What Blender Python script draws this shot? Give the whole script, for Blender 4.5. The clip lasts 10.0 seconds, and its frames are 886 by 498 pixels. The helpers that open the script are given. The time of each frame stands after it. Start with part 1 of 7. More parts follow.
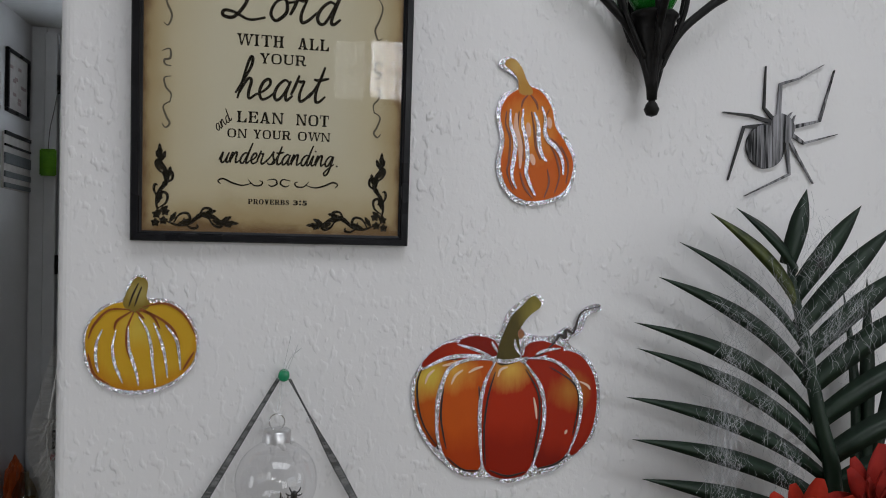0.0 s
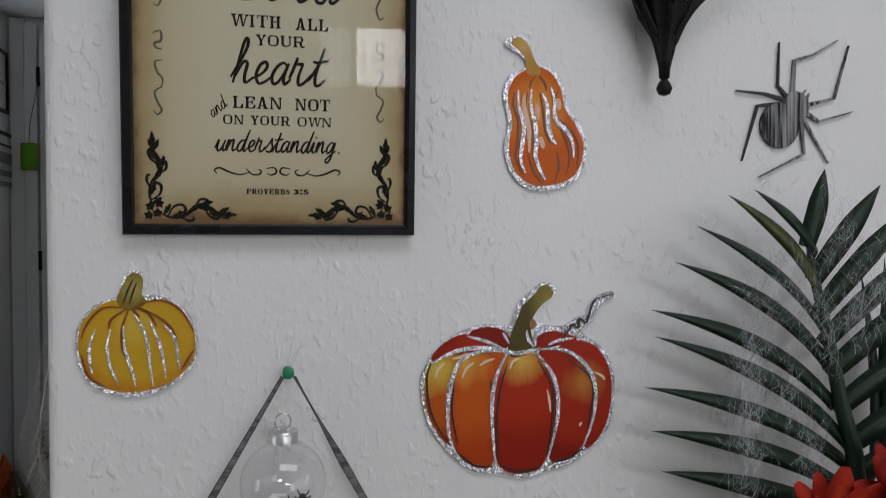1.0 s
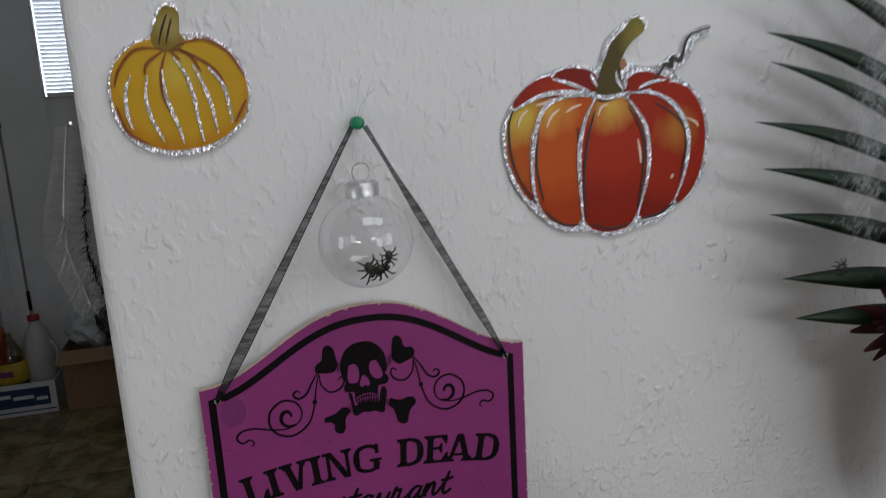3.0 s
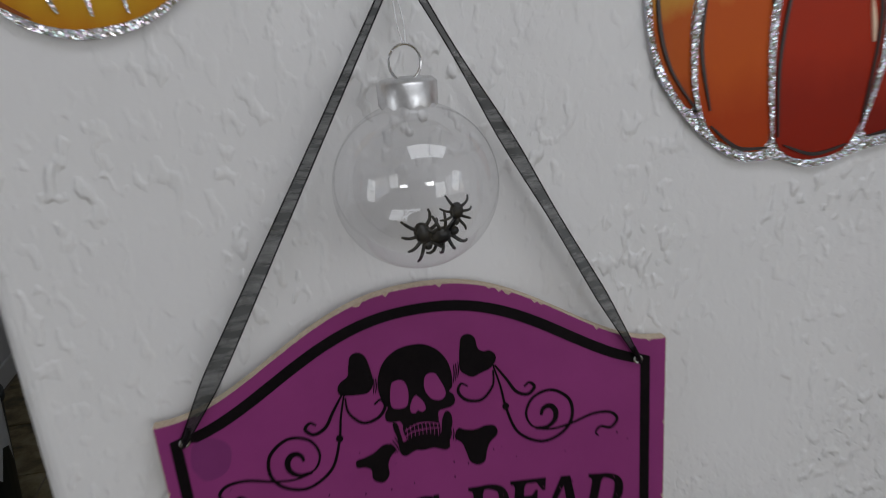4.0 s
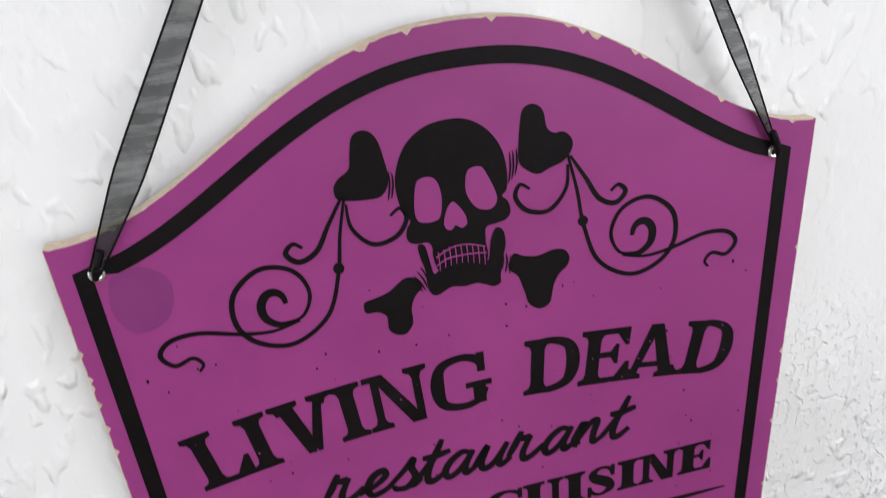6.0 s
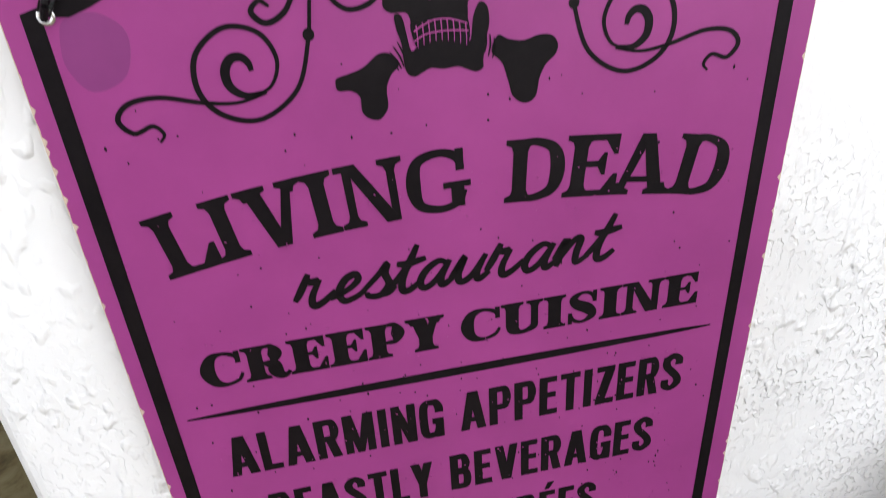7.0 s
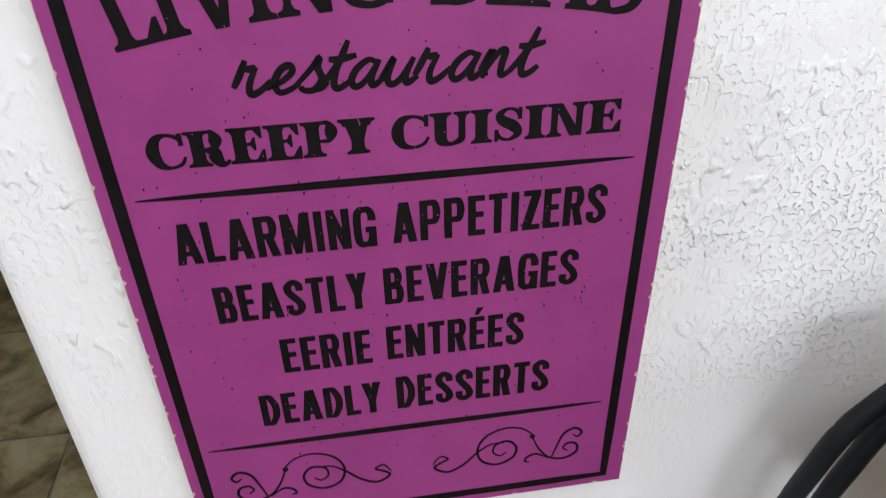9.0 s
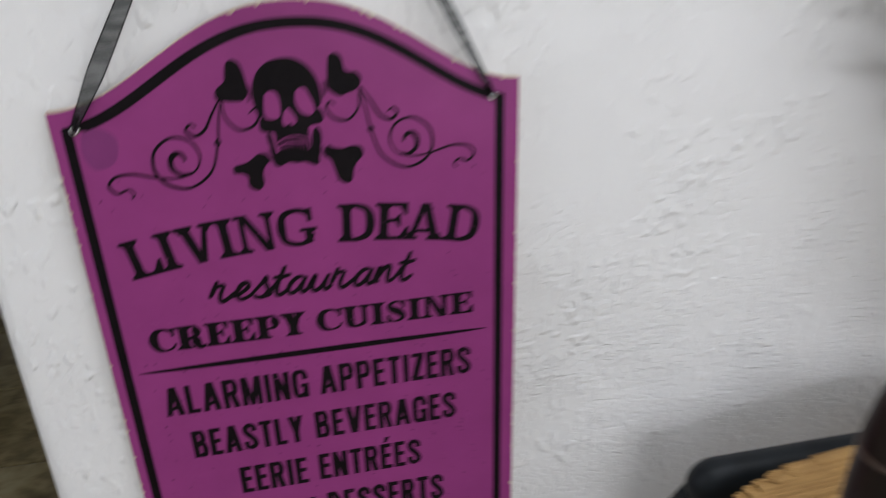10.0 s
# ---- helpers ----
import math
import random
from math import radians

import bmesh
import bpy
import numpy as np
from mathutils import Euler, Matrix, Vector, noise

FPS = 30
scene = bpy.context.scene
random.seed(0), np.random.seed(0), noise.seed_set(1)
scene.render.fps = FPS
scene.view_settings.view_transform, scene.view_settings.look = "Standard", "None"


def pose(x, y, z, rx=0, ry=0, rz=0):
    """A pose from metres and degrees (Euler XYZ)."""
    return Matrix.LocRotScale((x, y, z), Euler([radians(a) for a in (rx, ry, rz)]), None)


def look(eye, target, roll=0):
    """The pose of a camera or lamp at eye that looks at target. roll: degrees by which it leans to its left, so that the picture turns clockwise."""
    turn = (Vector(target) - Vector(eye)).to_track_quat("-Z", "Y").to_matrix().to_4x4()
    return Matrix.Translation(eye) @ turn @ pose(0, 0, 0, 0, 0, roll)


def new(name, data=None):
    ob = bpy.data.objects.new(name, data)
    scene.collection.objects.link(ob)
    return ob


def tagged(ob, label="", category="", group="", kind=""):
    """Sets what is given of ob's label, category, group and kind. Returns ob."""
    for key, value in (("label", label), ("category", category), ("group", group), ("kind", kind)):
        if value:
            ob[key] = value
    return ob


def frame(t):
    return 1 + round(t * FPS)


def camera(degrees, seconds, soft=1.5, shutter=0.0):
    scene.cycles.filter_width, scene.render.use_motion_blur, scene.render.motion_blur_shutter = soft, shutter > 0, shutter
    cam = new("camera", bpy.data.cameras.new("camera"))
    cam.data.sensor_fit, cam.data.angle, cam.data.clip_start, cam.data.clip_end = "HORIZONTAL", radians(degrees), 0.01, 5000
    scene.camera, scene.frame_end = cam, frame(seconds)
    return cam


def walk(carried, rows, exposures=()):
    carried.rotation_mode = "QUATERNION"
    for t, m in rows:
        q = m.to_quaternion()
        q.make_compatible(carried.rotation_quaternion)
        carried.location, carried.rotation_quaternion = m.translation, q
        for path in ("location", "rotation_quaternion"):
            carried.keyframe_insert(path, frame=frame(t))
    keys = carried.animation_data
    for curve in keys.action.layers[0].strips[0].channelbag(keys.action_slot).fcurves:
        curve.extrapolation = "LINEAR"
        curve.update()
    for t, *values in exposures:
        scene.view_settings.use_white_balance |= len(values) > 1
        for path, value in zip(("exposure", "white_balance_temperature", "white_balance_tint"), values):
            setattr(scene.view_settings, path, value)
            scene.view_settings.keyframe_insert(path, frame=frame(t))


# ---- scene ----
cam = camera(62.46, 10.0, soft=0.95, shutter=0.4)
PATH = [
    (0, (0.1510, -0.7143, 1.4936), (0.3417, 0.2673, 1.4994), 0.67),
    (0.5, (0.1447, -0.7002, 1.5037), (0.3509, 0.2783, 1.5109), -0.22),
    (1, (0.1368, -0.6816, 1.4941), (0.3453, 0.2963, 1.4838), -0.40),
    (1.5, (0.1315, -0.6666, 1.4672), (0.3387, 0.3095, 1.4022), -0.55),
    (2, (0.1273, -0.6467, 1.4284), (0.3289, 0.3220, 1.2838), -0.51),
    (2.5, (0.1103, -0.6309, 1.4173), (0.3093, 0.3331, 1.2406), -0.72),
    (3, (0.0536, -0.5898, 1.3930), (0.2946, 0.3592, 1.1901), -3.10),
    (3.2, (0.0516, -0.5579, 1.3809), (0.2628, 0.3917, 1.1494), -4.32),
    (4.3, (0.0957, -0.2881, 1.3467), (0.2565, 0.6469, 1.0307), -4.65),
    (4.5, (0.0868, -0.2597, 1.3330), (0.2916, 0.6694, 1.0252), -3.87),
    (5, (0.0752, -0.2145, 1.3170), (0.3704, 0.6887, 1.0053), -3.55),
    (5.5, (0.0719, -0.2195, 1.2814), (0.2920, 0.6752, 0.8927), -5.31),
    (5.8, (0.0737, -0.2355, 1.2620), (0.2658, 0.6699, 0.8833), -5.40),
    (6, (0.0765, -0.2418, 1.2644), (0.2490, 0.6437, 0.8327), -5.26),
    (6.2, (0.0777, -0.2496, 1.2531), (0.2504, 0.6322, 0.8142), -4.88),
    (7.3, (0.0882, -0.2607, 1.1986), (0.2202, 0.5834, 0.6790), -3.48),
    (7.5, (0.0931, -0.2675, 1.1911), (0.2122, 0.5855, 0.6829), -3.98),
    (8, (0.0941, -0.2798, 1.1766), (0.2044, 0.5655, 0.6538), -3.26),
    (8.5, (0.0974, -0.2963, 1.1654), (0.2104, 0.5333, 0.6186), -2.45),
    (9, (0.1113, -0.3166, 1.1622), (0.2214, 0.5111, 0.6119), -1.22),
    (9.5, (0.1256, -0.3696, 1.1717), (0.2002, 0.4888, 0.6641), -1.68),
    (9.8, (0.1428, -0.4095, 1.2164), (0.2272, 0.5005, 0.8104), -2.07),
    (10, (0.1321, -0.4481, 1.2708), (0.3068, 0.4447, 0.8556), -1.44),
]
EXPOSURES = [(0.0, -0.78), (1.5, -0.83), (2.5, -0.77), (3.2, -0.76), (4.3, -0.79), (5.0, -0.80), (5.5, -0.18), (6.0, 0.50), (7.5, 0.86), (8.0, 0.80), (8.5, 0.70), (9.0, 0.59), (9.5, 0.40), (10.0, 0.00)]
walk(cam, [(t, look(eye, target, roll)) for t, eye, target, roll in PATH], EXPOSURES)

# ---- world and light ----
world = bpy.data.worlds.new("sky")
scene.world = world
world.use_nodes = True
sky = world.node_tree.nodes.new("ShaderNodeTexSky")
sky.sky_type, sky.sun_disc, sky.sun_elevation, sky.sun_rotation = "NISHITA", False, radians(40), radians(100)
world.node_tree.links.new(sky.outputs[0], world.node_tree.nodes["Background"].inputs[0])
world.node_tree.nodes["Background"].inputs[1].default_value = 0.1


def window_light(name, m, width, height, watts, color):
    data = bpy.data.lights.new(name, "AREA")
    data.shape, data.size, data.size_y, data.energy, data.color = "RECTANGLE", width, height, watts, color
    ob = new(name, data)
    ob.matrix_world = m
    return ob


DAY = (0.938, 0.955, 0.990)
# daylight through windows right, behind and left of the camera, and added openings
window_light("daylight_lamp", look((2.46, -2.30, 1.60), (0.0, -0.9, 1.2)), 1.6, 1.4, 12, DAY)
# unseen rear window, added as broad light from behind on the right
window_light("daylight_lamp", look((1.84, -3.915, 1.50), (1.2, 0.0, 1.3)), 1.05, 1.4, 24, DAY)
window_light("daylight_lamp", look((0.890, -3.915, 2.155), (0.890, 0.0, 2.0)), 0.70, 0.36, 32, DAY)
window_light("daylight_lamp", look((0.425, -3.915, 2.145), (0.425, 0.0, 2.145)), 0.20, 0.36, 1.6, DAY)
window_light("daylight_lamp", look((-1.27, -0.55, 1.40), (0.3, -0.58, 1.35)), 0.40, 0.70, 4, DAY)
# unseen kitchen opening, added only to brighten the far end
window_light("daylight_lamp", look((2.46, 1.9, 1.6), (0.0, 1.9, 1.0)), 0.8, 1.0, 2.5, DAY)
# unseen skylight, added to soften shadows and lift the upper wall
window_light("daylight_lamp", pose(0.60, -1.05, 2.775), 1.50, 0.74, 20, DAY)
# ---- materials ----
def material(name):
    m = bpy.data.materials.new(name)
    m.use_nodes = True
    return m, m.node_tree.nodes, m.node_tree.links, m.node_tree.nodes["Principled BSDF"]


def noise_node(nodes, links, scale, detail=4.0, rough=0.6, stretch=(1, 1, 1), space="Object"):
    co, mp, n = nodes.new("ShaderNodeTexCoord"), nodes.new("ShaderNodeMapping"), nodes.new("ShaderNodeTexNoise")
    mp.inputs["Scale"].default_value = stretch
    n.inputs["Scale"].default_value, n.inputs["Detail"].default_value, n.inputs["Roughness"].default_value = scale, detail, rough
    links.new(co.outputs[space], mp.inputs["Vector"])
    links.new(mp.outputs[0], n.inputs["Vector"])
    return n


def ramp(nodes, links, source, stops):
    r = nodes.new("ShaderNodeValToRGB")
    while len(r.color_ramp.elements) < len(stops):
        r.color_ramp.elements.new(0.5)
    for e, (p, c) in zip(r.color_ramp.elements, stops):
        e.position, e.color = p, (*c, 1) if len(c) == 3 else c
    links.new(source, r.inputs[0])
    return r


def bump(nodes, links, source, bsdf, strength, distance, before=None):
    b = nodes.new("ShaderNodeBump")
    b.inputs["Strength"].default_value, b.inputs["Distance"].default_value = strength, distance
    links.new(source, b.inputs["Height"])
    if before:
        links.new(before.outputs[0], b.inputs["Normal"])
    links.new(b.outputs[0], bsdf.inputs["Normal"])
    return b


def grained(name, dark, light, rough=0.6, scale=60.0, stretch=(1, 1, 1), relief=0.0, metal=0.0, detail=5.0, rough_var=0.1):
    """A surface whose colour wanders between two tones, with a matching fine relief."""
    m, nodes, links, b = material(name)
    n = noise_node(nodes, links, scale, detail, 0.6, stretch)
    n2 = noise_node(nodes, links, scale * 0.13, 3.0, 0.5, stretch)
    mix = nodes.new("ShaderNodeMath")
    mix.operation = "MULTIPLY_ADD"
    links.new(n.outputs[0], mix.inputs[0])
    mix.inputs[1].default_value = 0.55
    half = nodes.new("ShaderNodeMath")
    half.operation, half.inputs[1].default_value = "MULTIPLY", 0.45
    links.new(n2.outputs[0], half.inputs[0])
    links.new(half.outputs[0], mix.inputs[2])
    c = ramp(nodes, links, mix.outputs[0], [(0.34, dark), (0.66, light)])
    links.new(c.outputs[0], b.inputs["Base Color"])
    rr = nodes.new("ShaderNodeMapRange")
    rr.inputs["To Min"].default_value, rr.inputs["To Max"].default_value = rough - rough_var, rough + rough_var
    links.new(n2.outputs[0], rr.inputs["Value"])
    links.new(rr.outputs[0], b.inputs["Roughness"])
    b.inputs["Metallic"].default_value = metal
    if relief:
        bump(nodes, links, mix.outputs[0], b, 0.6, relief)
    return m


def plaster(name, base, strength):
    """White satin paint over a hand-thrown texture: soft raised drops that crowd in some places and thin out in others."""
    m, nodes, links, b = material(name)
    drops = noise_node(nodes, links, 130.0, 1.5, 0.45, (1.0, 1.0, 0.62))
    lift = ramp(nodes, links, drops.outputs[0], [(0.53, (0, 0, 0)), (0.61, (0.6, 0.6, 0.6)), (0.70, (1, 1, 1))])
    lift.color_ramp.interpolation = "B_SPLINE"
    where = noise_node(nodes, links, 14.0, 2.0, 0.5)
    mask = ramp(nodes, links, where.outputs[0], [(0.42, (0.12, 0.12, 0.12)), (0.66, (1, 1, 1))])
    mul = nodes.new("ShaderNodeMath")
    mul.operation = "MULTIPLY"
    links.new(lift.outputs[0], mul.inputs[0])
    # the texture was trowelled off below hand height
    spot, height, fade, both = (nodes.new("ShaderNode" + n) for n in ("TexCoord", "SeparateXYZ", "MapRange", "Math"))
    links.new(spot.outputs["Object"], height.inputs[0])
    links.new(height.outputs["Z"], fade.inputs["Value"])
    fade.inputs["From Min"].default_value, fade.inputs["From Max"].default_value, fade.inputs["To Min"].default_value = 0.770, 0.880, 0.10
    both.operation = "MULTIPLY"
    links.new(fade.outputs[0], both.inputs[0])
    links.new(mask.outputs[0], both.inputs[1])
    links.new(both.outputs[0], mul.inputs[1])
    fine = noise_node(nodes, links, 320.0, 3.0, 0.5)
    roll = noise_node(nodes, links, 22.0, 2.0, 0.5)
    # small sharp-edged pits between the drops
    pits = noise_node(nodes, links, 270.0, 1.0, 0.4, (1.0, 1.0, 0.8))
    edge = ramp(nodes, links, pits.outputs[0], [(0.40, (0, 0, 0)), (0.46, (1, 1, 1))])
    patch = noise_node(nodes, links, 11.0, 3.0, 0.6)
    thick = ramp(nodes, links, patch.outputs[0], [(0.38, (0.05, 0.05, 0.05)), (0.58, (1, 1, 1))])
    dense, sharp = nodes.new("ShaderNodeMath"), nodes.new("ShaderNodeMath")
    dense.operation = sharp.operation = "MULTIPLY"
    thin = nodes.new("ShaderNodeMapRange")
    links.new(height.outputs["Z"], thin.inputs["Value"])
    thin.inputs["From Min"].default_value, thin.inputs["From Max"].default_value = 0.96, 1.12
    thin.inputs["To Min"].default_value, thin.inputs["To Max"].default_value = 1.0, 0.08
    least = nodes.new("ShaderNodeMath")
    least.operation = "MINIMUM"
    links.new(fade.outputs[0], least.inputs[0])
    links.new(thin.outputs[0], least.inputs[1])
    # the corner end was brushed smoother
    along, brushed = nodes.new("ShaderNodeMapRange"), nodes.new("ShaderNodeMath")
    links.new(height.outputs["X"], along.inputs["Value"])
    along.inputs["From Min"].default_value, along.inputs["From Max"].default_value, along.inputs["To Min"].default_value = 0.10, 0.34, 0.25
    brushed.operation = "MULTIPLY"
    links.new(least.outputs[0], brushed.inputs[0])
    links.new(along.outputs[0], brushed.inputs[1])
    links.new(brushed.outputs[0], dense.inputs[0])
    links.new(thick.outputs[0], dense.inputs[1])
    links.new(edge.outputs[0], sharp.inputs[0])
    links.new(dense.outputs[0], sharp.inputs[1])
    b1 = bump(nodes, links, roll.outputs[0], b, 0.22, 0.004)
    b2 = bump(nodes, links, mul.outputs[0], b, strength, 0.0015, b1)
    b3 = bump(nodes, links, sharp.outputs[0], b, strength, 0.0012, b2)
    bump(nodes, links, fine.outputs[0], b, 0.22, 0.0003, b3)
    stain = noise_node(nodes, links, 3.0, 4.0, 0.6)
    c = ramp(nodes, links, stain.outputs[0], [(0.3, [v * 0.95 for v in base]), (0.7, base)])
    links.new(c.outputs[0], b.inputs["Base Color"])
    b.inputs["Roughness"].default_value = 0.42
    return m


def clear(name, tint, straight=0.04, grazing=0.9, rough=0.0):
    """A thin clear sheet: what lies behind shows through, and gloss rises towards grazing angles."""
    m, nodes, links, b = material(name)
    nodes.remove(b)
    out = nodes["Material Output"]
    mix, see, shine, facing = (nodes.new("ShaderNode" + n) for n in ("MixShader", "BsdfTransparent", "BsdfGlossy", "LayerWeight"))
    see.inputs[0].default_value = (*tint, 1)
    shine.inputs["Roughness"].default_value = rough
    rise, add = nodes.new("ShaderNodeMath"), nodes.new("ShaderNodeMath")
    rise.operation, rise.inputs[1].default_value = "POWER", 5.0
    add.operation, add.inputs[1].default_value, add.inputs[2].default_value = "MULTIPLY_ADD", grazing, straight
    links.new(facing.outputs["Facing"], rise.inputs[0])
    links.new(rise.outputs[0], add.inputs[0])
    links.new(add.outputs[0], mix.inputs[0])
    links.new(see.outputs[0], mix.inputs[1])
    links.new(shine.outputs[0], mix.inputs[2])
    links.new(mix.outputs[0], out.inputs[0])
    return m


def printed(name, main, shade, light, at, reach, rough=0.34):
    """Glossy printed card: a painted highlight round a spot, brush streaks, darker rims."""
    m, nodes, links, b = material(name)
    co, sub, length = nodes.new("ShaderNodeTexCoord"), nodes.new("ShaderNodeVectorMath"), nodes.new("ShaderNodeVectorMath")
    sub.operation, length.operation = "SUBTRACT", "LENGTH"
    sub.inputs[1].default_value = (at[0], 0, at[1])
    links.new(co.outputs["Object"], sub.inputs[0])
    links.new(sub.outputs[0], length.inputs[0])
    streak = noise_node(nodes, links, 60.0, 4.0, 0.6, (1, 1, 0.30))
    add = nodes.new("ShaderNodeMath")
    add.operation, add.inputs[1].default_value = "MULTIPLY_ADD", reach * 1.6
    links.new(streak.outputs[0], add.inputs[0])
    links.new(length.outputs["Value"], add.inputs[2])
    rng = nodes.new("ShaderNodeMapRange")
    rng.inputs["From Min"].default_value, rng.inputs["From Max"].default_value = reach * 0.8, reach * 5.4
    links.new(add.outputs[0], rng.inputs["Value"])
    c = ramp(nodes, links, rng.outputs[0], [(0.0, light), (0.35, main), (0.7, main), (1.0, shade)])
    links.new(c.outputs[0], b.inputs["Base Color"])
    b.inputs["Roughness"].default_value, b.inputs["Specular IOR Level"].default_value = rough, 0.12
    return m


def glitter(name, base):
    """Holographic foil flakes: every cell is a small mirror with its own tilt and tint."""
    m, nodes, links, b = material(name)
    co, cell = nodes.new("ShaderNodeTexCoord"), nodes.new("ShaderNodeTexVoronoi")
    cell.inputs["Scale"].default_value = 1300.0
    links.new(co.outputs["Object"], cell.inputs["Vector"])
    white = nodes.new("ShaderNodeMix")
    white.data_type = "RGBA"
    white.inputs["Factor"].default_value = 0.28
    white.inputs["A"].default_value = (*base, 1)
    links.new(cell.outputs["Color"], white.inputs["B"])
    links.new(white.outputs["Result"], b.inputs["Base Color"])
    geo, less, far, add, unit = (nodes.new("ShaderNode" + n) for n in ("NewGeometry", "VectorMath", "VectorMath", "VectorMath", "VectorMath"))
    less.operation, far.operation, add.operation, unit.operation = "SUBTRACT", "SCALE", "ADD", "NORMALIZE"
    less.inputs[1].default_value, far.inputs["Scale"].default_value = (0.5, 0.5, 0.5), 1.0
    links.new(cell.outputs["Color"], less.inputs[0])
    links.new(less.outputs[0], far.inputs[0])
    links.new(geo.outputs["Normal"], add.inputs[0])
    links.new(far.outputs[0], add.inputs[1])
    links.new(add.outputs[0], unit.inputs[0])
    links.new(unit.outputs[0], b.inputs["Normal"])
    b.inputs["Metallic"].default_value, b.inputs["Roughness"].default_value = 0.9, 0.22
    return m


def sheer(name, color, cover):
    """Thin woven ribbon that lets part of the light through."""
    m, nodes, links, b = material(name)
    out = nodes["Material Output"]
    mix, see = nodes.new("ShaderNodeMixShader"), nodes.new("ShaderNodeBsdfTransparent")
    n = noise_node(nodes, links, 150.0, 4.0, 0.65, (0.25, 0.25, 1.6))
    rng = nodes.new("ShaderNodeMapRange")
    rng.inputs["From Min"].default_value, rng.inputs["From Max"].default_value = 0.3, 0.7
    rng.inputs["To Min"].default_value, rng.inputs["To Max"].default_value = cover - 0.12, cover + 0.14
    links.new(n.outputs[0], rng.inputs["Value"])
    links.new(rng.outputs[0], mix.inputs[0])
    links.new(see.outputs[0], mix.inputs[1])
    links.new(b.outputs[0], mix.inputs[2])
    links.new(mix.outputs[0], out.inputs[0])
    b.inputs["Base Color"].default_value, b.inputs["Roughness"].default_value = (*color, 1), 0.55
    return m


def plain(name, color, rough=0.5, metal=0.0):
    return grained(name, [c * 0.88 for c in color], color, rough, 90.0, metal=metal, rough_var=0.05)


WALL = plaster("wall_plaster", (0.79, 0.785, 0.79), 1.0)
SMOOTH = grained("painted_drywall", (0.70, 0.70, 0.71), (0.76, 0.76, 0.77), 0.6, 8.0)
PAINT = grained("satin_white_paint", (0.70, 0.71, 0.72), (0.78, 0.79, 0.80), 0.4, 12.0)
CEILING = grained("ceiling_paint", (0.74, 0.74, 0.73), (0.80, 0.80, 0.79), 0.8, 30.0, relief=0.001)
GROUT = grained("grout", (0.20, 0.17, 0.13), (0.28, 0.24, 0.19), 0.9, 80.0, relief=0.0005)
BLACK = grained("black_lacquer", (0.008, 0.008, 0.009), (0.016, 0.016, 0.018), 0.28, 60.0, rough_var=0.06)
IRON = grained("black_iron", (0.006, 0.006, 0.006), (0.02, 0.019, 0.018), 0.35, 120.0, relief=0.0004, rough_var=0.1)
INK = grained("black_ink", (0.003, 0.002, 0.003), (0.007, 0.005, 0.006), 0.5, 300.0, rough_var=0.06)
PURPLE = grained("purple_print", (0.231, 0.0310, 0.158), (0.279, 0.0403, 0.191), 0.40, 25.0, rough_var=0.06)
MDF = grained("raw_fibreboard", (0.42, 0.33, 0.24), (0.62, 0.52, 0.40), 0.9, 500.0, relief=0.0003)
GLASS = clear("picture_glass", (0.97, 0.98, 0.97), 0.012, 0.9, 0.03)
BALL = clear("clear_plastic", (0.972, 0.972, 0.976), 0.085, 0.45, 0.010)
SILVER = grained("silver_metal", (0.72, 0.72, 0.73), (0.85, 0.85, 0.86), 0.22, 200.0, metal=1.0)
FOIL = glitter("holographic_foil", (0.93, 0.94, 0.97))
RIBBON = sheer("sheer_black_ribbon", (0.022, 0.026, 0.026), 0.80)
PURPLE.node_tree.nodes["Principled BSDF"].inputs["Specular IOR Level"].default_value = 0.35
for dull in (INK, IRON, BLACK):
    dull.node_tree.nodes["Principled BSDF"].inputs["Specular IOR Level"].default_value = 0.12
GREEN_PLASTIC = plain("green_plastic", (0.01, 0.23, 0.10), 0.3)


# ---- building helpers ----
def place(ob, parent=None, m=None):
    ob.parent = parent
    if m is not None:
        ob.matrix_basis = m
    return ob


# the decorations hang a little askew, as they were stuck on by eye
HUNG = Matrix(((1.0130, 0, 0.0075, -0.0117), (0, 1, 0, 0), (-0.0075, 0, 1.0130, -0.0169), (0, 0, 0, 1)))


def thing(name, m, label, category, group="", kind=""):
    return tagged(place(new(name), None, m), label, category, group, kind)


def part(name, bm, mat, parent, label="", smooth=False, m=None):
    me = bpy.data.meshes.new(name)
    bmesh.ops.recalc_face_normals(bm, faces=bm.faces)
    bm.to_mesh(me)
    bm.free()
    me.materials.append(mat)
    if smooth:
        me.shade_smooth()
    ob = place(new(name, me), parent, m)
    return tagged(ob, label)


def single(name, bm, mat, label, category, kind="", m=None, group="", smooth=False):
    """A thing of one mesh."""
    return tagged(part(name, bm, mat, None, "", smooth, m), label, category, group, kind)


def box(bm, lo, hi, bevel=0.0, m=None):
    lo, hi = Vector(lo), Vector(hi)
    made = bmesh.ops.create_cube(bm, size=1.0)
    verts = made["verts"]
    for v in verts:
        v.co = Vector(((lo[k] + hi[k]) / 2 + v.co[k] * (hi[k] - lo[k])) for k in range(3))
    if bevel:
        edges = list({e for v in verts for e in v.link_edges})
        got = bmesh.ops.bevel(bm, geom=edges, offset=bevel, segments=2, affect="EDGES")
        verts = list({v for f in got["faces"] for v in f.verts} | {v for v in verts if v.is_valid})
    if m is not None:
        bmesh.ops.transform(bm, matrix=m, verts=[v for v in verts if v.is_valid])
    return bm


def boxed(lo, hi, bevel=0.0):
    return box(bmesh.new(), lo, hi, bevel)


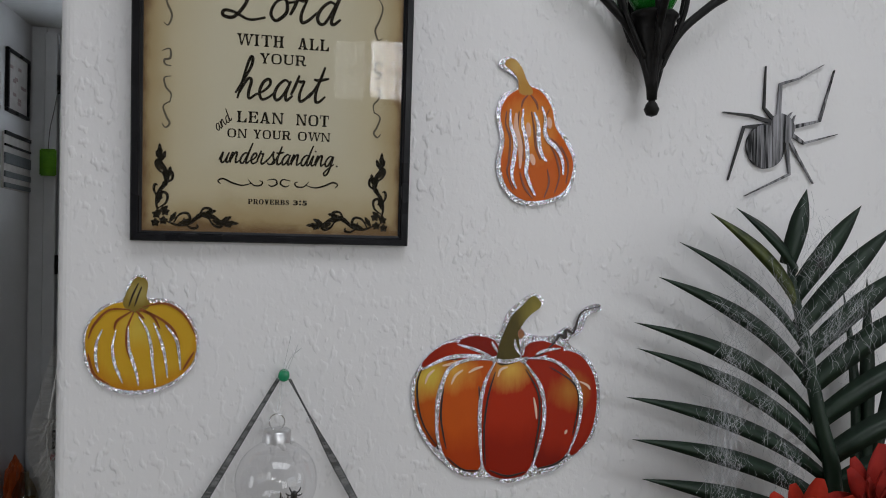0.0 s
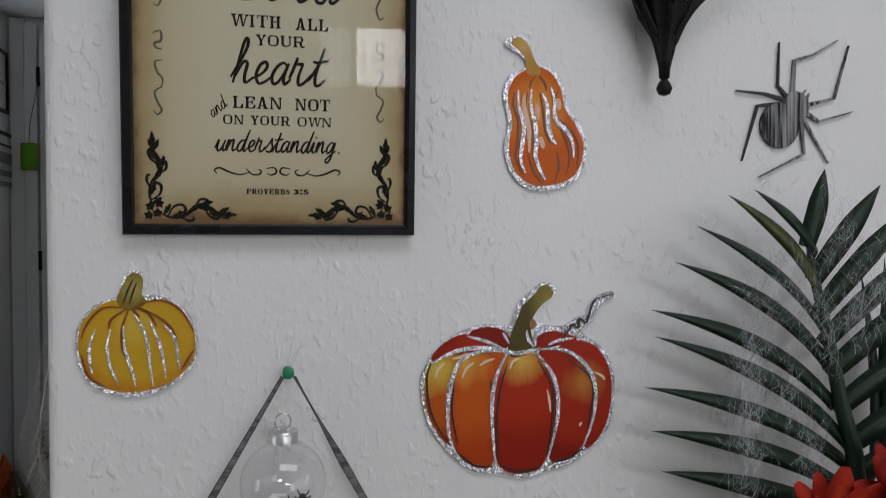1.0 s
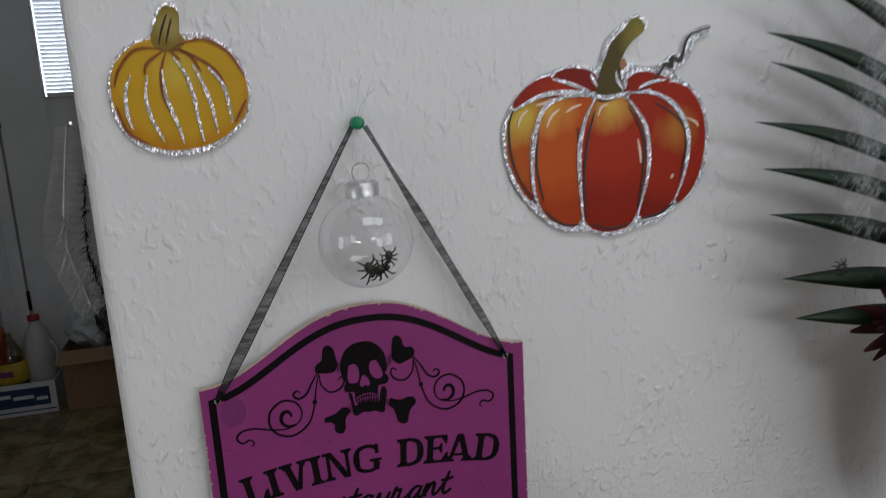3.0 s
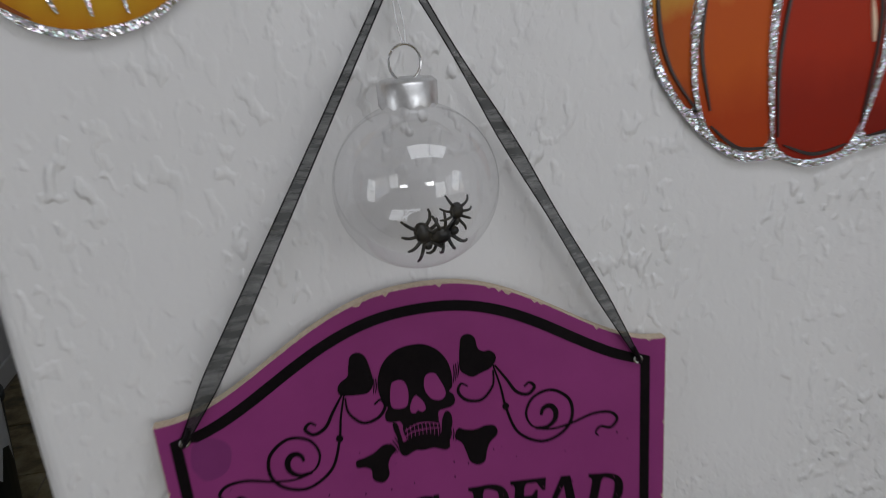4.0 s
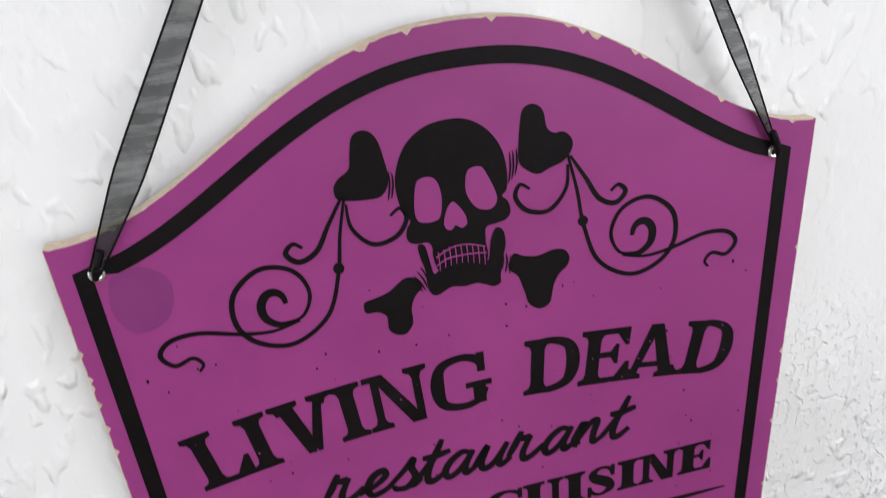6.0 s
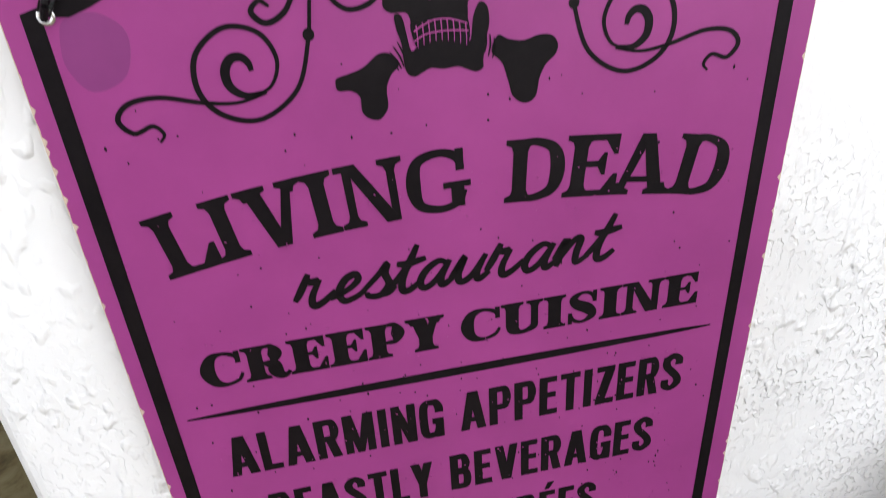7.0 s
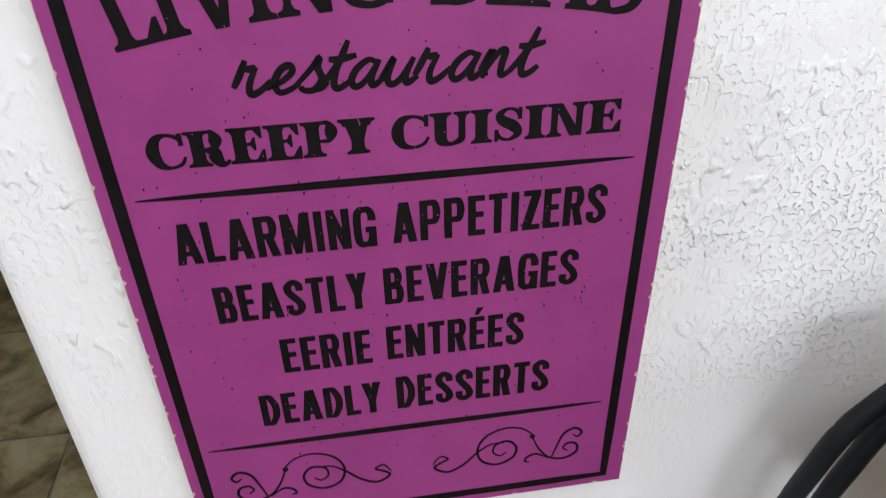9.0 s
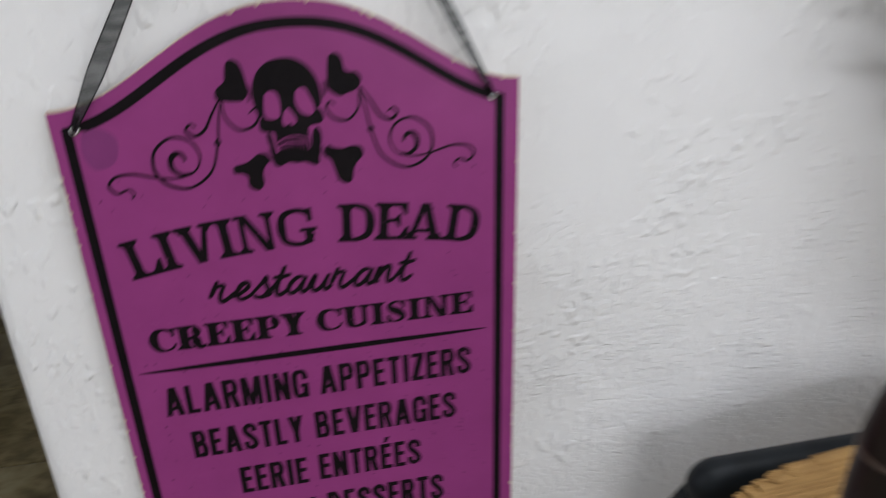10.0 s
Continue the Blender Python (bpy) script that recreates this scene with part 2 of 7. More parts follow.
def curve_through(pts, steps=6, closed=False):
    """A smooth line through the points."""
    pts = [Vector(p) for p in pts]
    n, out = len(pts), []
    for i in range(n if closed else n - 1):
        a, b, c, d = (pts[(i + k) % n] if closed else pts[min(max(i + k, 0), n - 1)] for k in (-1, 0, 1, 2))
        for s in range(steps):
            t = s / steps
            out.append(0.5 * (2 * b + (c - a) * t + (2 * a - 5 * b + 4 * c - d) * t * t + (3 * b - a - 3 * c + d) * t ** 3))
    if not closed:
        out.append(pts[-1])
    return out


def flat(bm, outline, front, back):
    """A flat cut-out in the x-z plane, from y = front (towards the room) to y = back."""
    a = [bm.verts.new((p[0], front, p[1])) for p in outline]
    b = [bm.verts.new((p[0], back, p[1])) for p in outline]
    n = len(outline)
    fa, fb = bm.faces.new(a), bm.faces.new(b[::-1])
    fa.normal_update()
    fb.normal_update()
    for i in range(n):
        bm.faces.new((a[i], b[i], b[(i + 1) % n], a[(i + 1) % n]))
    bmesh.ops.triangulate(bm, faces=[fa, fb])
    return bm


def stroke(bm, pts, width, front, back, taper=None, closed=False):
    """A flat drawn line of some width and a hair's thickness; taper(s) scales the width along it."""
    pts = [Vector(p) for p in pts]
    n, rows = len(pts), []
    for i, p in enumerate(pts):
        a, b = (pts[(i - 1) % n], pts[(i + 1) % n]) if closed else (pts[max(i - 1, 0)], pts[min(i + 1, n - 1)])
        d = (b - a).normalized() if (b - a).length > 1e-9 else Vector((1, 0))
        w = width / 2 * (taper(i / (n - 1)) if taper else 1.0)
        side = Vector((-d[1], d[0])) * w
        rows.append([bm.verts.new((q[0], y, q[1])) for q, y in ((p + side, front), (p - side, front), (p - side, back), (p + side, back))])
    for i in range(n if closed else n - 1):
        r, s = rows[i], rows[(i + 1) % n]
        for k in range(4):
            bm.faces.new((r[k], r[(k + 1) % 4], s[(k + 1) % 4], s[k]))
    if not closed:
        bm.faces.new(rows[0][::-1])
        bm.faces.new(rows[-1])
    return bm


def tube(bm, pts, radius, sides=8, taper=None):
    """A round rod along 3D points."""
    pts, rows = [Vector(p) for p in pts], []
    n = len(pts)
    up = Vector((0.31, 0.17, 0.93))
    for i, p in enumerate(pts):
        d = (pts[min(i + 1, n - 1)] - pts[max(i - 1, 0)]).normalized()
        a = d.cross(up).normalized() if abs(d.dot(up)) < 0.98 else d.cross(Vector((1, 0, 0))).normalized()
        b = d.cross(a)
        r = radius * (taper(i / (n - 1)) if taper else 1.0)
        rows.append([bm.verts.new(p + r * (math.cos(2 * math.pi * k / sides) * a + math.sin(2 * math.pi * k / sides) * b)) for k in range(sides)])
    for r, s in zip(rows, rows[1:]):
        for k in range(sides):
            bm.faces.new((r[k], r[(k + 1) % sides], s[(k + 1) % sides], s[k]))
    bm.faces.new(rows[0][::-1])
    bm.faces.new(rows[-1])
    return bm


def lathe(bm, profile, sides=24, m=None):
    """A turned form about z from (radius, height) pairs."""
    rows = []
    for r, z in profile:
        if r < 1e-6:
            rows.append([bm.verts.new((0, 0, z))])
        else:
            rows.append([bm.verts.new((r * math.cos(2 * math.pi * k / sides), r * math.sin(2 * math.pi * k / sides), z)) for k in range(sides)])
    for a, b in zip(rows, rows[1:]):
        for k in range(sides):
            j = (k + 1) % sides
            if len(a) == 1 and len(b) > 1:
                bm.faces.new((a[0], b[k], b[j]))
            elif len(b) == 1 and len(a) > 1:
                bm.faces.new((a[k], b[0], a[j]))
            elif len(a) > 1:
                bm.faces.new((a[k], b[k], b[j], a[j]))
    if m is not None:
        bmesh.ops.transform(bm, matrix=m, verts=[v for r in rows for v in r])
    return bm


def ball(bm, center, radii, m=None, segments=16, rings=10):
    made = bmesh.ops.create_uvsphere(bm, u_segments=segments, v_segments=rings, radius=1.0)
    t = Matrix.Translation(center) @ (m or Matrix()) @ Matrix.Diagonal((*radii, 1))
    bmesh.ops.transform(bm, matrix=t, verts=made["verts"])
    return bm


def ellipse(cx, cz, rx, rz, n=28, tilt=0.0):
    c, s = math.cos(radians(tilt)), math.sin(radians(tilt))
    pts = [(rx * math.cos(2 * math.pi * k / n), rz * math.sin(2 * math.pi * k / n)) for k in range(n)]
    return [(cx + c * x - s * z, cz + s * x + c * z) for x, z in pts]


def mm(*pts):
    return [(x / 1000, z / 1000) for x, z in pts]


# ---- the setting ----
EDGE = -0.0677
# the wall that carries the decorations, with a rounded free end towards the kitchen
bm = bmesh.new()
r, corner = 0.014, []
for cx, cy, a0 in ((EDGE + r, 0.0 + r, 270), (EDGE + r, 0.13 - r, 180)):
    for k in range(7):
        a = radians(a0 - 15 * k)
        corner.append((cx + r * math.cos(a), cy + r * math.sin(a)))
ring = corner + [(2.5, 0.13), (2.5, 0.0)]
low, high = ([bm.verts.new((x, y, z)) for x, y in ring] for z in (0.0, 2.7))
for k in range(len(ring)):
    j = (k + 1) % len(ring)
    bm.faces.new((low[k], low[j], high[j], high[k]))
bm.faces.new(low[::-1])
bm.faces.new(high)
single("wall_decorated", bm, WALL, "white wall with a rough hand-textured plaster finish", "wall", "structure")


def wall_with_openings(name, axis, at, thick, lo, hi, openings, mat, label):
    """A wall across x or y from lo to hi, 2.7 m high, cut by openings (from, to, sill, head), built of solid blocks."""
    bm = bmesh.new()
    def block(a, b, z0, z1):
        if b - a > 1e-4 and z1 - z0 > 1e-4:
            box(bm, (a, at, z0) if axis == "y" else (at, a, z0), (b, at + thick, z1) if axis == "y" else (at + thick, b, z1))
    x = lo
    for a, b, z0, z1 in sorted(openings):
        block(x, a, 0.0, 2.7)
        block(a, b, 0.0, z0)
        block(a, b, z1, 2.7)
        x = b
    block(x, hi, 0.0, 2.7)
    return single(name, bm, mat, label, "wall", "structure")


SIDE, BACK = -1.30, 3.60
wall_with_openings("wall_side", "x", SIDE - 0.12, 0.12, -4.02, 3.72, [(-0.75, -0.35, 1.05, 1.75)], SMOOTH, "plain white kitchen side wall")
wall_with_openings("wall_back", "y", BACK, 0.12, SIDE, 2.62, [(-1.153, -0.21, 0.0, 2.62)], SMOOTH, "white far wall round the outside door")
wall_with_openings("wall_right", "x", 2.5, 0.12, -4.02, BACK, [(-3.10, -1.50, 0.60, 2.30), (1.5, 2.3, 1.1, 2.1)], SMOOTH, "white wall with a window and an added kitchen opening")
wall_with_openings("wall_behind", "y", -4.02, 0.12, SIDE, 2.5, [(0.325, 0.525, 1.96, 2.33), (0.540, 1.240, 1.97, 2.34), (1.30, 2.38, 0.80, 2.20)], SMOOTH, "white wall with two windows and a third added for light")
# ceiling cut for an unseen skylight, added as a soft top light
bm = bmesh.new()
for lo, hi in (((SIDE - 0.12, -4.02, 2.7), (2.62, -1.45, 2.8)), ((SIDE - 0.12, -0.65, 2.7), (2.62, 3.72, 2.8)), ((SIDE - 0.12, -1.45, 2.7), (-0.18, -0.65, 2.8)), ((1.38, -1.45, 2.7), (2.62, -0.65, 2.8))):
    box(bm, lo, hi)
single("ceiling", bm, CEILING, "white painted ceiling with an opening cut for the added skylight", "ceiling", "structure")
skylight = thing("added_skylight", Matrix(), "unseen white framed skylight added for soft light from above", "skylight", "", "structure")
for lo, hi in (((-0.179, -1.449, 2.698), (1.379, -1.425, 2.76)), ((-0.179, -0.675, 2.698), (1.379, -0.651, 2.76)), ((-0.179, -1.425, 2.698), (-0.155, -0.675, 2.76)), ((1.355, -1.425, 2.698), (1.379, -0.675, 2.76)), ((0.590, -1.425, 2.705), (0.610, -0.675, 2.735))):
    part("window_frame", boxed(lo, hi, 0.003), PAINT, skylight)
floor_ob = single("floor", boxed((SIDE - 0.12, -4.02, -0.10), (2.62, 3.72, -0.004)), GROUT, "brown marbled ceramic tile floor with pale joints", "floor", "structure")

# window frames and bars in the three daylight openings of the room
def window_unit(name, axis, at, a, b, z0, z1, cols, rows):
    w = thing(name, Matrix(), "white painted window with thin glazing bars", "window", "", "structure")
    def bar(part_name, a0, a1, c0, c1, proud=0.0):
        lo, hi = ((a0, at - 0.012 - proud, c0), (a1, at + 0.012 + proud, c1)) if axis == "y" else ((at - 0.012 - proud, a0, c0), (at + 0.012 + proud, a1, c1))
        part(part_name, boxed(lo, hi, 0.003), PAINT, w)
    f = 0.035 if axis == "x" else 0.014
    bar("window_frame", a, a + f, z0, z1, 0.01)
    bar("window_frame", b - f, b, z0, z1, 0.01)
    bar("window_frame", a + f, b - f, z0, z0 + f, 0.01)
    bar("window_frame", a + f, b - f, z1 - f, z1, 0.01)
    for k in range(1, cols):
        x = a + (b - a) * k / cols
        bar("glazing_bar", x - (0.006 if cols < 8 else 0.008), x + (0.006 if cols < 8 else 0.008), z0 + f, z1 - f)
    for k in range(1, rows):
        z = z0 + (z1 - z0) * k / rows
        bar("glazing_bar", a + f, b - f, z - 0.007, z + 0.007, 0.001)


window_unit("window_1", "x", 2.42, -3.10, -1.50, 0.60, 2.30, 4, 3)
window_unit("window_5", "x", -1.24, -0.75, -0.35, 1.05, 1.75, 1, 2)
window_unit("window_2", "y", -3.88, 0.325, 0.525, 1.96, 2.33, 4, 2)
# frame of the added rear window, which is assumed
window_unit("added_window_4", "y", -3.86, 1.30, 2.38, 0.80, 2.20, 2, 3)
window_unit("window_3", "y", -3.88, 0.540, 1.240, 1.97, 2.34, 12, 2)
single("baseboard", boxed((SIDE, -3.9, 0.0), (SIDE + 0.014, 3.60, 0.09), 0.003), PAINT, "white painted baseboard along the side wall", "baseboard", "structure")


# ---- the hanging sign ----
SIGN = pose(-0.0053, -0.0129, 1.1763, 0.50, 0, 0.48) @ pose(0, 0, 0, 0, -0.207, 0)
SIGN_W, SIGN_H, MID = 0.2739, 0.4216, 0.1370


def crown(u):
    """The height of the board's curved head at u; it was cut a little lower at one end."""
    s = min(1.0, abs(u - 0.138) / MID) ** 1.15
    return 0.0042 * u + 0.0265 * (1 + math.cos(math.pi * s))


sign = thing("hanging_sign", SIGN, "purple wooden menu sign with black skull, hung from a ribbon", "sign")
rng = random.Random(5)
top = [(SIGN_W * k / 160, crown(SIGN_W * k / 160)) for k in range(161)]
outline = top[::-1] + [(0.0, -SIGN_H * k / 240) for k in range(1, 241)] + [(SIGN_W * k / 120, -SIGN_H) for k in range(1, 121)] + [(SIGN_W, -SIGN_H * (240 - k) / 240) for k in range(1, 240)]
part("board", flat(bmesh.new(), outline, 0.0, 0.006), MDF, sign, "raw fibreboard edge, chipped in places")
worn = []
for u, v in outline:
    d = 0.0004 + 0.0005 * max(0, noise.noise(Vector((u * 300, v * 300, 3.1)))) + (rng.uniform(0.0008, 0.0018) if rng.random() < 0.07 else 0)
    worn.append((u + (d if u < 0.001 else -d if u > SIGN_W - 0.001 else 0), v - d if v > -0.002 and 0.001 < u < SIGN_W - 0.001 else v + (d if v < -SIGN_H + 0.001 else 0)))
part("painted_face", flat(bmesh.new(), worn, -0.0003, 0.001), PURPLE, sign, "purple printed face")
INK_F, INK_B = -0.0006, -0.0002
arch = [(u, crown(u) - 0.0125 + 0.0008 * (1 - u / SIGN_W)) for u in (0.0128 + (SIGN_W - 0.0240) * k / 40 for k in range(41))]
arch[0], arch[-1] = (0.0091, -0.0102), (0.2613, -0.0088)
frame_line = [(0.0091, -0.0102 - (0.4026) * k / 10) for k in range(10)] + [(0.0091 + 0.2522 * k / 8, -0.4128) for k in range(8)] + [(0.2613, -0.4128 + 0.404 * k / 10) for k in range(11)]
part("border_line", stroke(bmesh.new(), frame_line + arch[::-1][1:-1], 0.0058, INK_F, INK_B, closed=True), INK, sign, "black border line")


# ---- lettering ----
def letters(text, weight=0.0, shear=0.0):
    """A mesh of one piece of text in the built-in font, scaled to a box from (0, 0) to (1, 1) and one unit thick towards -y."""
    data = bpy.data.curves.new("lettering", "FONT")
    data.body, data.offset, data.extrude, data.shear, data.resolution_u = text, weight, 0.5, shear, 4
    ob = new("lettering_source", data)
    bpy.context.view_layer.update()
    me = bpy.data.meshes.new_from_object(ob.evaluated_get(bpy.context.evaluated_depsgraph_get()))
    bpy.data.objects.remove(ob)
    bpy.data.curves.remove(data)
    bm = bmesh.new()
    bm.from_mesh(me)
    bpy.data.meshes.remove(me)
    xs, ys = [v.co.x for v in bm.verts], [v.co.y for v in bm.verts]
    x0, y0, w, h = min(xs), min(ys), max(xs) - min(xs), max(ys) - min(ys)
    for v in bm.verts:
        v.co = Vector(((v.co.x - x0) / w, -v.co.z, (v.co.y - y0) / h))
    return bm


def lay(bm, u0, u1, v0, v1, front, back, turn=None):
    for v in bm.verts:
        v.co = Vector((u0 + v.co.x * (u1 - u0), back + (front - back) * (0.5 - v.co.y), v0 + v.co.z * (v1 - v0)))
        if turn:
            (cu, cv), a = turn
            x, z = v.co.x - cu, v.co.z - cv
            v.co.x, v.co.z = cu + x * math.cos(a) - z * math.sin(a), cv + x * math.sin(a) + z * math.cos(a)
    return bm


def word(parent, text, u0, u1, v0, v1, mat, front=INK_F, back=INK_B, weight=0.03, shear=0.0):
    return part("lettering", lay(letters(text, weight, shear), u0, u1, v0, v1, front, back), mat, parent)


# capitals drawn from stems, bars and bowls; e is how far the feet stand out (0 for plain capitals), T the stems, t the thin strokes
WIDTHS = {"I": 0.58, "L": 0.92, "E": 0.95, "S": 0.86, "W": 1.4, "P": 0.98, "T": 0.95, "O": 1.05, "N": 1.12, "R": 1.08, "U": 1.08, "3": 0.7, ":": 0.35, "5": 0.7}


def capital(ch, w, h, T, t, s, e):
    """The strokes of one capital: closed outlines, and lines of (x, z, width)."""
    out, a, thin = [], e, (0.55 * T if e else T)
    bar = s if e else t

    def rect(x0, z0, x1, z1):
        out.append([(x0, z0), (x1, z0), (x1, z1), (x0, z1)])

    def foot(x0, x1, head=False):
        if e:
            k = 0.55 * e
            pts = [(x0 - e, 0), (x1 + e, 0), (x1 + e, s * 0.8), (x1 + k * 0.5, s + k * 0.3), (x1, s + k * 1.6), (x0, s + k * 1.6), (x0 - k * 0.5, s + k * 0.3), (x0 - e, s * 0.8)]
            out.append([(x, h - z) for x, z in pts] if head else pts)

    def stem(x, width=T, lo=0.0, hi=None, low_foot=True, top_foot=True):
        rect(x, lo, x + width, h if hi is None else hi)
        if low_foot:
            foot(x, x + width)
        if top_foot:
            foot(x, x + width, True)

    def line(*pts):
        out.append([Vector(p) for p in curve_through([Vector(p) for p in pts], 6)])

    def upper_bowl(x1, z):
        line((a + 0.8 * T, h - t / 2, t), (w * 0.58, h - t / 2, t * 1.05), (x1 - 0.7 * T, h - 0.55 * t - 0.02 * h, 0.75 * t + 0.25 * T), (x1 - T / 2, (h + z) / 2, T), (x1 - 0.7 * T, z + 0.55 * t + 0.02 * h, 0.75 * t + 0.25 * T), (w * 0.58, z + t / 2, t * 1.05), (a + 0.8 * T, z + t / 2, t))

    if ch == "I":
        stem((w - T) / 2)
    elif ch == "L":
        stem(a)
        rect(a, 0, w, bar)
        if e:
            out.append([(w, 0), (w, 0.38 * h), (w - 0.07 * h, 0.38 * h), (w - 0.26 * h, bar * 0.9), (w - 0.26 * h, 0)])
    elif ch in "E\u00c9":
        stem(a)
        rect(a, 0, w, bar)
        rect(a, h - bar, w * 0.96, h)
        mid = min(bar, t) if e else t
        rect(a + T * 0.5, 0.53 * h - mid / 2, w * (0.74 if e else 0.90), 0.53 * h + mid / 2)
        if e:
            out.append([(w, 0), (w, 0.36 * h), (w - 0.06 * h, 0.36 * h), (w - 0.24 * h, bar * 0.9), (w - 0.24 * h, 0)])
            x = w * 0.96
            out.append([(x, h), (x - 0.22 * h, h), (x - 0.22 * h, h - bar * 0.9), (x - 0.06 * h, 0.68 * h), (x, 0.68 * h)])
            x = w * 0.76
            out.append([(x, 0.35 * h), (x, 0.71 * h), (x - 0.05 * h, 0.71 * h), (x - 0.16 * h, 0.53 * h), (x - 0.05 * h, 0.35 * h)])
        if ch == "\u00c9":
            out.append([(w * 0.32, h * 1.07), (w * 0.58, h * 1.07), (w * 0.88, h * 1.27), (w * 0.50, h * 1.27)])
    elif ch == "T":
        stem((w - T) / 2, top_foot=False)
        rect(0, h - bar, w, h)
        if e:
            rect(0, 0.68 * h, 0.07 * h, h - bar * 0.5)
            rect(w - 0.07 * h, 0.68 * h, w, h - bar * 0.5)
    elif ch == "H":
        stem(a)
        stem(w - a - T)
        rect(a + T * 0.5, 0.52 * h - t / 2, w - a - T * 0.5, 0.52 * h + t / 2)
    elif ch == "D":
        stem(a)
        line((a + 0.8 * T, h - t / 2, t), (w * 0.52, h - t / 2, t * 1.1), (w - 0.95 * T, h - 0.15 * h, 0.5 * (t + T)), (w - T * 0.52, 0.64 * h, T), (w - T * 0.52, 0.36 * h, T), (w - 0.95 * T, 0.15 * h, 0.5 * (t + T)), (w * 0.52, t / 2, t * 1.1), (a + 0.8 * T, t / 2, t))
    elif ch in "PR":
        stem(a, top_foot=True)
        if ch == "P":
            upper_bowl(w, 0.40 * h)
        else:
            upper_bowl(w * (0.90 if e else 0.98), 0.44 * h)
            if e:
                line((w * 0.45, 0.47 * h, t), (w * 0.66, 0.40 * h, T * 0.9), (w * 0.70, 0.22 * h, T), (w * 0.80, 0.06 * h, T * 0.7), (w * 0.93, 0.05 * h, t * 1.4), (w, 0.14 * h, t))
            else:
                out.append([(w * 0.40, 0.48 * h), (w * 0.40 + T, 0.50 * h), (w, 0), (w - T * 1.08, 0)])
    elif ch == "B":
        stem(a)
        upper_bowl(w * 0.95, 0.47 * h)
        line((a + 0.8 * T, 0.55 * h - t / 2, t), (w * 0.58, 0.55 * h - t / 2, t), (w - 0.68 * T, 0.48 * h, 0.5 * (T + t)), (w - T / 2, 0.28 * h, T), (w - 0.68 * T, 0.09 * h, 0.5 * (T + t)), (w * 0.58, t / 2, t), (a + 0.8 * T, t / 2, t))
    elif ch in "AV":
        f, g = (w * 0.5 - 0.55 * T, w * 0.5 + 0.45 * T) if e else (w * 0.5 - 0.62 * T, w * 0.5 + 0.62 * T)
        shapes = [[(a, 0), (a + thin * 1.02, 0), (g - T * 0.2, h), (f, h)], [(w - a - T * 1.08, 0), (w - a, 0), (g, h), (f + 0.1 * T, h)]]
        if ch == "A":
            out.extend(shapes)
            rect(w * 0.26, 0.21 * h, w * 0.74, 0.21 * h + t * 0.85)
            foot(a, a + thin)
            foot(w - a - T, w - a)
        else:
            out.extend([[(w - x, h - z) for x, z in p] for p in shapes])
            foot(w - a - thin, w - a, True)
            foot(a, a + T, True)
    elif ch == "N":
        stem(a, thin, top_foot=False)
        stem(w - a - thin, thin, low_foot=False)
        out.append([(a - e, h), (a + T * 0.9, h), (w - a, 0), (w - a - T * (1.0 if e else 1.12), 0), (a + (0.3 * T if e else 0), h - (s if e else 0)), (a - e, h - (s if e else 0.01 * h))])
    elif ch == "M":
        stem(0, T * 0.92)
        stem(w - T * 0.92, T * 0.92)
        for f in (1, -1):
            pts = [(0.02 * w, h), (T * 1.12, h), (w / 2 + T * 0.40, 0.0), (w / 2 - T * 0.40, 0.0)]
            out.append(pts if f > 0 else [(w - x, z) for x, z in pts])
    elif ch == "Z":
        rect(0.04 * w, h - bar, w, h)
        rect(0, 0, w, bar)
        out.append([(0, bar * 0.8), (T * 1.2, bar * 0.8), (w, h - bar * 0.8), (w - T * 1.2, h - bar * 0.8)])
    elif ch == "Y":
        c = w / 2
        rect(c - T / 2, 0, c + T / 2, 0.44 * h)
        out.append([(a, h), (a + T * 1.1, h), (c + T / 2, 0.42 * h), (c - T / 2, 0.40 * h)])
        out.append([(w - a, h), (w - a - thin * 1.1, h), (c + T / 2 - thin, 0.42 * h), (c + T / 2, 0.40 * h)])
        foot(c - T / 2, c + T / 2)
        foot(a, a + T, True)
        foot(w - a - thin, w - a, True)
    elif ch in "CG":
        if e:
            line((w - 0.05 * h, 0.66 * h, t * 0.9), (w * 0.86, 0.86 * h, t * 1.3), (w * 0.56, h - t / 2, t * 1.1), (T * 0.85, 0.84 * h, 0.7 * T), (T / 2, 0.5 * h, T), (T * 0.85, 0.16 * h, 0.7 * T), (w * 0.56, t / 2, t * 1.1), (w * 0.86, 0.13 * h, t * 1.1), (w - 0.02 * h, 0.32 * h, t * 0.9))
            rect(w - 0.13 * h, 0.64 * h, w - 0.01 * h, 0.98 * h)
            if ch == "G":
                rect(w - T * 1.0, 0.06 * h, w - 0.02 * h, 0.42 * h)
                rect(w - T - e, 0.42 * h - s * 0.5, w + e * 0.7, 0.42 * h + s * 0.5)
        else:
            line((w - T / 2, 0.66 * h, T), (w - T / 2, 0.78 * h, T), (w - 0.85 * T, 0.92 * h, T * 0.9), (w * 0.5, h - t / 2, t), (0.85 * T, 0.92 * h, T * 0.9), (T / 2, 0.76 * h, T), (T / 2, 0.24 * h, T), (0.85 * T, 0.08 * h, T * 0.9), (w * 0.5, t / 2, t), (w - 0.9 * T, 0.1 * h, T * 0.8), (w - T / 2, 0.30 * h, T * 0.9))
            if ch == "G":
                rect(w - T, 0, w, 0.5 * h)
                rect(w * 0.52, 0.5 * h - t, w, 0.5 * h)
    elif ch == "O":
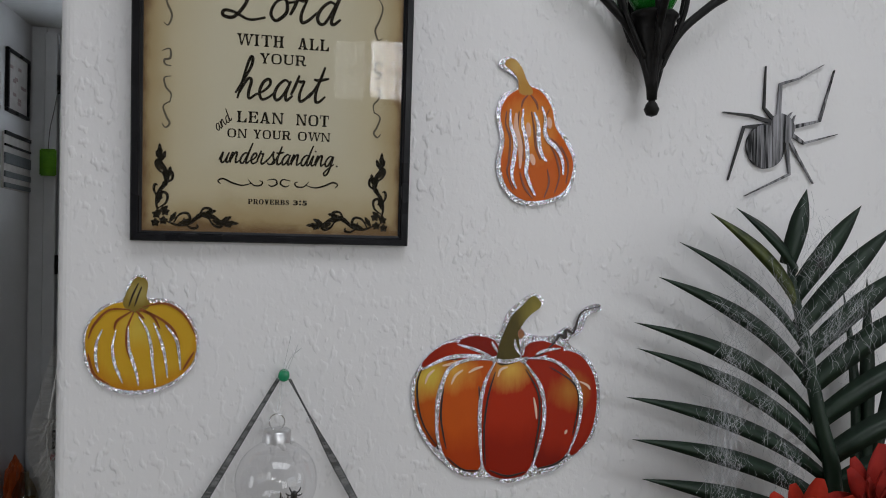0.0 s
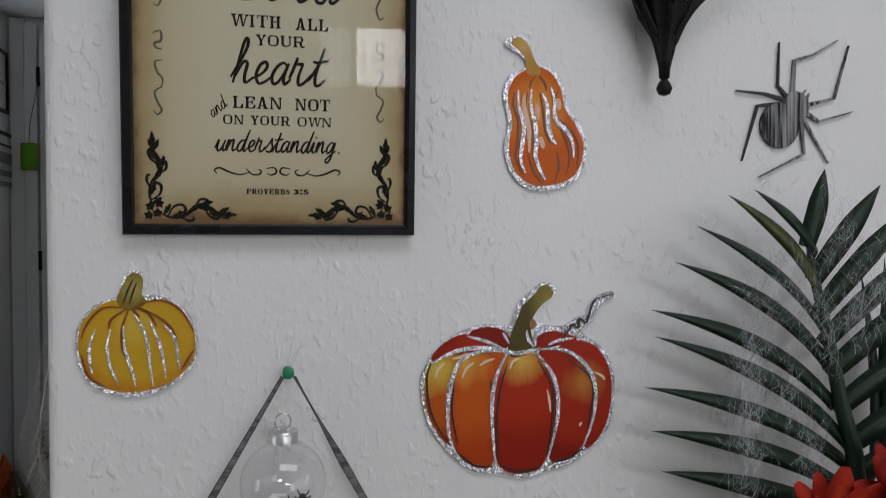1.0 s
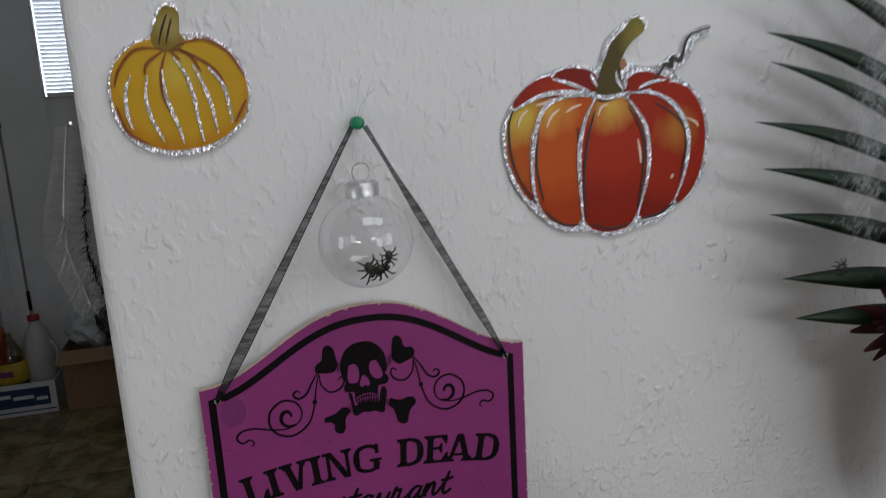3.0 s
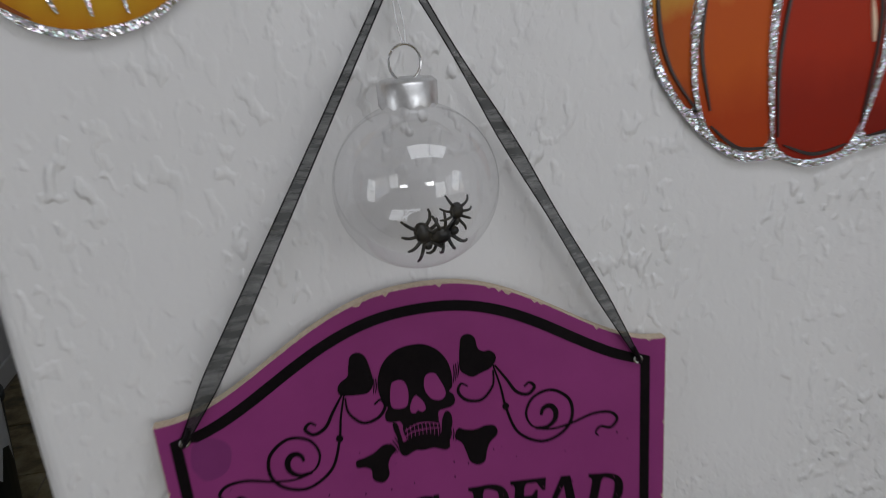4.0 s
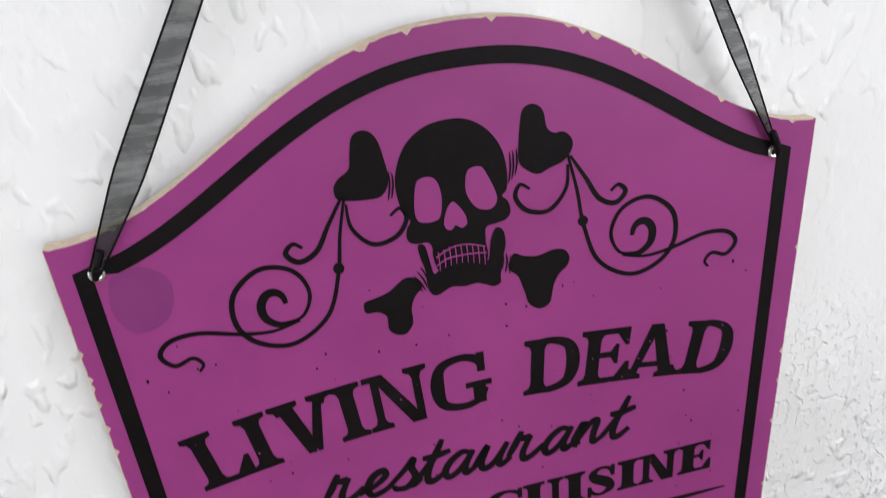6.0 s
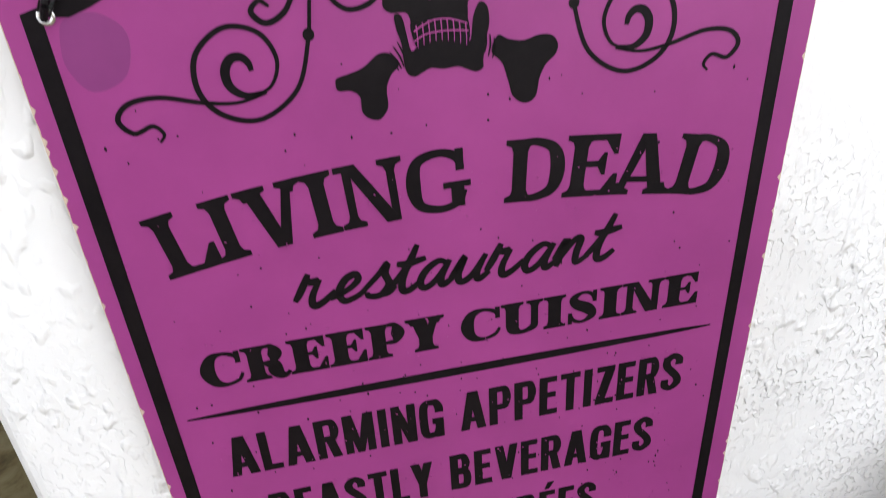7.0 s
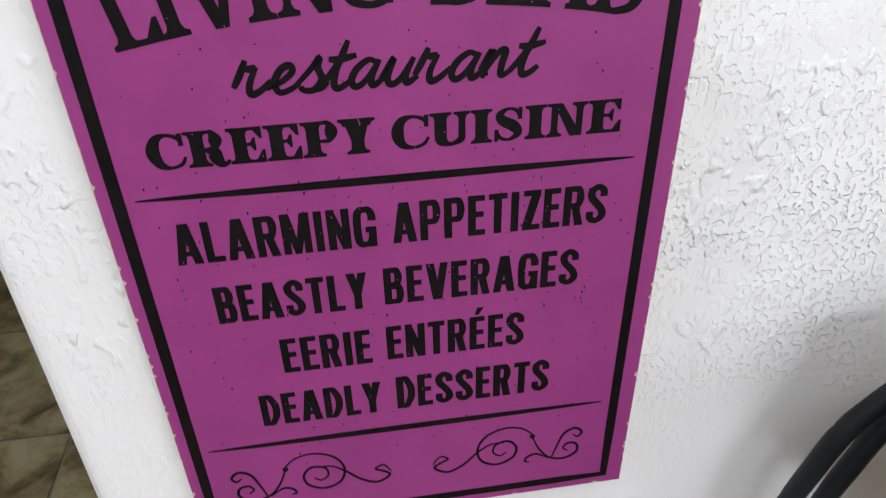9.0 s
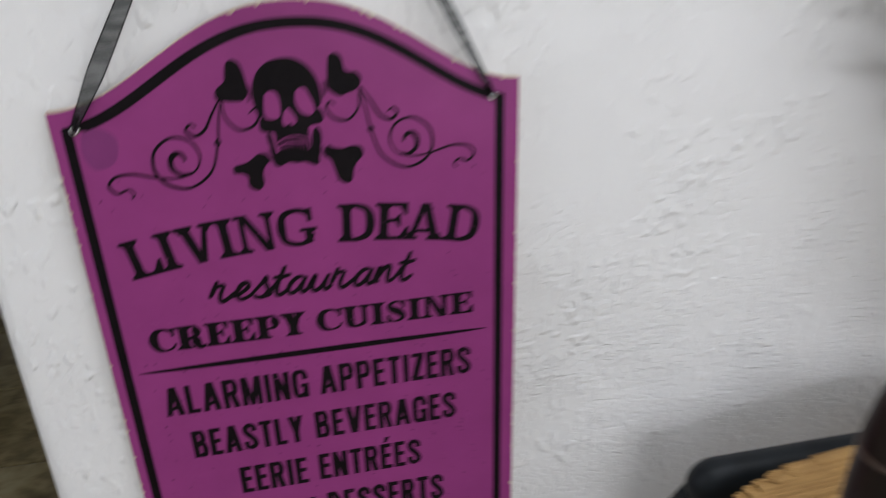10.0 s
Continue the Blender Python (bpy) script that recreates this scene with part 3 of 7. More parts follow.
        line((w * 0.5, h - t / 2, t), (T * 0.85, 0.86 * h, 0.7 * T), (T / 2, 0.5 * h, T), (T * 0.85, 0.14 * h, 0.7 * T), (w * 0.5, t / 2, t), (w - T * 0.85, 0.14 * h, 0.7 * T), (w - T / 2, 0.5 * h, T), (w - T * 0.85, 0.86 * h, 0.7 * T), (w * 0.5, h - t / 2, t))
    elif ch == "S":
        if e:
            line((w * 0.86, 0.68 * h, t * 0.9), (w * 0.74, 0.90 * h, t * 1.2), (w * 0.46, h - t / 2, t), (w * 0.22, 0.80 * h, T * 0.62), (w * 0.32, 0.62 * h, T * 0.85), (w * 0.66, 0.44 * h, T * 0.95), (w * 0.80, 0.22 * h, T * 0.66), (w * 0.54, t / 2, t), (w * 0.26, 0.10 * h, t * 1.2), (w * 0.12, 0.32 * h, t * 0.9))
            rect(w * 0.80, 0.64 * h, w * 0.92, 0.99 * h)
            rect(w * 0.06, 0.01 * h, w * 0.18, 0.36 * h)
        else:
            line((w - T * 0.5, 0.69 * h, T * 0.95), (w - T * 0.55, 0.84 * h, T * 0.95), (w * 0.5, h - t / 2, t), (T * 0.52, 0.82 * h, T), (T * 0.62, 0.66 * h, T), (w * 0.5, 0.51 * h, T * 1.02), (w - T * 0.6, 0.34 * h, T), (w - T * 0.52, 0.18 * h, T), (w * 0.5, t / 2, t), (T * 0.52, 0.15 * h, T * 0.95), (T * 0.48, 0.31 * h, T * 0.95))
    elif ch == "U":
        stem(a, T, 0.3 * h, None, False)
        stem(w - a - thin, thin, 0.3 * h, None, False)
        line((a + T / 2, 0.34 * h, T), (a + 0.62 * T, 0.17 * h, 0.92 * T), (w * 0.5, t * 0.6, t * 1.3), (w - a - 0.7 * thin, 0.17 * h, thin), (w - a - thin / 2, 0.34 * h, thin))
    elif ch == "W":
        for k in (0, 1):
            o = k * w * 0.44
            out.append([(o + a, h), (o + a + T * 0.9, h), (o + w * 0.36, 0), (o + w * 0.26, 0)])
            out.append([(o + w * 0.50, h), (o + w * 0.50 + thin * 0.8, h), (o + w * 0.36, 0), (o + w * 0.28, 0)])
            foot(o + a, o + a + T, True)
        foot(w * 0.94, w * 0.94 + thin, True)
    return out


def capital_mesh(ch, w, h, T, t, s, e, front, back):
    """One capital as a flat mesh, its lower left corner at the origin; T, t, s and e are shares of the height."""
    shapes, bm = capital(ch, w, h, T * h, t * h, s * h, e * h), bmesh.new()
    if not shapes:
        return lay(letters(ch, 0.04), 0.0, w, 0.0, h, front, back)
    for k, pts in enumerate(shapes):
        step = front - 0.00002 * (k % 7)
        if len(pts[0]) == 3:
            widths, n = [p[2] for p in pts], len(pts)
            stroke(bm, [Vector((p[0], p[1])) for p in pts], 1.0, step, back, lambda x: widths[round(x * (n - 1))])
        else:
            flat(bm, pts, step, back)
    return bm


def serif_word(parent, text, u0, u1, v0, height, mat, front=INK_F, back=INK_B, T=0.24, t=0.11, s=0.10, e=0.10, gap=0.09, name="letter"):
    """Capitals set side by side from u0 to u1, each a part."""
    total = sum(WIDTHS.get(c, 1.0) for c in text) + gap * (len(text) - 1)
    k, u = (u1 - u0) / total, u0
    for c in text:
        w = WIDTHS.get(c, 1.0) * k
        bm = capital_mesh(c, w, height, T, t, s, e, front, back)
        for v in bm.verts:
            v.co += Vector((u, 0, v0))
        part(name, bm, mat, parent)
        u += w + gap * k


# pen strokes of a joined script hand: x-height 1, each letter with its advance
SCRIPT = {
    "r": (0.90, [[(-0.06, 0.30), (0.06, 0.75), (0.16, 1.28)], [(0.13, 1.02), (0.30, 0.96), (0.48, 1.02)], [(0.48, 1.02), (0.37, 0.40), (0.46, 0.03), (0.70, 0.14), (0.96, 0.50)]]),
    "e": (0.80, [[(-0.05, 0.2), (0.35, 0.42), (0.6, 0.75), (0.5, 1.0), (0.26, 0.85), (0.16, 0.4), (0.34, 0.03), (0.62, 0.1), (0.86, 0.32)]]),
    "s": (0.75, [[(-0.05, 0.2), (0.34, 0.85), (0.5, 1.2), (0.5, 0.85), (0.68, 0.4), (0.5, 0.03), (0.2, 0.05), (0.12, 0.2)], [(0.5, 0.03), (0.7, 0.1), (0.86, 0.3)]]),
    "t": (0.66, [[(-0.05, 0.2), (0.3, 0.9), (0.46, 1.75)], [(0.46, 1.75), (0.28, 0.6), (0.34, 0.08), (0.54, 0.05), (0.78, 0.32)], [(0.02, 1.12), (0.3, 1.08), (0.78, 1.2)]]),
    "a": (1.0, [[(0.76, 0.85), (0.5, 1.0), (0.22, 0.72), (0.12, 0.3), (0.28, 0.02), (0.54, 0.25), (0.8, 0.98)], [(0.8, 0.98), (0.68, 0.35), (0.78, 0.03), (1.04, 0.28)]]),
    "u": (0.98, [[(-0.05, 0.25), (0.2, 1.0), (0.14, 0.35), (0.28, 0.02), (0.54, 0.22), (0.78, 0.98)], [(0.78, 0.98), (0.66, 0.35), (0.76, 0.03), (1.02, 0.28)]]),
    "n": (0.90, [[(-0.05, 0.3), (0.16, 1.02), (0.08, 0.0)], [(0.1, 0.25), (0.36, 0.92), (0.56, 0.98), (0.56, 0.45), (0.64, 0.04), (0.94, 0.28)]]),
    "h": (0.95, [[(-0.05, 0.25), (0.42, 1.5), (0.4, 2.0), (0.25, 1.75), (0.1, 0.0)], [(0.12, 0.25), (0.4, 0.95), (0.6, 0.88), (0.58, 0.35), (0.68, 0.03), (1.0, 0.28)]]),
    "d": (1.0, [[(0.76, 0.85), (0.5, 1.0), (0.22, 0.72), (0.12, 0.3), (0.28, 0.02), (0.54, 0.25), (0.98, 1.95)], [(0.98, 1.95), (0.7, 0.35), (0.8, 0.03), (1.04, 0.28)]]),
    "i": (0.52, [[(-0.05, 0.25), (0.2, 0.98), (0.14, 0.3), (0.28, 0.03), (0.56, 0.28)], [(0.30, 1.34), (0.34, 1.46)]]),
    "g": (0.98, [[(0.76, 0.85), (0.5, 1.0), (0.22, 0.72), (0.12, 0.3), (0.28, 0.02), (0.54, 0.25), (0.8, 0.98), (0.62, -0.5), (0.34, -0.85), (0.2, -0.6), (0.6, -0.12), (1.02, 0.25)]]),
    "o": (0.92, [[(0.5, 1.0), (0.2, 0.78), (0.12, 0.3), (0.38, 0.02), (0.7, 0.4), (0.62, 0.88), (0.48, 1.0), (0.7, 0.84), (0.96, 0.9)]]),
    "L": (1.55, [[(1.25, 1.5), (1.45, 1.75), (1.2, 1.95), (0.8, 1.5), (0.62, 0.6), (0.3, 0.05), (-0.1, 0.08), (-0.1, 0.3), (0.3, 0.25), (0.9, -0.02), (1.5, 0.12)]]),
    ".": (0.55, [[(0.34, 0.0), (0.40, 0.14)]]),
}


def script_word(parent, text, u0, u1, v0, xheight, width, mat, front=INK_F, back=INK_B, slant=0.12, turn=0.0):
    """A word in joined script, one mesh, its letters pulled out to reach from u0 to u1."""
    total = sum(SCRIPT[c][0] for c in text)
    k, x, bm = (u1 - u0) / total, 0.0, bmesh.new()
    lift = 0
    for c in text:
        adv, lines = SCRIPT[c]
        for line in lines:
            pts = [(u0 + (x + px) * k + slant * py * xheight, v0 + py * xheight) for px, py in line]
            if turn:
                ca, sa = math.cos(turn), math.sin(turn)
                pts = [(u0 + (p - u0) * ca - (q - v0) * sa, v0 + (p - u0) * sa + (q - v0) * ca) for p, q in pts]
            lift += 1
            step = 0.00002 * (lift % 5)
            stroke(bm, curve_through([Vector(p) for p in pts], 7), width, front - step, back, lambda s: 0.72 + 0.4 * math.sin(math.pi * min(1, max(0, s))))
        x += adv
    return part("lettering", bm, mat, parent)


BLOCK = {"I": 0.44, "M": 1.30, "L": 0.82, "E": 0.84, "T": 0.90, "\u00c9": 0.84, "Z": 0.88, "S": 0.98, "A": 1.16, "V": 1.12, "Y": 1.06, "R": 1.02, "N": 1.04, "D": 1.02, "G": 1.04}


def block_word(parent, text, u0, u1, v0, v1, mat, gap=0.17):
    """Narrow bold capitals of nearly one width, each a part."""
    total = sum(BLOCK.get(c, 1.0) for c in text) + gap * (len(text) - 1)
    k, u = (u1 - u0) / total, u0
    h = (v1 - v0) * (0.79 if "\u00c9" in text else 1.0)
    for c in text:
        w = BLOCK.get(c, 1.0) * k
        bm = capital_mesh(c, w, h, 0.168, 0.134, 0.0, 0.0, INK_F, INK_B)
        for v in bm.verts:
            v.co += Vector((u, 0, v0))
        part("letter", bm, mat, parent)
        u += w + gap * k


# the sign's words
serif = [("L", 35.4, 20.5), ("I", 50.6, 13.5), ("V", 68.6, 24), ("I", 85.4, 13.5), ("N", 104.0, 25), ("G", 127.8, 22.5), ("D", 165.8, 23.5), ("E", 188.6, 22), ("A", 210.0, 27), ("D", 234.4, 23.5)]
for ch, c, w in serif:
    c, w = (136 + (c - 136) * 0.992) / 1000, w / 1000
    slope = -2 * 11.0 * (c * 1000 - 136) / 108 ** 2
    base = (-96.2 - 11.0 * ((c * 1000 - 136) / 108) ** 2) / 1000
    a, bm = math.atan(slope), capital_mesh(ch, w, 0.0258, 0.215, 0.105, 0.095, 0.115, INK_F, INK_B)
    for v in bm.verts:
        x, z = v.co.x - w / 2, v.co.z
        v.co = Vector((c + x * math.cos(a) - z * math.sin(a), v.co.y, base + x * math.sin(a) + z * math.cos(a)))
    part("letter", bm, INK, sign)
script_word(sign, "restaurant", 0.0688, 0.1982, -0.1296, 0.0119, 0.0028, INK, slant=0.28)
serif_word(sign, "CREEPY", 0.0268, 0.1272, -0.1612, 0.0172, INK, T=0.34, t=0.085, s=0.085, e=0.13, gap=0.02)
serif_word(sign, "CUISINE", 0.1342, 0.2428, -0.1612, 0.0166, INK, T=0.34, t=0.085, s=0.085, e=0.13, gap=0.02)
for text, u0, u1, v0, v1 in (("ALARMING", 27.0, 123.8, -212.4, -189.6), ("APPETIZERS", 131.8, 241.6, -212.0, -189.2), ("BEASTLY", 39.4, 116.6, -250.6, -227.8), ("BEVERAGES", 125.2, 229.8, -249.8, -226.8),
                              ("EERIE", 67.2, 115.8, -289.2, -265.6), ("ENTR\u00c9ES", 124.3, 201.6, -288.4, -259.0), ("DEADLY", 50.1, 118.6, -328.0, -304.4), ("DESSERTS", 127.6, 218.4, -327.4, -302.8)):
    block_word(sign, text, 0.134 + (u0 / 1000 - 0.134) * 0.992, 0.134 + (u1 / 1000 - 0.134) * 0.992, v0 / 1000, v1 / 1000, INK)


def sliver(s):
    return 0.12 + 0.88 * math.sin(math.pi * s) ** 0.6


for v, u0, u1 in ((-0.1757, 0.0165, 0.2520), (-0.3436, 0.0165, 0.2532)):
    part("rule", stroke(bmesh.new(), [(u0 + (u1 - u0) * k / 20, v) for k in range(21)], 0.0042, INK_F, INK_B, sliver), INK, sign)

# skull and crossed bones
def rounded_line(points):
    return curve_through([Vector((x, z - 0.0010)) for x, z in mm(*points)], 4)


def rounded(points, steps=4):
    return [(p[0], p[1] - 0.0010) for p in curve_through([Vector(p) for p in mm(*points)], steps, True)]


skull = part("skull", flat(bmesh.new(), rounded([(133.1, 23.2), (127.8, 22.9), (122.5, 21.2), (117.3, 17.1), (114.1, 11.6), (112.3, 4.8), (112.5, -1.6), (113.9, -7.2), (116.0, -10.5), (114.5, -13.3), (114.2, -17.3), (116.6, -19.4), (121.3, -19.7), (122.8, -22.3), (123.2, -27.5), (126.6, -24.5), (130.9, -22.3), (136.1, -22.5), (141.8, -24.6), (142.7, -18.0), (146.9, -17.0), (150.3, -16.1), (152.1, -13.5), (151.3, -9.3), (149.3, -6.9), (151.2, -4.4), (151.4, 3.1), (149.7, 10.7), (145.9, 17.0), (141.1, 21.0), (136.8, 22.8)]), INK_F, INK_B), INK, sign, "black printed skull")
part("jaw", flat(bmesh.new(), rounded([(117.6, -20.3), (120.0, -20.8), (121.2, -26.9), (122.4, -32.6), (125.1, -31.3), (129.3, -32.2), (135.7, -32.1), (141.1, -30.9), (143.1, -30.8), (144.2, -23.4), (146.4, -18.8), (149.0, -20.2), (149.7, -25.8), (148.3, -31.4), (147.2, -38.1), (147.1, -41.1), (144.4, -42.2), (141.0, -40.7), (137.9, -39.5), (133.1, -39.9), (128.9, -39.0), (125.8, -40.2), (123.1, -41.4), (120.8, -40.4), (119.6, -36.9), (119.3, -30.0), (118.0, -25.0)], 3), INK_F - 0.00003, INK_B), INK, skull)
part("mouth", flat(bmesh.new(), rounded([(122.7, -23.7), (126.7, -22.6), (132.0, -21.4), (138.3, -21.8), (142.2, -23.5), (142.2, -31.6), (135.6, -33.1), (129.2, -33.1), (124.6, -32.1)]), INK_F - 0.00006, INK_B), INK, skull)
for shape in ([(119.1, 2.5), (121.2, 4.4), (124.5, 4.3), (126.7, 1.8), (127.6, -3.3), (127.0, -9.1), (125.4, -11.7), (121.3, -12.0), (118.4, -10.5), (117.8, -5.8)], [(137.0, 3.5), (139.1, 5.3), (142.5, 4.9), (144.6, 1.1), (146.9, -4.7), (147.2, -8.5), (145.0, -11.0), (141.3, -10.5), (138.5, -8.2), (136.3, -2.8)], [(131.4, -6.0), (133.5, -8.1), (135.4, -11.4), (135.9, -14.9), (133.9, -16.3), (131.7, -14.9), (130.2, -16.4), (128.2, -15.6), (127.7, -12.8), (129.3, -8.0)]):
    part("cut_out", flat(bmesh.new(), rounded(shape), INK_F - 0.0002, INK_F + 0.0001), PURPLE, skull)
bm = bmesh.new()
for row in ([(123.7, -26.2), (126.6, -24.5), (130.8, -23.0), (136.1, -23.2), (142.0, -25.3)], [(123.5, -29.5), (127.4, -27.5), (131.7, -27.0), (137.0, -27.1), (142.3, -27.8)]):
    stroke(bm, rounded_line(row), 0.0005, INK_F - 0.0002, INK_F + 0.0001)
for k in range(9):
    u, v = 124.6 + k * 2.1, -27.6 + 2.6 * math.sin(math.pi * (k + 1) / 9)
    stroke(bm, mm((u, v + 1.4), (u + 0.2, v - 3.6), (u + 0.1, v - 6.0)), 0.00045, INK_F - 0.00022, INK_F + 0.0001, lambda x: 1.0 - 0.4 * x)
tagged(part("teeth", bm, PURPLE, skull), kind="stuff")
for b in ([(102.7, 23.8), (99.8, 21.9), (98.5, 16.3), (97.5, 11.5), (93.4, 8.6), (91.7, 5.4), (92.5, 1.8), (97.1, 0.5), (101.8, 0.0), (106.6, 0.2), (109.4, 3.2), (110.2, 7.2), (109.4, 13.5), (108.1, 19.6), (105.9, 22.9)],
          [(160.9, 24.2), (157.9, 22.5), (156.9, 17.7), (156.2, 11.7), (156.1, 4.4), (159.4, 0.6), (163.0, -1.1), (167.2, 0.4), (172.4, 2.2), (175.5, 6.0), (175.6, 9.6), (172.8, 12.7), (169.1, 12.9), (166.4, 15.2), (165.5, 20.3), (163.9, 23.0)],
          [(95.7, -42.9), (96.4, -45.6), (100.6, -46.1), (103.5, -48.6), (103.6, -53.8), (105.9, -56.7), (109.7, -57.4), (112.7, -53.4), (112.8, -47.0), (114.7, -42.4), (117.7, -38.9), (115.3, -35.2), (111.1, -34.7), (105.6, -38.6), (100.2, -40.3), (96.5, -41.2)],
          [(150.3, -38.3), (154.0, -42.6), (156.2, -49.5), (157.8, -55.1), (161.9, -58.2), (166.1, -56.5), (167.7, -49.5), (170.0, -44.9), (173.4, -41.8), (174.2, -38.2), (172.1, -35.0), (167.5, -34.3), (161.9, -35.6), (156.4, -34.6), (152.6, -32.9)]):
    part("bone", flat(bmesh.new(), rounded([(u, v + (2.4 if v < -30 else 0.0)) for u, v in b], 5), INK_F, INK_B), INK, sign)
bm = bmesh.new()
for a, b in (((152.7, 8.6), (151.9, -2.8)), ((153.9, 8.8), (153.1, -1.7)), ((155.2, 9.4), (154.4, -0.2)), ((110.4, 8.8), (109.3, -1.4)), ((111.5, 8.2), (110.5, -1.2)), ((113.5, -33.6), (117.7, -38.9)), ((114.9, -31.9), (118.6, -38.4)), ((116.3, -30.3), (119.5, -37.8)), ((117.7, -28.7), (120.4, -37.3)), ((148.3, -28.6), (147.7, -36.2)), ((149.8, -29.8), (149.0, -37.5)), ((151.3, -31.1), (150.5, -38.3))):
    stroke(bm, rounded_line((a, ((a[0] + b[0]) / 2 + 0.5, (a[1] + b[1]) / 2), b)), 0.0006, INK_F, INK_B, sliver)
tagged(part("bone_shading", bm, INK, sign), kind="stuff")


def scroll(points, width, name="scroll"):
    part(name, stroke(bmesh.new(), curve_through([Vector(p) for p in mm(*points)], 7), width, INK_F, INK_B, lambda s: 0.55 + 0.6 * math.sin(math.pi * s)), INK, sign)


for side in (1, -1):
    def at(*pts, side=side):
        return [(u, v - 1.0) if side > 0 else (268.9 - u, v - 2.0) for u, v in pts]
    scroll(at((174.0, 4.0), (177.5, -10.0), (180.0, -24.0), (186.0, -40.0), (199.0, -48.6), (211.0, -45.8), (217.4, -37.0), (216.0, -25.0), (206.0, -17.4), (195.5, -20.0), (191.0, -29.0), (194.0, -37.5), (200.5, -40.4)), 0.0016)
    scroll(at((197.0, -39.6), (202.8, -40.0), (207.2, -36.6), (208.0, -31.4), (205.8, -27.6), (202.6, -27.0), (200.3, -29.0), (199.6, -32.0)), 0.0027)
    scroll(at((196.0, -39.8), (206.0, -42.0), (217.0, -40.6), (230.0, -37.2), (240.0, -38.2), (244.4, -43.2), (240.6, -48.2), (234.4, -46.4), (231.4, -49.6), (233.2, -52.3)), 0.0015)
    scroll(at((175.0, 3.5), (181.0, -6.0), (186.0, -14.4), (192.4, -17.4), (196.4, -13.6), (193.6, -10.4), (190.6, -12.4)), 0.0017)
    scroll(at((174.0, 0.6), (173.2, -8.4), (166.8, -15.6), (158.6, -14.4), (154.2, -8.6), (156.0, -4.0), (159.6, -6.2)), 0.0015)
    part("scroll_bead", flat(bmesh.new(), ellipse(*[c / 1000 for c in at((179.7, -22.4))[0]], 0.0019, 0.0021), INK_F - 0.0001, INK_B), INK, sign)
    def low(*pts, side=side):
        return [(u, v) if side > 0 else (267.6 - u, v) for u, v in pts]
    scroll(low((147.0, -381.0), (151.5, -374.6), (156.6, -377.4), (152.0, -380.2), (148.0, -384.4), (156.0, -389.8), (166.0, -385.0), (175.0, -375.6), (183.0, -369.6), (192.0, -369.0)), 0.0014)
    scroll(low((212.0, -367.0), (204.0, -359.0), (193.0, -356.4), (181.0, -361.4), (175.4, -372.4), (178.4, -384.0), (188.4, -388.8), (198.2, -384.0), (200.4, -375.0), (195.0, -368.4), (187.0, -370.4), (185.6, -377.0), (190.0, -381.0), (194.2, -378.2)), 0.0014)
    scroll(low((210.5, -366.8), (214.6, -378.0), (222.0, -388.4), (232.0, -391.6), (240.2, -387.0), (240.0, -379.6), (234.4, -377.6), (231.4, -381.4), (234.4, -384.6)), 0.0015)
    scroll(low((224.0, -389.6), (227.4, -378.0), (231.0, -368.4), (237.6, -364.4), (242.6, -368.4), (240.4, -372.6), (237.2, -370.2)), 0.0015)
    scroll(low((222.0, -389.4), (214.0, -384.0), (208.6, -385.4), (206.4, -389.4), (209.4, -390.6)), 0.0014)
    part("scroll_bead", flat(bmesh.new(), ellipse(*[c / 1000 for c in low((210.4, -367.0))[0]], 0.0017, 0.0018), INK_F - 0.0001, INK_B), INK, sign)

# print flaws: specks where the ink spattered
specks, rng = bmesh.new(), random.Random(11)
for k in range(240):
    u, v, r = rng.uniform(0.018, 0.255), rng.choice((-0.176, -0.214, -0.252, -0.29, -0.343, -0.13, -0.06)) + rng.gauss(0, 0.012), rng.uniform(0.00018, 0.00048)
    if -0.40 < v < 0.02:
        flat(specks, ellipse(u, v, r, r * rng.uniform(0.8, 2.2), 6), INK_F + 0.0001, INK_B)
tagged(part("ink_specks", specks, INK, sign), kind="stuff")
wear, rng = bmesh.new(), random.Random(29)
for k in range(260):
    u, v, r = rng.uniform(0.022, 0.250), rng.choice((-0.092, -0.152, -0.200, -0.238, -0.276, -0.315)) + rng.uniform(-0.013, 0.013), rng.uniform(0.00010, 0.00034)
    flat(wear, ellipse(u, v, r, r * rng.uniform(0.8, 2.4), 6, rng.uniform(0, 90)), INK_F - 0.00025, INK_B)
tagged(part("print_wear", wear, PURPLE, sign), kind="stuff")
STAIN = grained("damp_purple", (0.165, 0.019, 0.124), (0.195, 0.025, 0.146), 0.5, 40.0)
part("stain", flat(bmesh.new(), [tuple(p) for p in curve_through(mm((18, -12), (27, -11), (34.5, -18), (31, -31), (20, -35), (14.5, -27), (15, -18)), 5, True)], -0.00040, -0.0001), STAIN, sign, "darker worn patch")
for u, v in ((0.0134, -0.0107), (0.2569, -0.0090)):
    bm = lathe(bmesh.new(), [(0.0014, -0.0010), (0.0026, -0.0009), (0.0028, 0.0), (0.0026, 0.0004), (0.0014, 0.0004), (0.0014, -0.0010)], 14, Matrix.Translation((u, -0.0008, v)) @ pose(0, 0, 0, 90))
    part("eyelet", bm, SILVER, sign, "small silver eyelet", True)


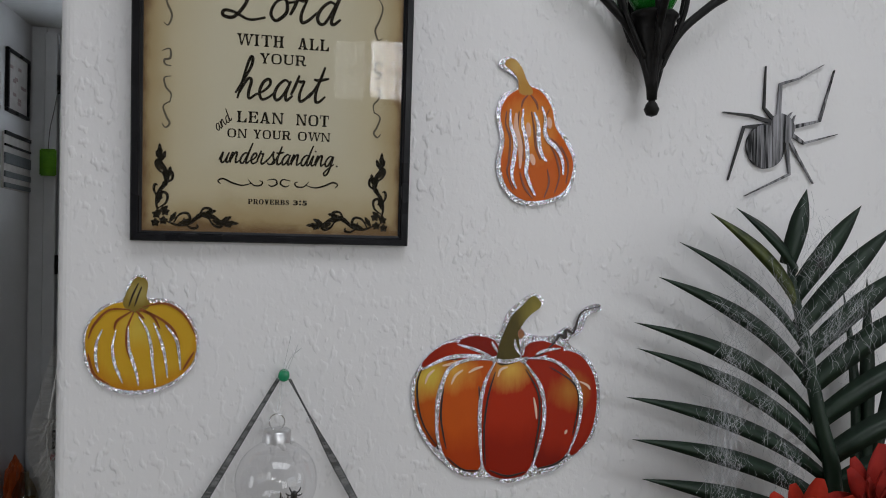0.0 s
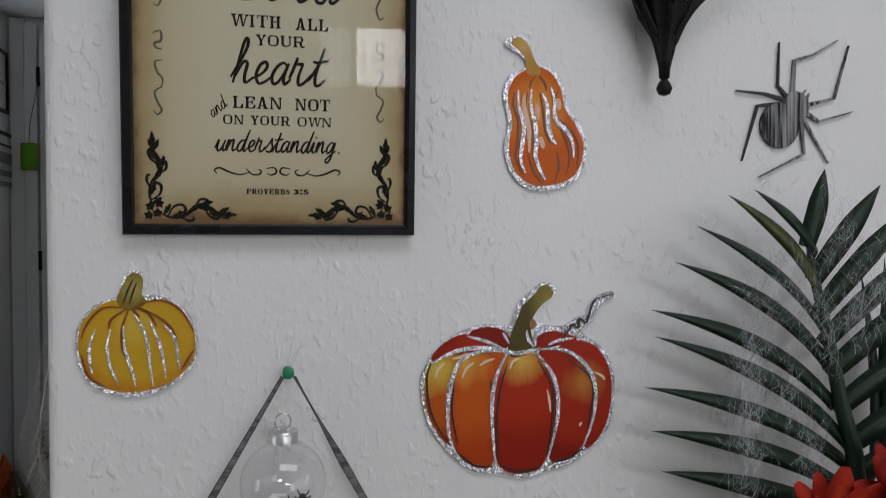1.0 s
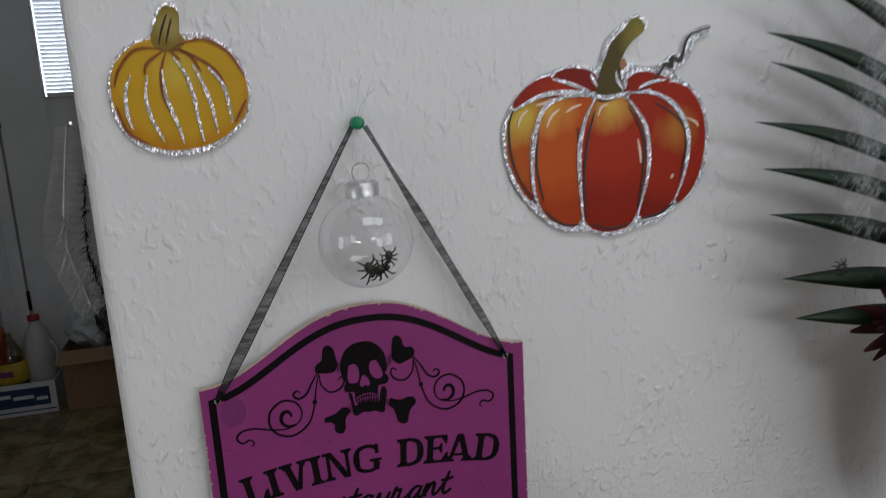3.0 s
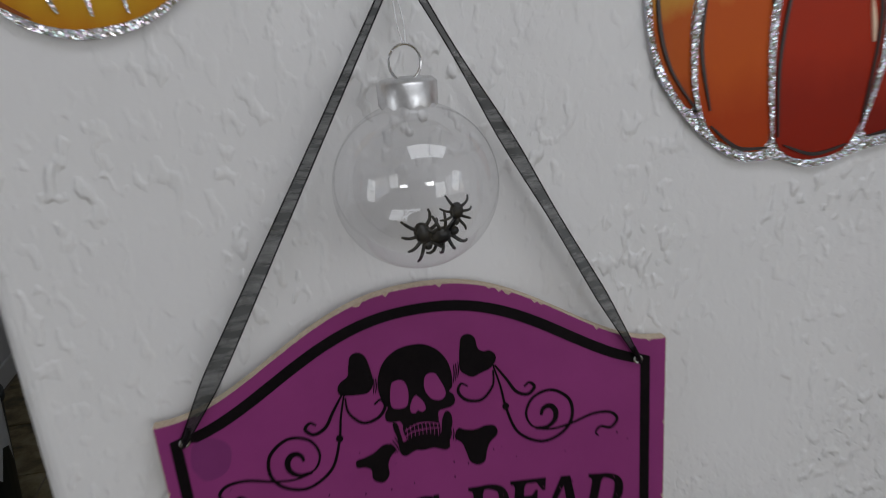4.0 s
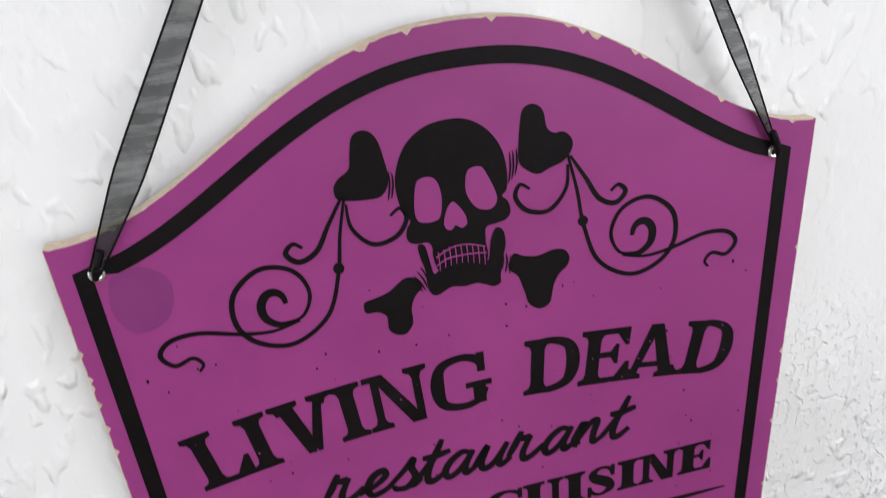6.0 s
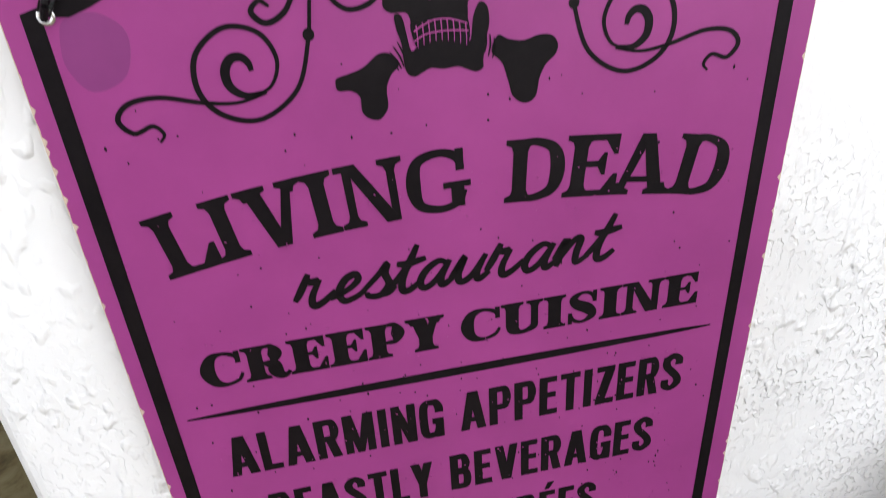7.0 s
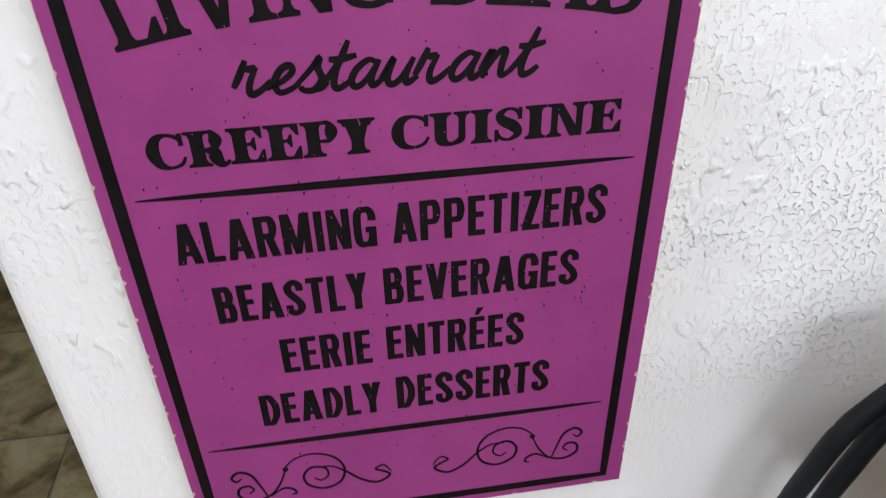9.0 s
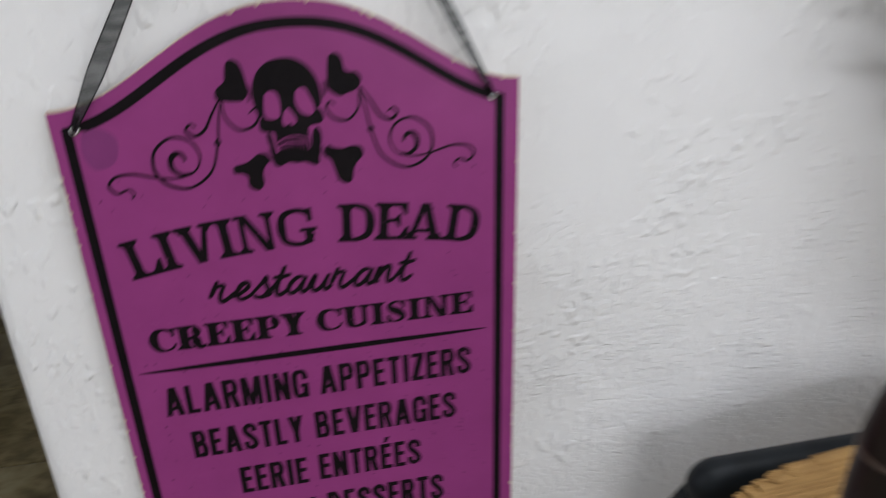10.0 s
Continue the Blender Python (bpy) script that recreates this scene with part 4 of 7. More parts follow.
# ---- pin, ribbon and glass ball over the sign ----
PIN = Vector((0.1367, -0.012, 1.3771))
pin = thing("push_pin", Matrix.Translation((PIN.x, 0.0, PIN.z)), "green plastic push pin stuck in the wall", "pin")
part("head", lathe(bmesh.new(), [(0.0, 0.0), (0.0048, 0.0002), (0.0050, 0.0016), (0.0030, 0.0028), (0.0026, 0.0075), (0.0034, 0.0095), (0.0052, 0.0108), (0.0052, 0.0128), (0.0040, 0.0136), (0.0, 0.0138)], 20, Matrix.Translation((0, -0.003, 0)) @ pose(0, 0, 0, 90)), GREEN_PLASTIC, pin, "", True)
part("needle", tube(bmesh.new(), [(0, 0.006, 0), (0, -0.004, 0)], 0.0006, 6), SILVER, pin)


def ribbon_side(parent, a, b, wide, twist):
    """One side of the sheer ribbon: a strip that is narrow at the pin and turns over on the way."""
    a, b = Vector(a), Vector(b)
    d = (b - a).normalized()
    flat_dir, out = d.cross(Vector((0, 1, 0))).normalized(), Vector((0, -1, 0))
    bm, edge_l, edge_r, rows = bmesh.new(), [], [], []
    n = 40
    for k in range(n + 1):
        s = k / n
        w, ang = wide(s) / 2, twist(s)
        side = flat_dir * math.cos(ang) + out * math.sin(ang)
        c = a.lerp(b, s) + out * (0.002 * math.sin(math.pi * s))
        rows.append([bm.verts.new(c + side * w), bm.verts.new(c - side * w)])
        edge_l.append(c + side * w)
        edge_r.append(c - side * w)
    for r, s in zip(rows, rows[1:]):
        bm.faces.new((r[0], r[1], s[1], s[0]))
    strip = part("ribbon", bm, RIBBON, parent, "sheer black ribbon", True)
    for e in (edge_l, edge_r):
        part("ribbon_edge", tube(bmesh.new(), e, 0.00035, 5), INK, strip)


ribbon = thing("hanging_ribbon", Matrix(), "sheer black ribbon tied over the pin and through the sign", "ribbon")
GL, GR = SIGN @ Vector((0.0134, -0.0022, -0.0107)), SIGN @ Vector((0.2569, -0.0022, -0.0090))
ribbon_side(ribbon, (0.1318, -0.0150, 1.3745), GL + Vector((0.0, 0, 0.001)), lambda s: 0.0028 + 0.0058 * min(1, s * 1.25) if s < 0.86 else 0.0086 - 0.038 * (s - 0.86), lambda s: 0.2 + 0.25 * math.sin(5 * s))
ribbon_side(ribbon, (0.1418, -0.0150, 1.3745), GR + Vector((0.0, 0, 0.001)), lambda s: 0.0066 if s < 0.8 else 0.0066 - 0.018 * (s - 0.8), lambda s: 1.15 - 2.2 * s + 0.5 * math.sin(9 * s))
for g, up in ((GL, (0.004, 0.0, 0.009)), (GR, (-0.004, 0.0, 0.009))):
    part("knot", tube(bmesh.new(), curve_through([g + Vector((0, -0.001, -0.0005)), g + Vector((up[0] * 0.35, -0.0022, up[2] * 0.35)), g + Vector((up[0], -0.0015, up[2]))], 5), 0.0013, 8, lambda s: 0.8 + 0.3 * s), INK, ribbon)

LINE = sheer("nylon_line", (0.88, 0.88, 0.90), 0.6)
ornament = thing("ball_ornament", Matrix.Translation((0.1318, -0.0450, 1.2893)) @ Matrix.Scale(0.988, 4), "clear plastic ball ornament with silver cap, hung from the pin", "ornament")
R = 0.0366
part("ball", lathe(bmesh.new(), [(0.0, -R)] + [(R * math.sin(radians(a)), -R * math.cos(radians(a))) for a in range(4, 162, 4)] + [(0.0106, R * 0.962), (0.0106, R + 0.002)], 64), BALL, ornament, "thin clear shell", True)
bm = bmesh.new()
rows = []
for k in range(44):
    a = 2 * math.pi * k / 44
    rr = 0.0126 + (0.00022 if k % 2 else 0)
    rows.append([(rr * math.cos(a), rr * math.sin(a), 0.0345 + (0.0 if k % 4 < 2 else 0.0012)), (rr * math.cos(a), rr * math.sin(a), 0.0445), (0.0108 * math.cos(a), 0.0108 * math.sin(a), 0.0462)])
rows = [[bm.verts.new(p) for p in r] for r in rows]
for k in range(44):
    r, s = rows[k], rows[(k + 1) % 44]
    for j in range(2):
        bm.faces.new((r[j], s[j], s[j + 1], r[j + 1]))
bm.faces.new([r[2] for r in rows])
part("cap", bm, grained("crimped_silver", (0.62, 0.62, 0.63), (0.82, 0.82, 0.83), 0.40, 260.0, relief=0.0004, metal=1.0), ornament, "crimped silver cap", True)
ring = [(0.0068 * math.cos(radians(a)), 0.0, 0.0525 + 0.0075 * math.sin(radians(a))) for a in range(-70, 251, 16)]
part("wire_ring", tube(bmesh.new(), ring, 0.0006, 6), SILVER, ornament)
strings = [[(0.0, 0.0, 0.0598), (0.0005, 0.018, 0.070), (0.0020, 0.036, 0.0835)], [(0.001, 0.0, 0.0598), (0.0035, 0.018, 0.070), (0.0030, 0.036, 0.0845)],
           [(0.0024, 0.037, 0.084), (0.0060, 0.037, 0.102), (0.0110, 0.036, 0.126)], [(0.0030, 0.037, 0.084), (0.0105, 0.036, 0.104), (0.0215, 0.035, 0.115)], [(0.0016, 0.036, 0.084), (0.009, 0.037, 0.095), (0.0180, 0.037, 0.118)]]
for s in strings:
    part("nylon_line", tube(bmesh.new(), curve_through(s, 6), 0.00035, 5), LINE, ornament)

# three little plastic spiders lying in the ball
BUG = grained("black_moulded_plastic", (0.006, 0.006, 0.006), (0.014, 0.014, 0.014), 0.4, 200.0)


def toy_spider(m, size, seed, label):
    rng, bm = random.Random(seed), bmesh.new()
    ball(bm, (-0.12 * size, 0, 0), (0.46 * size, 0.36 * size, 0.28 * size), None, 14, 9)
    ball(bm, (0.42 * size, 0, 0), (0.22 * size, 0.20 * size, 0.16 * size), None, 10, 7)
    spider = single("toy_spider", bm, BUG, label, "toy spider", "", m, "toy spiders in the ball", True)
    for side in (1, -1):
        for k in range(4):
            a = radians(46 + 29 * k + rng.uniform(-5, 5))
            d = Vector((math.cos(a), side * math.sin(a), 0))
            root, bend = Vector((0.12 * size * (1.6 - k), 0, 0)), Vector((0.10 * size * (1.5 - k), 0, 0))
            pts = [root + d * 0.12 * size, root + d * 0.55 * size + Vector((0, 0, 0.16 * size)), root + d * 0.76 * size + bend * 0.4 + Vector((0, 0, 0.04 * size)), root + d * 0.84 * size + bend * 0.8 + Vector((0, 0, -0.16 * size))]
            part("leg", tube(bmesh.new(), curve_through(pts, 4), 0.075 * size, 6, lambda s: 1.15 - 0.5 * s), BUG, spider)
    return spider


IN_BALL = "small black plastic spider lying inside the clear ball"
toy_spider(Matrix.Translation((0.1325, -0.0500, 1.2676)) @ pose(0, 0, 0, 78, 72, 0), 0.0110, 1, IN_BALL)
toy_spider(Matrix.Translation((0.1415, -0.0490, 1.2668)) @ pose(0, 0, 0, 100, -12, 0), 0.0112, 2, IN_BALL)
toy_spider(Matrix.Translation((0.1475, -0.0510, 1.2762)) @ pose(0, 0, 0, 84, 96, 0), 0.0086, 3, "smaller black plastic spider on top of the others")


# ---- the framed verse ----
picture = thing("picture_frame", HUNG @ pose(-0.0006, -0.014, 1.4993, 3.44), "black framed verse print under glass, leaning out from the wall", "picture")
PW, PH, B = 0.25, 0.322, 0.0092


def moulding(length):
    """A picture-frame bar along x, mitred at both ends, with a rounded step towards the picture."""
    bm, rows = bmesh.new(), []
    profile = [(0.0, 0.013), (0.0, 0.0015), (0.0012, 0.0), (0.0056, 0.0), (0.0068, 0.0012), (0.0074, 0.0034), (B, 0.0044), (B, 0.013)]
    for end in (0, 1):
        rows.append([bm.verts.new((z if not end else length - z, y, z)) for z, y in profile])
    n = len(profile)
    for k in range(n):
        bm.faces.new((rows[0][k], rows[0][(k + 1) % n], rows[1][(k + 1) % n], rows[1][k]))
    bm.faces.new(rows[0][::-1])
    bm.faces.new(rows[1])
    return bm


part("frame_bar", moulding(PW), BLACK, picture)
part("frame_bar", moulding(PW), BLACK, picture, m=pose(PW, 0, PH, 0, 180, 0))
part("frame_bar", moulding(PH), BLACK, picture, m=pose(0, 0, PH, 0, 90, 0))
part("frame_bar", moulding(PH), BLACK, picture, m=pose(PW, 0, 0, 0, -90, 0))
m, nodes, links, b = material("aged_parchment_print")
co, sep = nodes.new("ShaderNodeTexCoord"), nodes.new("ShaderNodeVectorMath")
sep.operation = "SUBTRACT"
sep.inputs[1].default_value = (PW / 2, 0, PH / 2)
links.new(co.outputs["Object"], sep.inputs[0])
ab, mx, xyz = nodes.new("ShaderNodeVectorMath"), nodes.new("ShaderNodeMath"), nodes.new("ShaderNodeSeparateXYZ")
ab.operation, mx.operation = "ABSOLUTE", "MAXIMUM"
sc = nodes.new("ShaderNodeVectorMath")
sc.operation, sc.inputs[1].default_value = "MULTIPLY", (1 / (PW / 2), 1, 1 / (PH / 2))
links.new(sep.outputs[0], ab.inputs[0])
links.new(ab.outputs[0], sc.inputs[0])
links.new(sc.outputs[0], xyz.inputs[0])
links.new(xyz.outputs[0], mx.inputs[0])
links.new(xyz.outputs[2], mx.inputs[1])
n = noise_node(nodes, links, 40.0, 6.0, 0.6)
ad = nodes.new("ShaderNodeMath")
ad.operation, ad.inputs[1].default_value = "MULTIPLY_ADD", 0.16
links.new(n.outputs[0], ad.inputs[0])
links.new(mx.outputs[0], ad.inputs[2])
c = ramp(nodes, links, ad.outputs[0], [(0.50, (0.60, 0.535, 0.40)), (0.78, (0.55, 0.465, 0.315)), (0.95, (0.40, 0.29, 0.145)), (1.08, (0.19, 0.105, 0.038))])
links.new(c.outputs[0], b.inputs["Base Color"])
b.inputs["Roughness"].default_value = 0.7
PARCHMENT = m
part("print", boxed((0.0075, 0.0062, 0.0075), (PW - 0.0075, 0.0074, PH - 0.0075)), PARCHMENT, picture, "aged parchment print")
part("backing", boxed((0.006, 0.0078, 0.006), (PW - 0.006, 0.0122, PH - 0.006)), MDF, picture)
pane = part("glass_pane", boxed((0.0072, 0.0046, 0.0072), (PW - 0.0072, 0.0056, PH - 0.0072)), GLASS, picture, "clear picture glass")
pane.visible_shadow = False
SEPIA = grained("sepia_print", (0.016, 0.013, 0.010), (0.028, 0.022, 0.016), 0.7, 300.0)
GREY_SEPIA = grained("pale_sepia_print", (0.10, 0.085, 0.06), (0.14, 0.12, 0.09), 0.7, 300.0)
for dull in (SEPIA, GREY_SEPIA):
    dull.node_tree.nodes["Principled BSDF"].inputs["Specular IOR Level"].default_value = 0.0
PF, PB = 0.0060, 0.0064
kw = dict(mat=SEPIA, front=PF, back=PB)
for text, u0, u1, v0, h in (("WITH", 89.1, 131.0, 179.6, 10.6), ("ALL", 143.6, 171.9, 179.4, 10.6), ("YOUR", 109.7, 151.2, 164.4, 9.4), ("LEAN", 90.2, 132.0, 109.9, 10.4), ("NOT", 143.2, 173.4, 109.7, 10.4),
                            ("ON", 82.0, 99.4, 95.8, 8.2), ("YOUR", 105.0, 138.6, 95.8, 8.2), ("OWN", 145.2, 175.0, 95.8, 8.2), ("PROVERBS", 101.2, 138.6, 35.6, 4.7), ("3:5", 142.0, 154.9, 35.6, 4.7)):
    serif_word(picture, text, u0 / 1000, u1 / 1000, v0 / 1000, h / 1000, T=0.21 if h > 6 else 0.27, t=0.10, s=0.09, e=0.10, gap=0.14, **kw)
script_word(picture, "Lord", 0.0790, 0.1800, 0.2035, 0.0210, 0.0029, slant=0.2, **kw)
script_word(picture, "heart", 0.0885, 0.1660, 0.1315, 0.0190, 0.0026, slant=0.2, **kw)
script_word(picture, "and", 0.0735, 0.0905, 0.1005, 0.0058, 0.0009, slant=0.2, turn=radians(42), **kw)
script_word(picture, "understanding.", 0.0750, 0.1830, 0.0726, 0.0098, 0.0017, slant=0.2, **kw)


def vine(points, width, mat=SEPIA, taper=None):
    part("ornament_line", stroke(bmesh.new(), curve_through([Vector(p) for p in points], 6), width, PF, PB, taper or (lambda s: 0.45 + 0.75 * math.sin(math.pi * s))), mat, picture)


def sprig(a, b, width):
    """One printed acanthus leaf with scalloped edges."""
    a, b = Vector(a), Vector(b)
    d = b - a
    n = Vector((-d[1], d[0])).normalized()
    pts = []
    for side in (1, -1):
        row = []
        for k in range(7):
            s = k / 6
            w = width * math.sin(math.pi * (0.08 + 0.9 * s)) * (1.0 if k % 2 else 0.72)
            row.append(a + d * s + n * side * w)
        pts += row if side > 0 else row[::-1]
    part("ornament_leaf", flat(bmesh.new(), [(p[0], p[1]) for p in pts], PF, PB), SEPIA, picture)


def corner_ornament(flip):
    def q(u, v):
        return ((0.2475 - u) if flip else u, v)
    def pair(*pts):
        """The same line along the foot and, turned, up the side."""
        yield [q(u, v) for u, v in pts]
        yield [q(0.0205 + (v - 0.0135) * 0.85, 0.0135 + (u - 0.0205) * 1.02) for u, v in pts]
    for c in ((0.0205, 0.0165), (0.0275, 0.0185), (0.0215, 0.0240), (0.0290, 0.0265)):
        for k in range(5):
            a = radians(72 * k + 15)
            tip = Vector(c) + Vector((math.cos(a), math.sin(a))) * 0.0042
            sprig(q(*c), q(*tip), 0.0019)
    for line in pair((0.030, 0.018), (0.040, 0.0145), (0.050, 0.0165), (0.060, 0.024), (0.070, 0.0235), (0.078, 0.0185), (0.088, 0.0180)):
        vine(line, 0.0028)
    for line in pair((0.036, 0.0160), (0.041, 0.024), (0.048, 0.0255), (0.0505, 0.0205), (0.0465, 0.0185), (0.0450, 0.0212)):
        vine(line, 0.0022)
    for line in pair((0.058, 0.0225), (0.062, 0.0300), (0.068, 0.0300), (0.0690, 0.0262), (0.0655, 0.0258)):
        vine(line, 0.0022)
    for line in pair((0.066, 0.0235), (0.070, 0.0165), (0.076, 0.0135), (0.079, 0.0160), (0.0765, 0.0175)):
        vine(line, 0.0022)
    for line in pair((0.046, 0.0155), (0.052, 0.0120), (0.057, 0.0128), (0.0565, 0.0158)):
        vine(line, 0.0021)
    for (a, b) in (((0.052, 0.0185), (0.064, 0.0275)), ((0.060, 0.0240), (0.074, 0.0215)), ((0.078, 0.0188), (0.087, 0.0235)), ((0.080, 0.0178), (0.0935, 0.0172)), ((0.079, 0.0184), (0.0868, 0.0135)), ((0.033, 0.0175), (0.0385, 0.0265)), ((0.040, 0.0150), (0.052, 0.0205)), ((0.064, 0.0265), (0.0735, 0.0285)), ((0.070, 0.0200), (0.0800, 0.0150))):
        for line in pair(a, b):
            sprig(*line, 0.0026)


corner_ornament(False)
corner_ornament(True)
for flip in (False, True):
    def f(*pts, flip=flip):
        return [((0.2475 - u if flip else u), v) for u, v in pts]
    vine(f((0.0335, 0.2350), (0.0265, 0.2240), (0.0290, 0.2120), (0.0330, 0.2020), (0.0300, 0.1930), (0.0262, 0.1950)), 0.0016, GREY_SEPIA)
    vine(f((0.0250, 0.1700), (0.0315, 0.1720), (0.0320, 0.1640), (0.0270, 0.1620), (0.0280, 0.1580), (0.0330, 0.1570)), 0.0017, GREY_SEPIA)
    vine(f((0.0330, 0.1480), (0.0270, 0.1460), (0.0285, 0.1380), (0.0330, 0.1320), (0.0315, 0.1240)), 0.0014, GREY_SEPIA)
    vine(f((0.0330, 0.1260), (0.0265, 0.1210), (0.0290, 0.1120), (0.0320, 0.1060), (0.0285, 0.1020), (0.0255, 0.1055)), 0.0016, GREY_SEPIA)
    def g(*pts, flip=flip):
        return [((0.2572 - u if flip else u), v) for u, v in pts]
    vine(g((0.0768, 0.0530), (0.0745, 0.0560), (0.0790, 0.0580), (0.0870, 0.0545), (0.0960, 0.0525), (0.1050, 0.0550)), 0.0015)
    vine(g((0.1010, 0.0580), (0.1060, 0.0530), (0.1120, 0.0530), (0.1140, 0.0560), (0.1110, 0.0575)), 0.0013)
    vine(g((0.1180, 0.0580), (0.1250, 0.0590), (0.1270, 0.0550), (0.1225, 0.0525), (0.1190, 0.0540)), 0.0014)


# ---- die-cut glitter pumpkins on the wall ----
def closed(points, steps=6):
    return [tuple(p) for p in curve_through([Vector(p) for p in mm(*points)], steps, True)]


def grown(pts, by):
    """An outline moved outward by a fixed distance."""
    n = len(pts)
    area = sum(pts[i][0] * pts[(i + 1) % n][1] - pts[(i + 1) % n][0] * pts[i][1] for i in range(n))
    out = []
    for i in range(n):
        d = (Vector(pts[(i + 1) % n]) - Vector(pts[i - 1])).normalized() * (by if area > 0 else -by)
        out.append((pts[i][0] + d[1], pts[i][1] - d[0]))
    return out


def cutout(name, at, label, outline, panels, category="wall decoration", swell=0.0022):
    """A glitter-edged card: a foil shape with printed panels laid on it, foil showing between them."""
    x0, z0 = at[0] / 1000, at[1] / 1000
    t = thing(name, HUNG @ Matrix.Translation((x0, 0, z0)), label, category)
    part("foil_backing", flat(bmesh.new(), [(u - x0, v - z0) for u, v in closed(outline)], -0.0034, -0.0008), FOIL, t, "silver holographic glitter card")
    for k, (mat, pts) in enumerate(panels):
        part("printed_panel", flat(bmesh.new(), grown([(u - x0, v - z0) for u, v in closed(pts, 5)], swell), -0.0038 - 0.0001 * k, -0.0030), mat, t)
    return t


def lines_on(t, at, lines, width, mat, front=-0.0051, name="painted_line"):
    x0, z0 = at[0] / 1000, at[1] / 1000
    for pts in lines:
        c = [(p[0] - x0, p[1] - z0) for p in curve_through([Vector(p) for p in mm(*pts)], 6)]
        part(name, stroke(bmesh.new(), c, width, front, -0.0035, lambda s: 0.35 + 0.75 * math.sin(math.pi * s)), mat, t)


RED = printed("pumpkin_red", (0.38, 0.026, 0.006), (0.27, 0.016, 0.005), (0.72, 0.44, 0.08), (0.004, 0.040), 0.017)
RED2 = printed("pumpkin_deep_red", (0.34, 0.022, 0.006), (0.21, 0.012, 0.005), (0.48, 0.20, 0.03), (0.064, 0.016), 0.015)
ORANGE = printed("pumpkin_orange", (0.52, 0.090, 0.010), (0.40, 0.048, 0.007), (0.74, 0.42, 0.07), (-0.055, 0.040), 0.018)
ORANGE2 = printed("pumpkin_orange_left", (0.46, 0.090, 0.010), (0.26, 0.024, 0.005), (0.66, 0.52, 0.08), (-0.082, 0.034), 0.017)
STEM = printed("stem_olive", (0.085, 0.066, 0.016), (0.030, 0.022, 0.008), (0.30, 0.25, 0.05), (0.032, 0.100), 0.018)
C = (354, 1340)
big = cutout("pumpkin_cutout", C, "large red-orange pumpkin cutout with silver glitter seams on the wall",
             [(257, 1358), (262, 1378), (276, 1396), (294, 1408), (318, 1415), (338, 1413), (346, 1417), (352, 1434), (366, 1447), (379, 1455), (390, 1449), (386, 1440), (374, 1431), (368, 1420), (376, 1414), (398, 1412), (414, 1421), (424, 1422), (431, 1438), (448, 1445), (451, 1438), (438, 1433), (430, 1416), (418, 1409),
              (420, 1402), (436, 1392), (448, 1374), (452, 1352), (450, 1326), (441, 1304), (424, 1290), (404, 1276), (384, 1272), (356, 1266), (334, 1272), (312, 1274), (294, 1285), (276, 1304), (263, 1326)],
             [(ORANGE2, [(263, 1362), (268, 1378), (282, 1386), (297, 1387), (285, 1372), (279, 1350), (279, 1325), (282, 1306), (270, 1324), (264, 1342)]),
              (ORANGE, [(301, 1386), (316, 1388), (336, 1386), (326, 1366), (323, 1345), (322, 1320), (325, 1284), (309, 1283), (293, 1297), (286, 1330), (289, 1364)]),
              (RED, [(341, 1383), (350, 1388), (362, 1386), (371, 1380), (383, 1362), (388, 1340), (386, 1315), (377, 1283), (366, 1274), (345, 1274), (333, 1285), (330, 1315), (330, 1345), (334, 1367)]),
              (RED2, [(375, 1386), (392, 1386), (412, 1376), (425, 1356), (428, 1338), (424, 1315), (414, 1294), (400, 1284), (386, 1284), (393, 1310), (396, 1340), (391, 1362)]),
              (RED2, [(396, 1391), (414, 1395), (430, 1389), (442, 1372), (446, 1350), (443, 1324), (434, 1304), (421, 1294), (430, 1320), (433, 1342), (428, 1364), (414, 1381)]),
              (RED, [(269, 1384), (280, 1396), (298, 1404), (314, 1397), (328, 1390), (304, 1391), (284, 1390)]),
              (RED2, [(306, 1406), (322, 1410), (338, 1406), (341, 1395), (326, 1397)]),
              (RED2, [(370, 1392), (376, 1402), (388, 1405), (400, 1402), (410, 1398), (392, 1395)]),
              (STEM, [(344, 1388), (350, 1412), (360, 1432), (372, 1443), (379, 1450), (385, 1443), (376, 1436), (367, 1426), (362, 1412), (364, 1392), (354, 1386)])])
DARK_LINE = plain("dark_outline_print", (0.02, 0.008, 0.006), 0.4)
lines_on(big, C, [[(371, 1389), (388, 1394), (402, 1406), (407, 1413), (413, 1410), (414, 1418), (421, 1415), (424, 1421), (430, 1436), (449, 1442)]], 0.0022, DARK_LINE)
lines_on(big, C, [[(267.2, 1380.6), (262.9, 1367.5), (264.3, 1344.5), (270.9, 1323.7), (285.8, 1302.0)], [(269.3, 1381.8), (287.4, 1388.5), (303.0, 1389.9)], [(340.8, 1376.7), (334.0, 1352.2), (330.5, 1321.1), (332.3, 1284.6)], [(372.0, 1379.2), (385.3, 1355.6), (387.2, 1329.2), (381.5, 1287.3)], [(289.1, 1364.1), (286.7, 1333.3), (292.6, 1302.2)], [(397.2, 1381.1), (422.3, 1365.0), (428.8, 1346.2), (422.7, 1311.8)], [(293.2, 1294.4), (309.0, 1281.5), (326.2, 1279.8)], [(336.1, 1280.0), (354.4, 1273.3), (373.9, 1276.9)], [(386.5, 1279.9), (403.5, 1283.0), (417.9, 1291.8)], [(324.3, 1362.9), (325.8, 1342.1), (324.1, 1321.4)]], 0.0017, DARK_LINE, -0.0050)
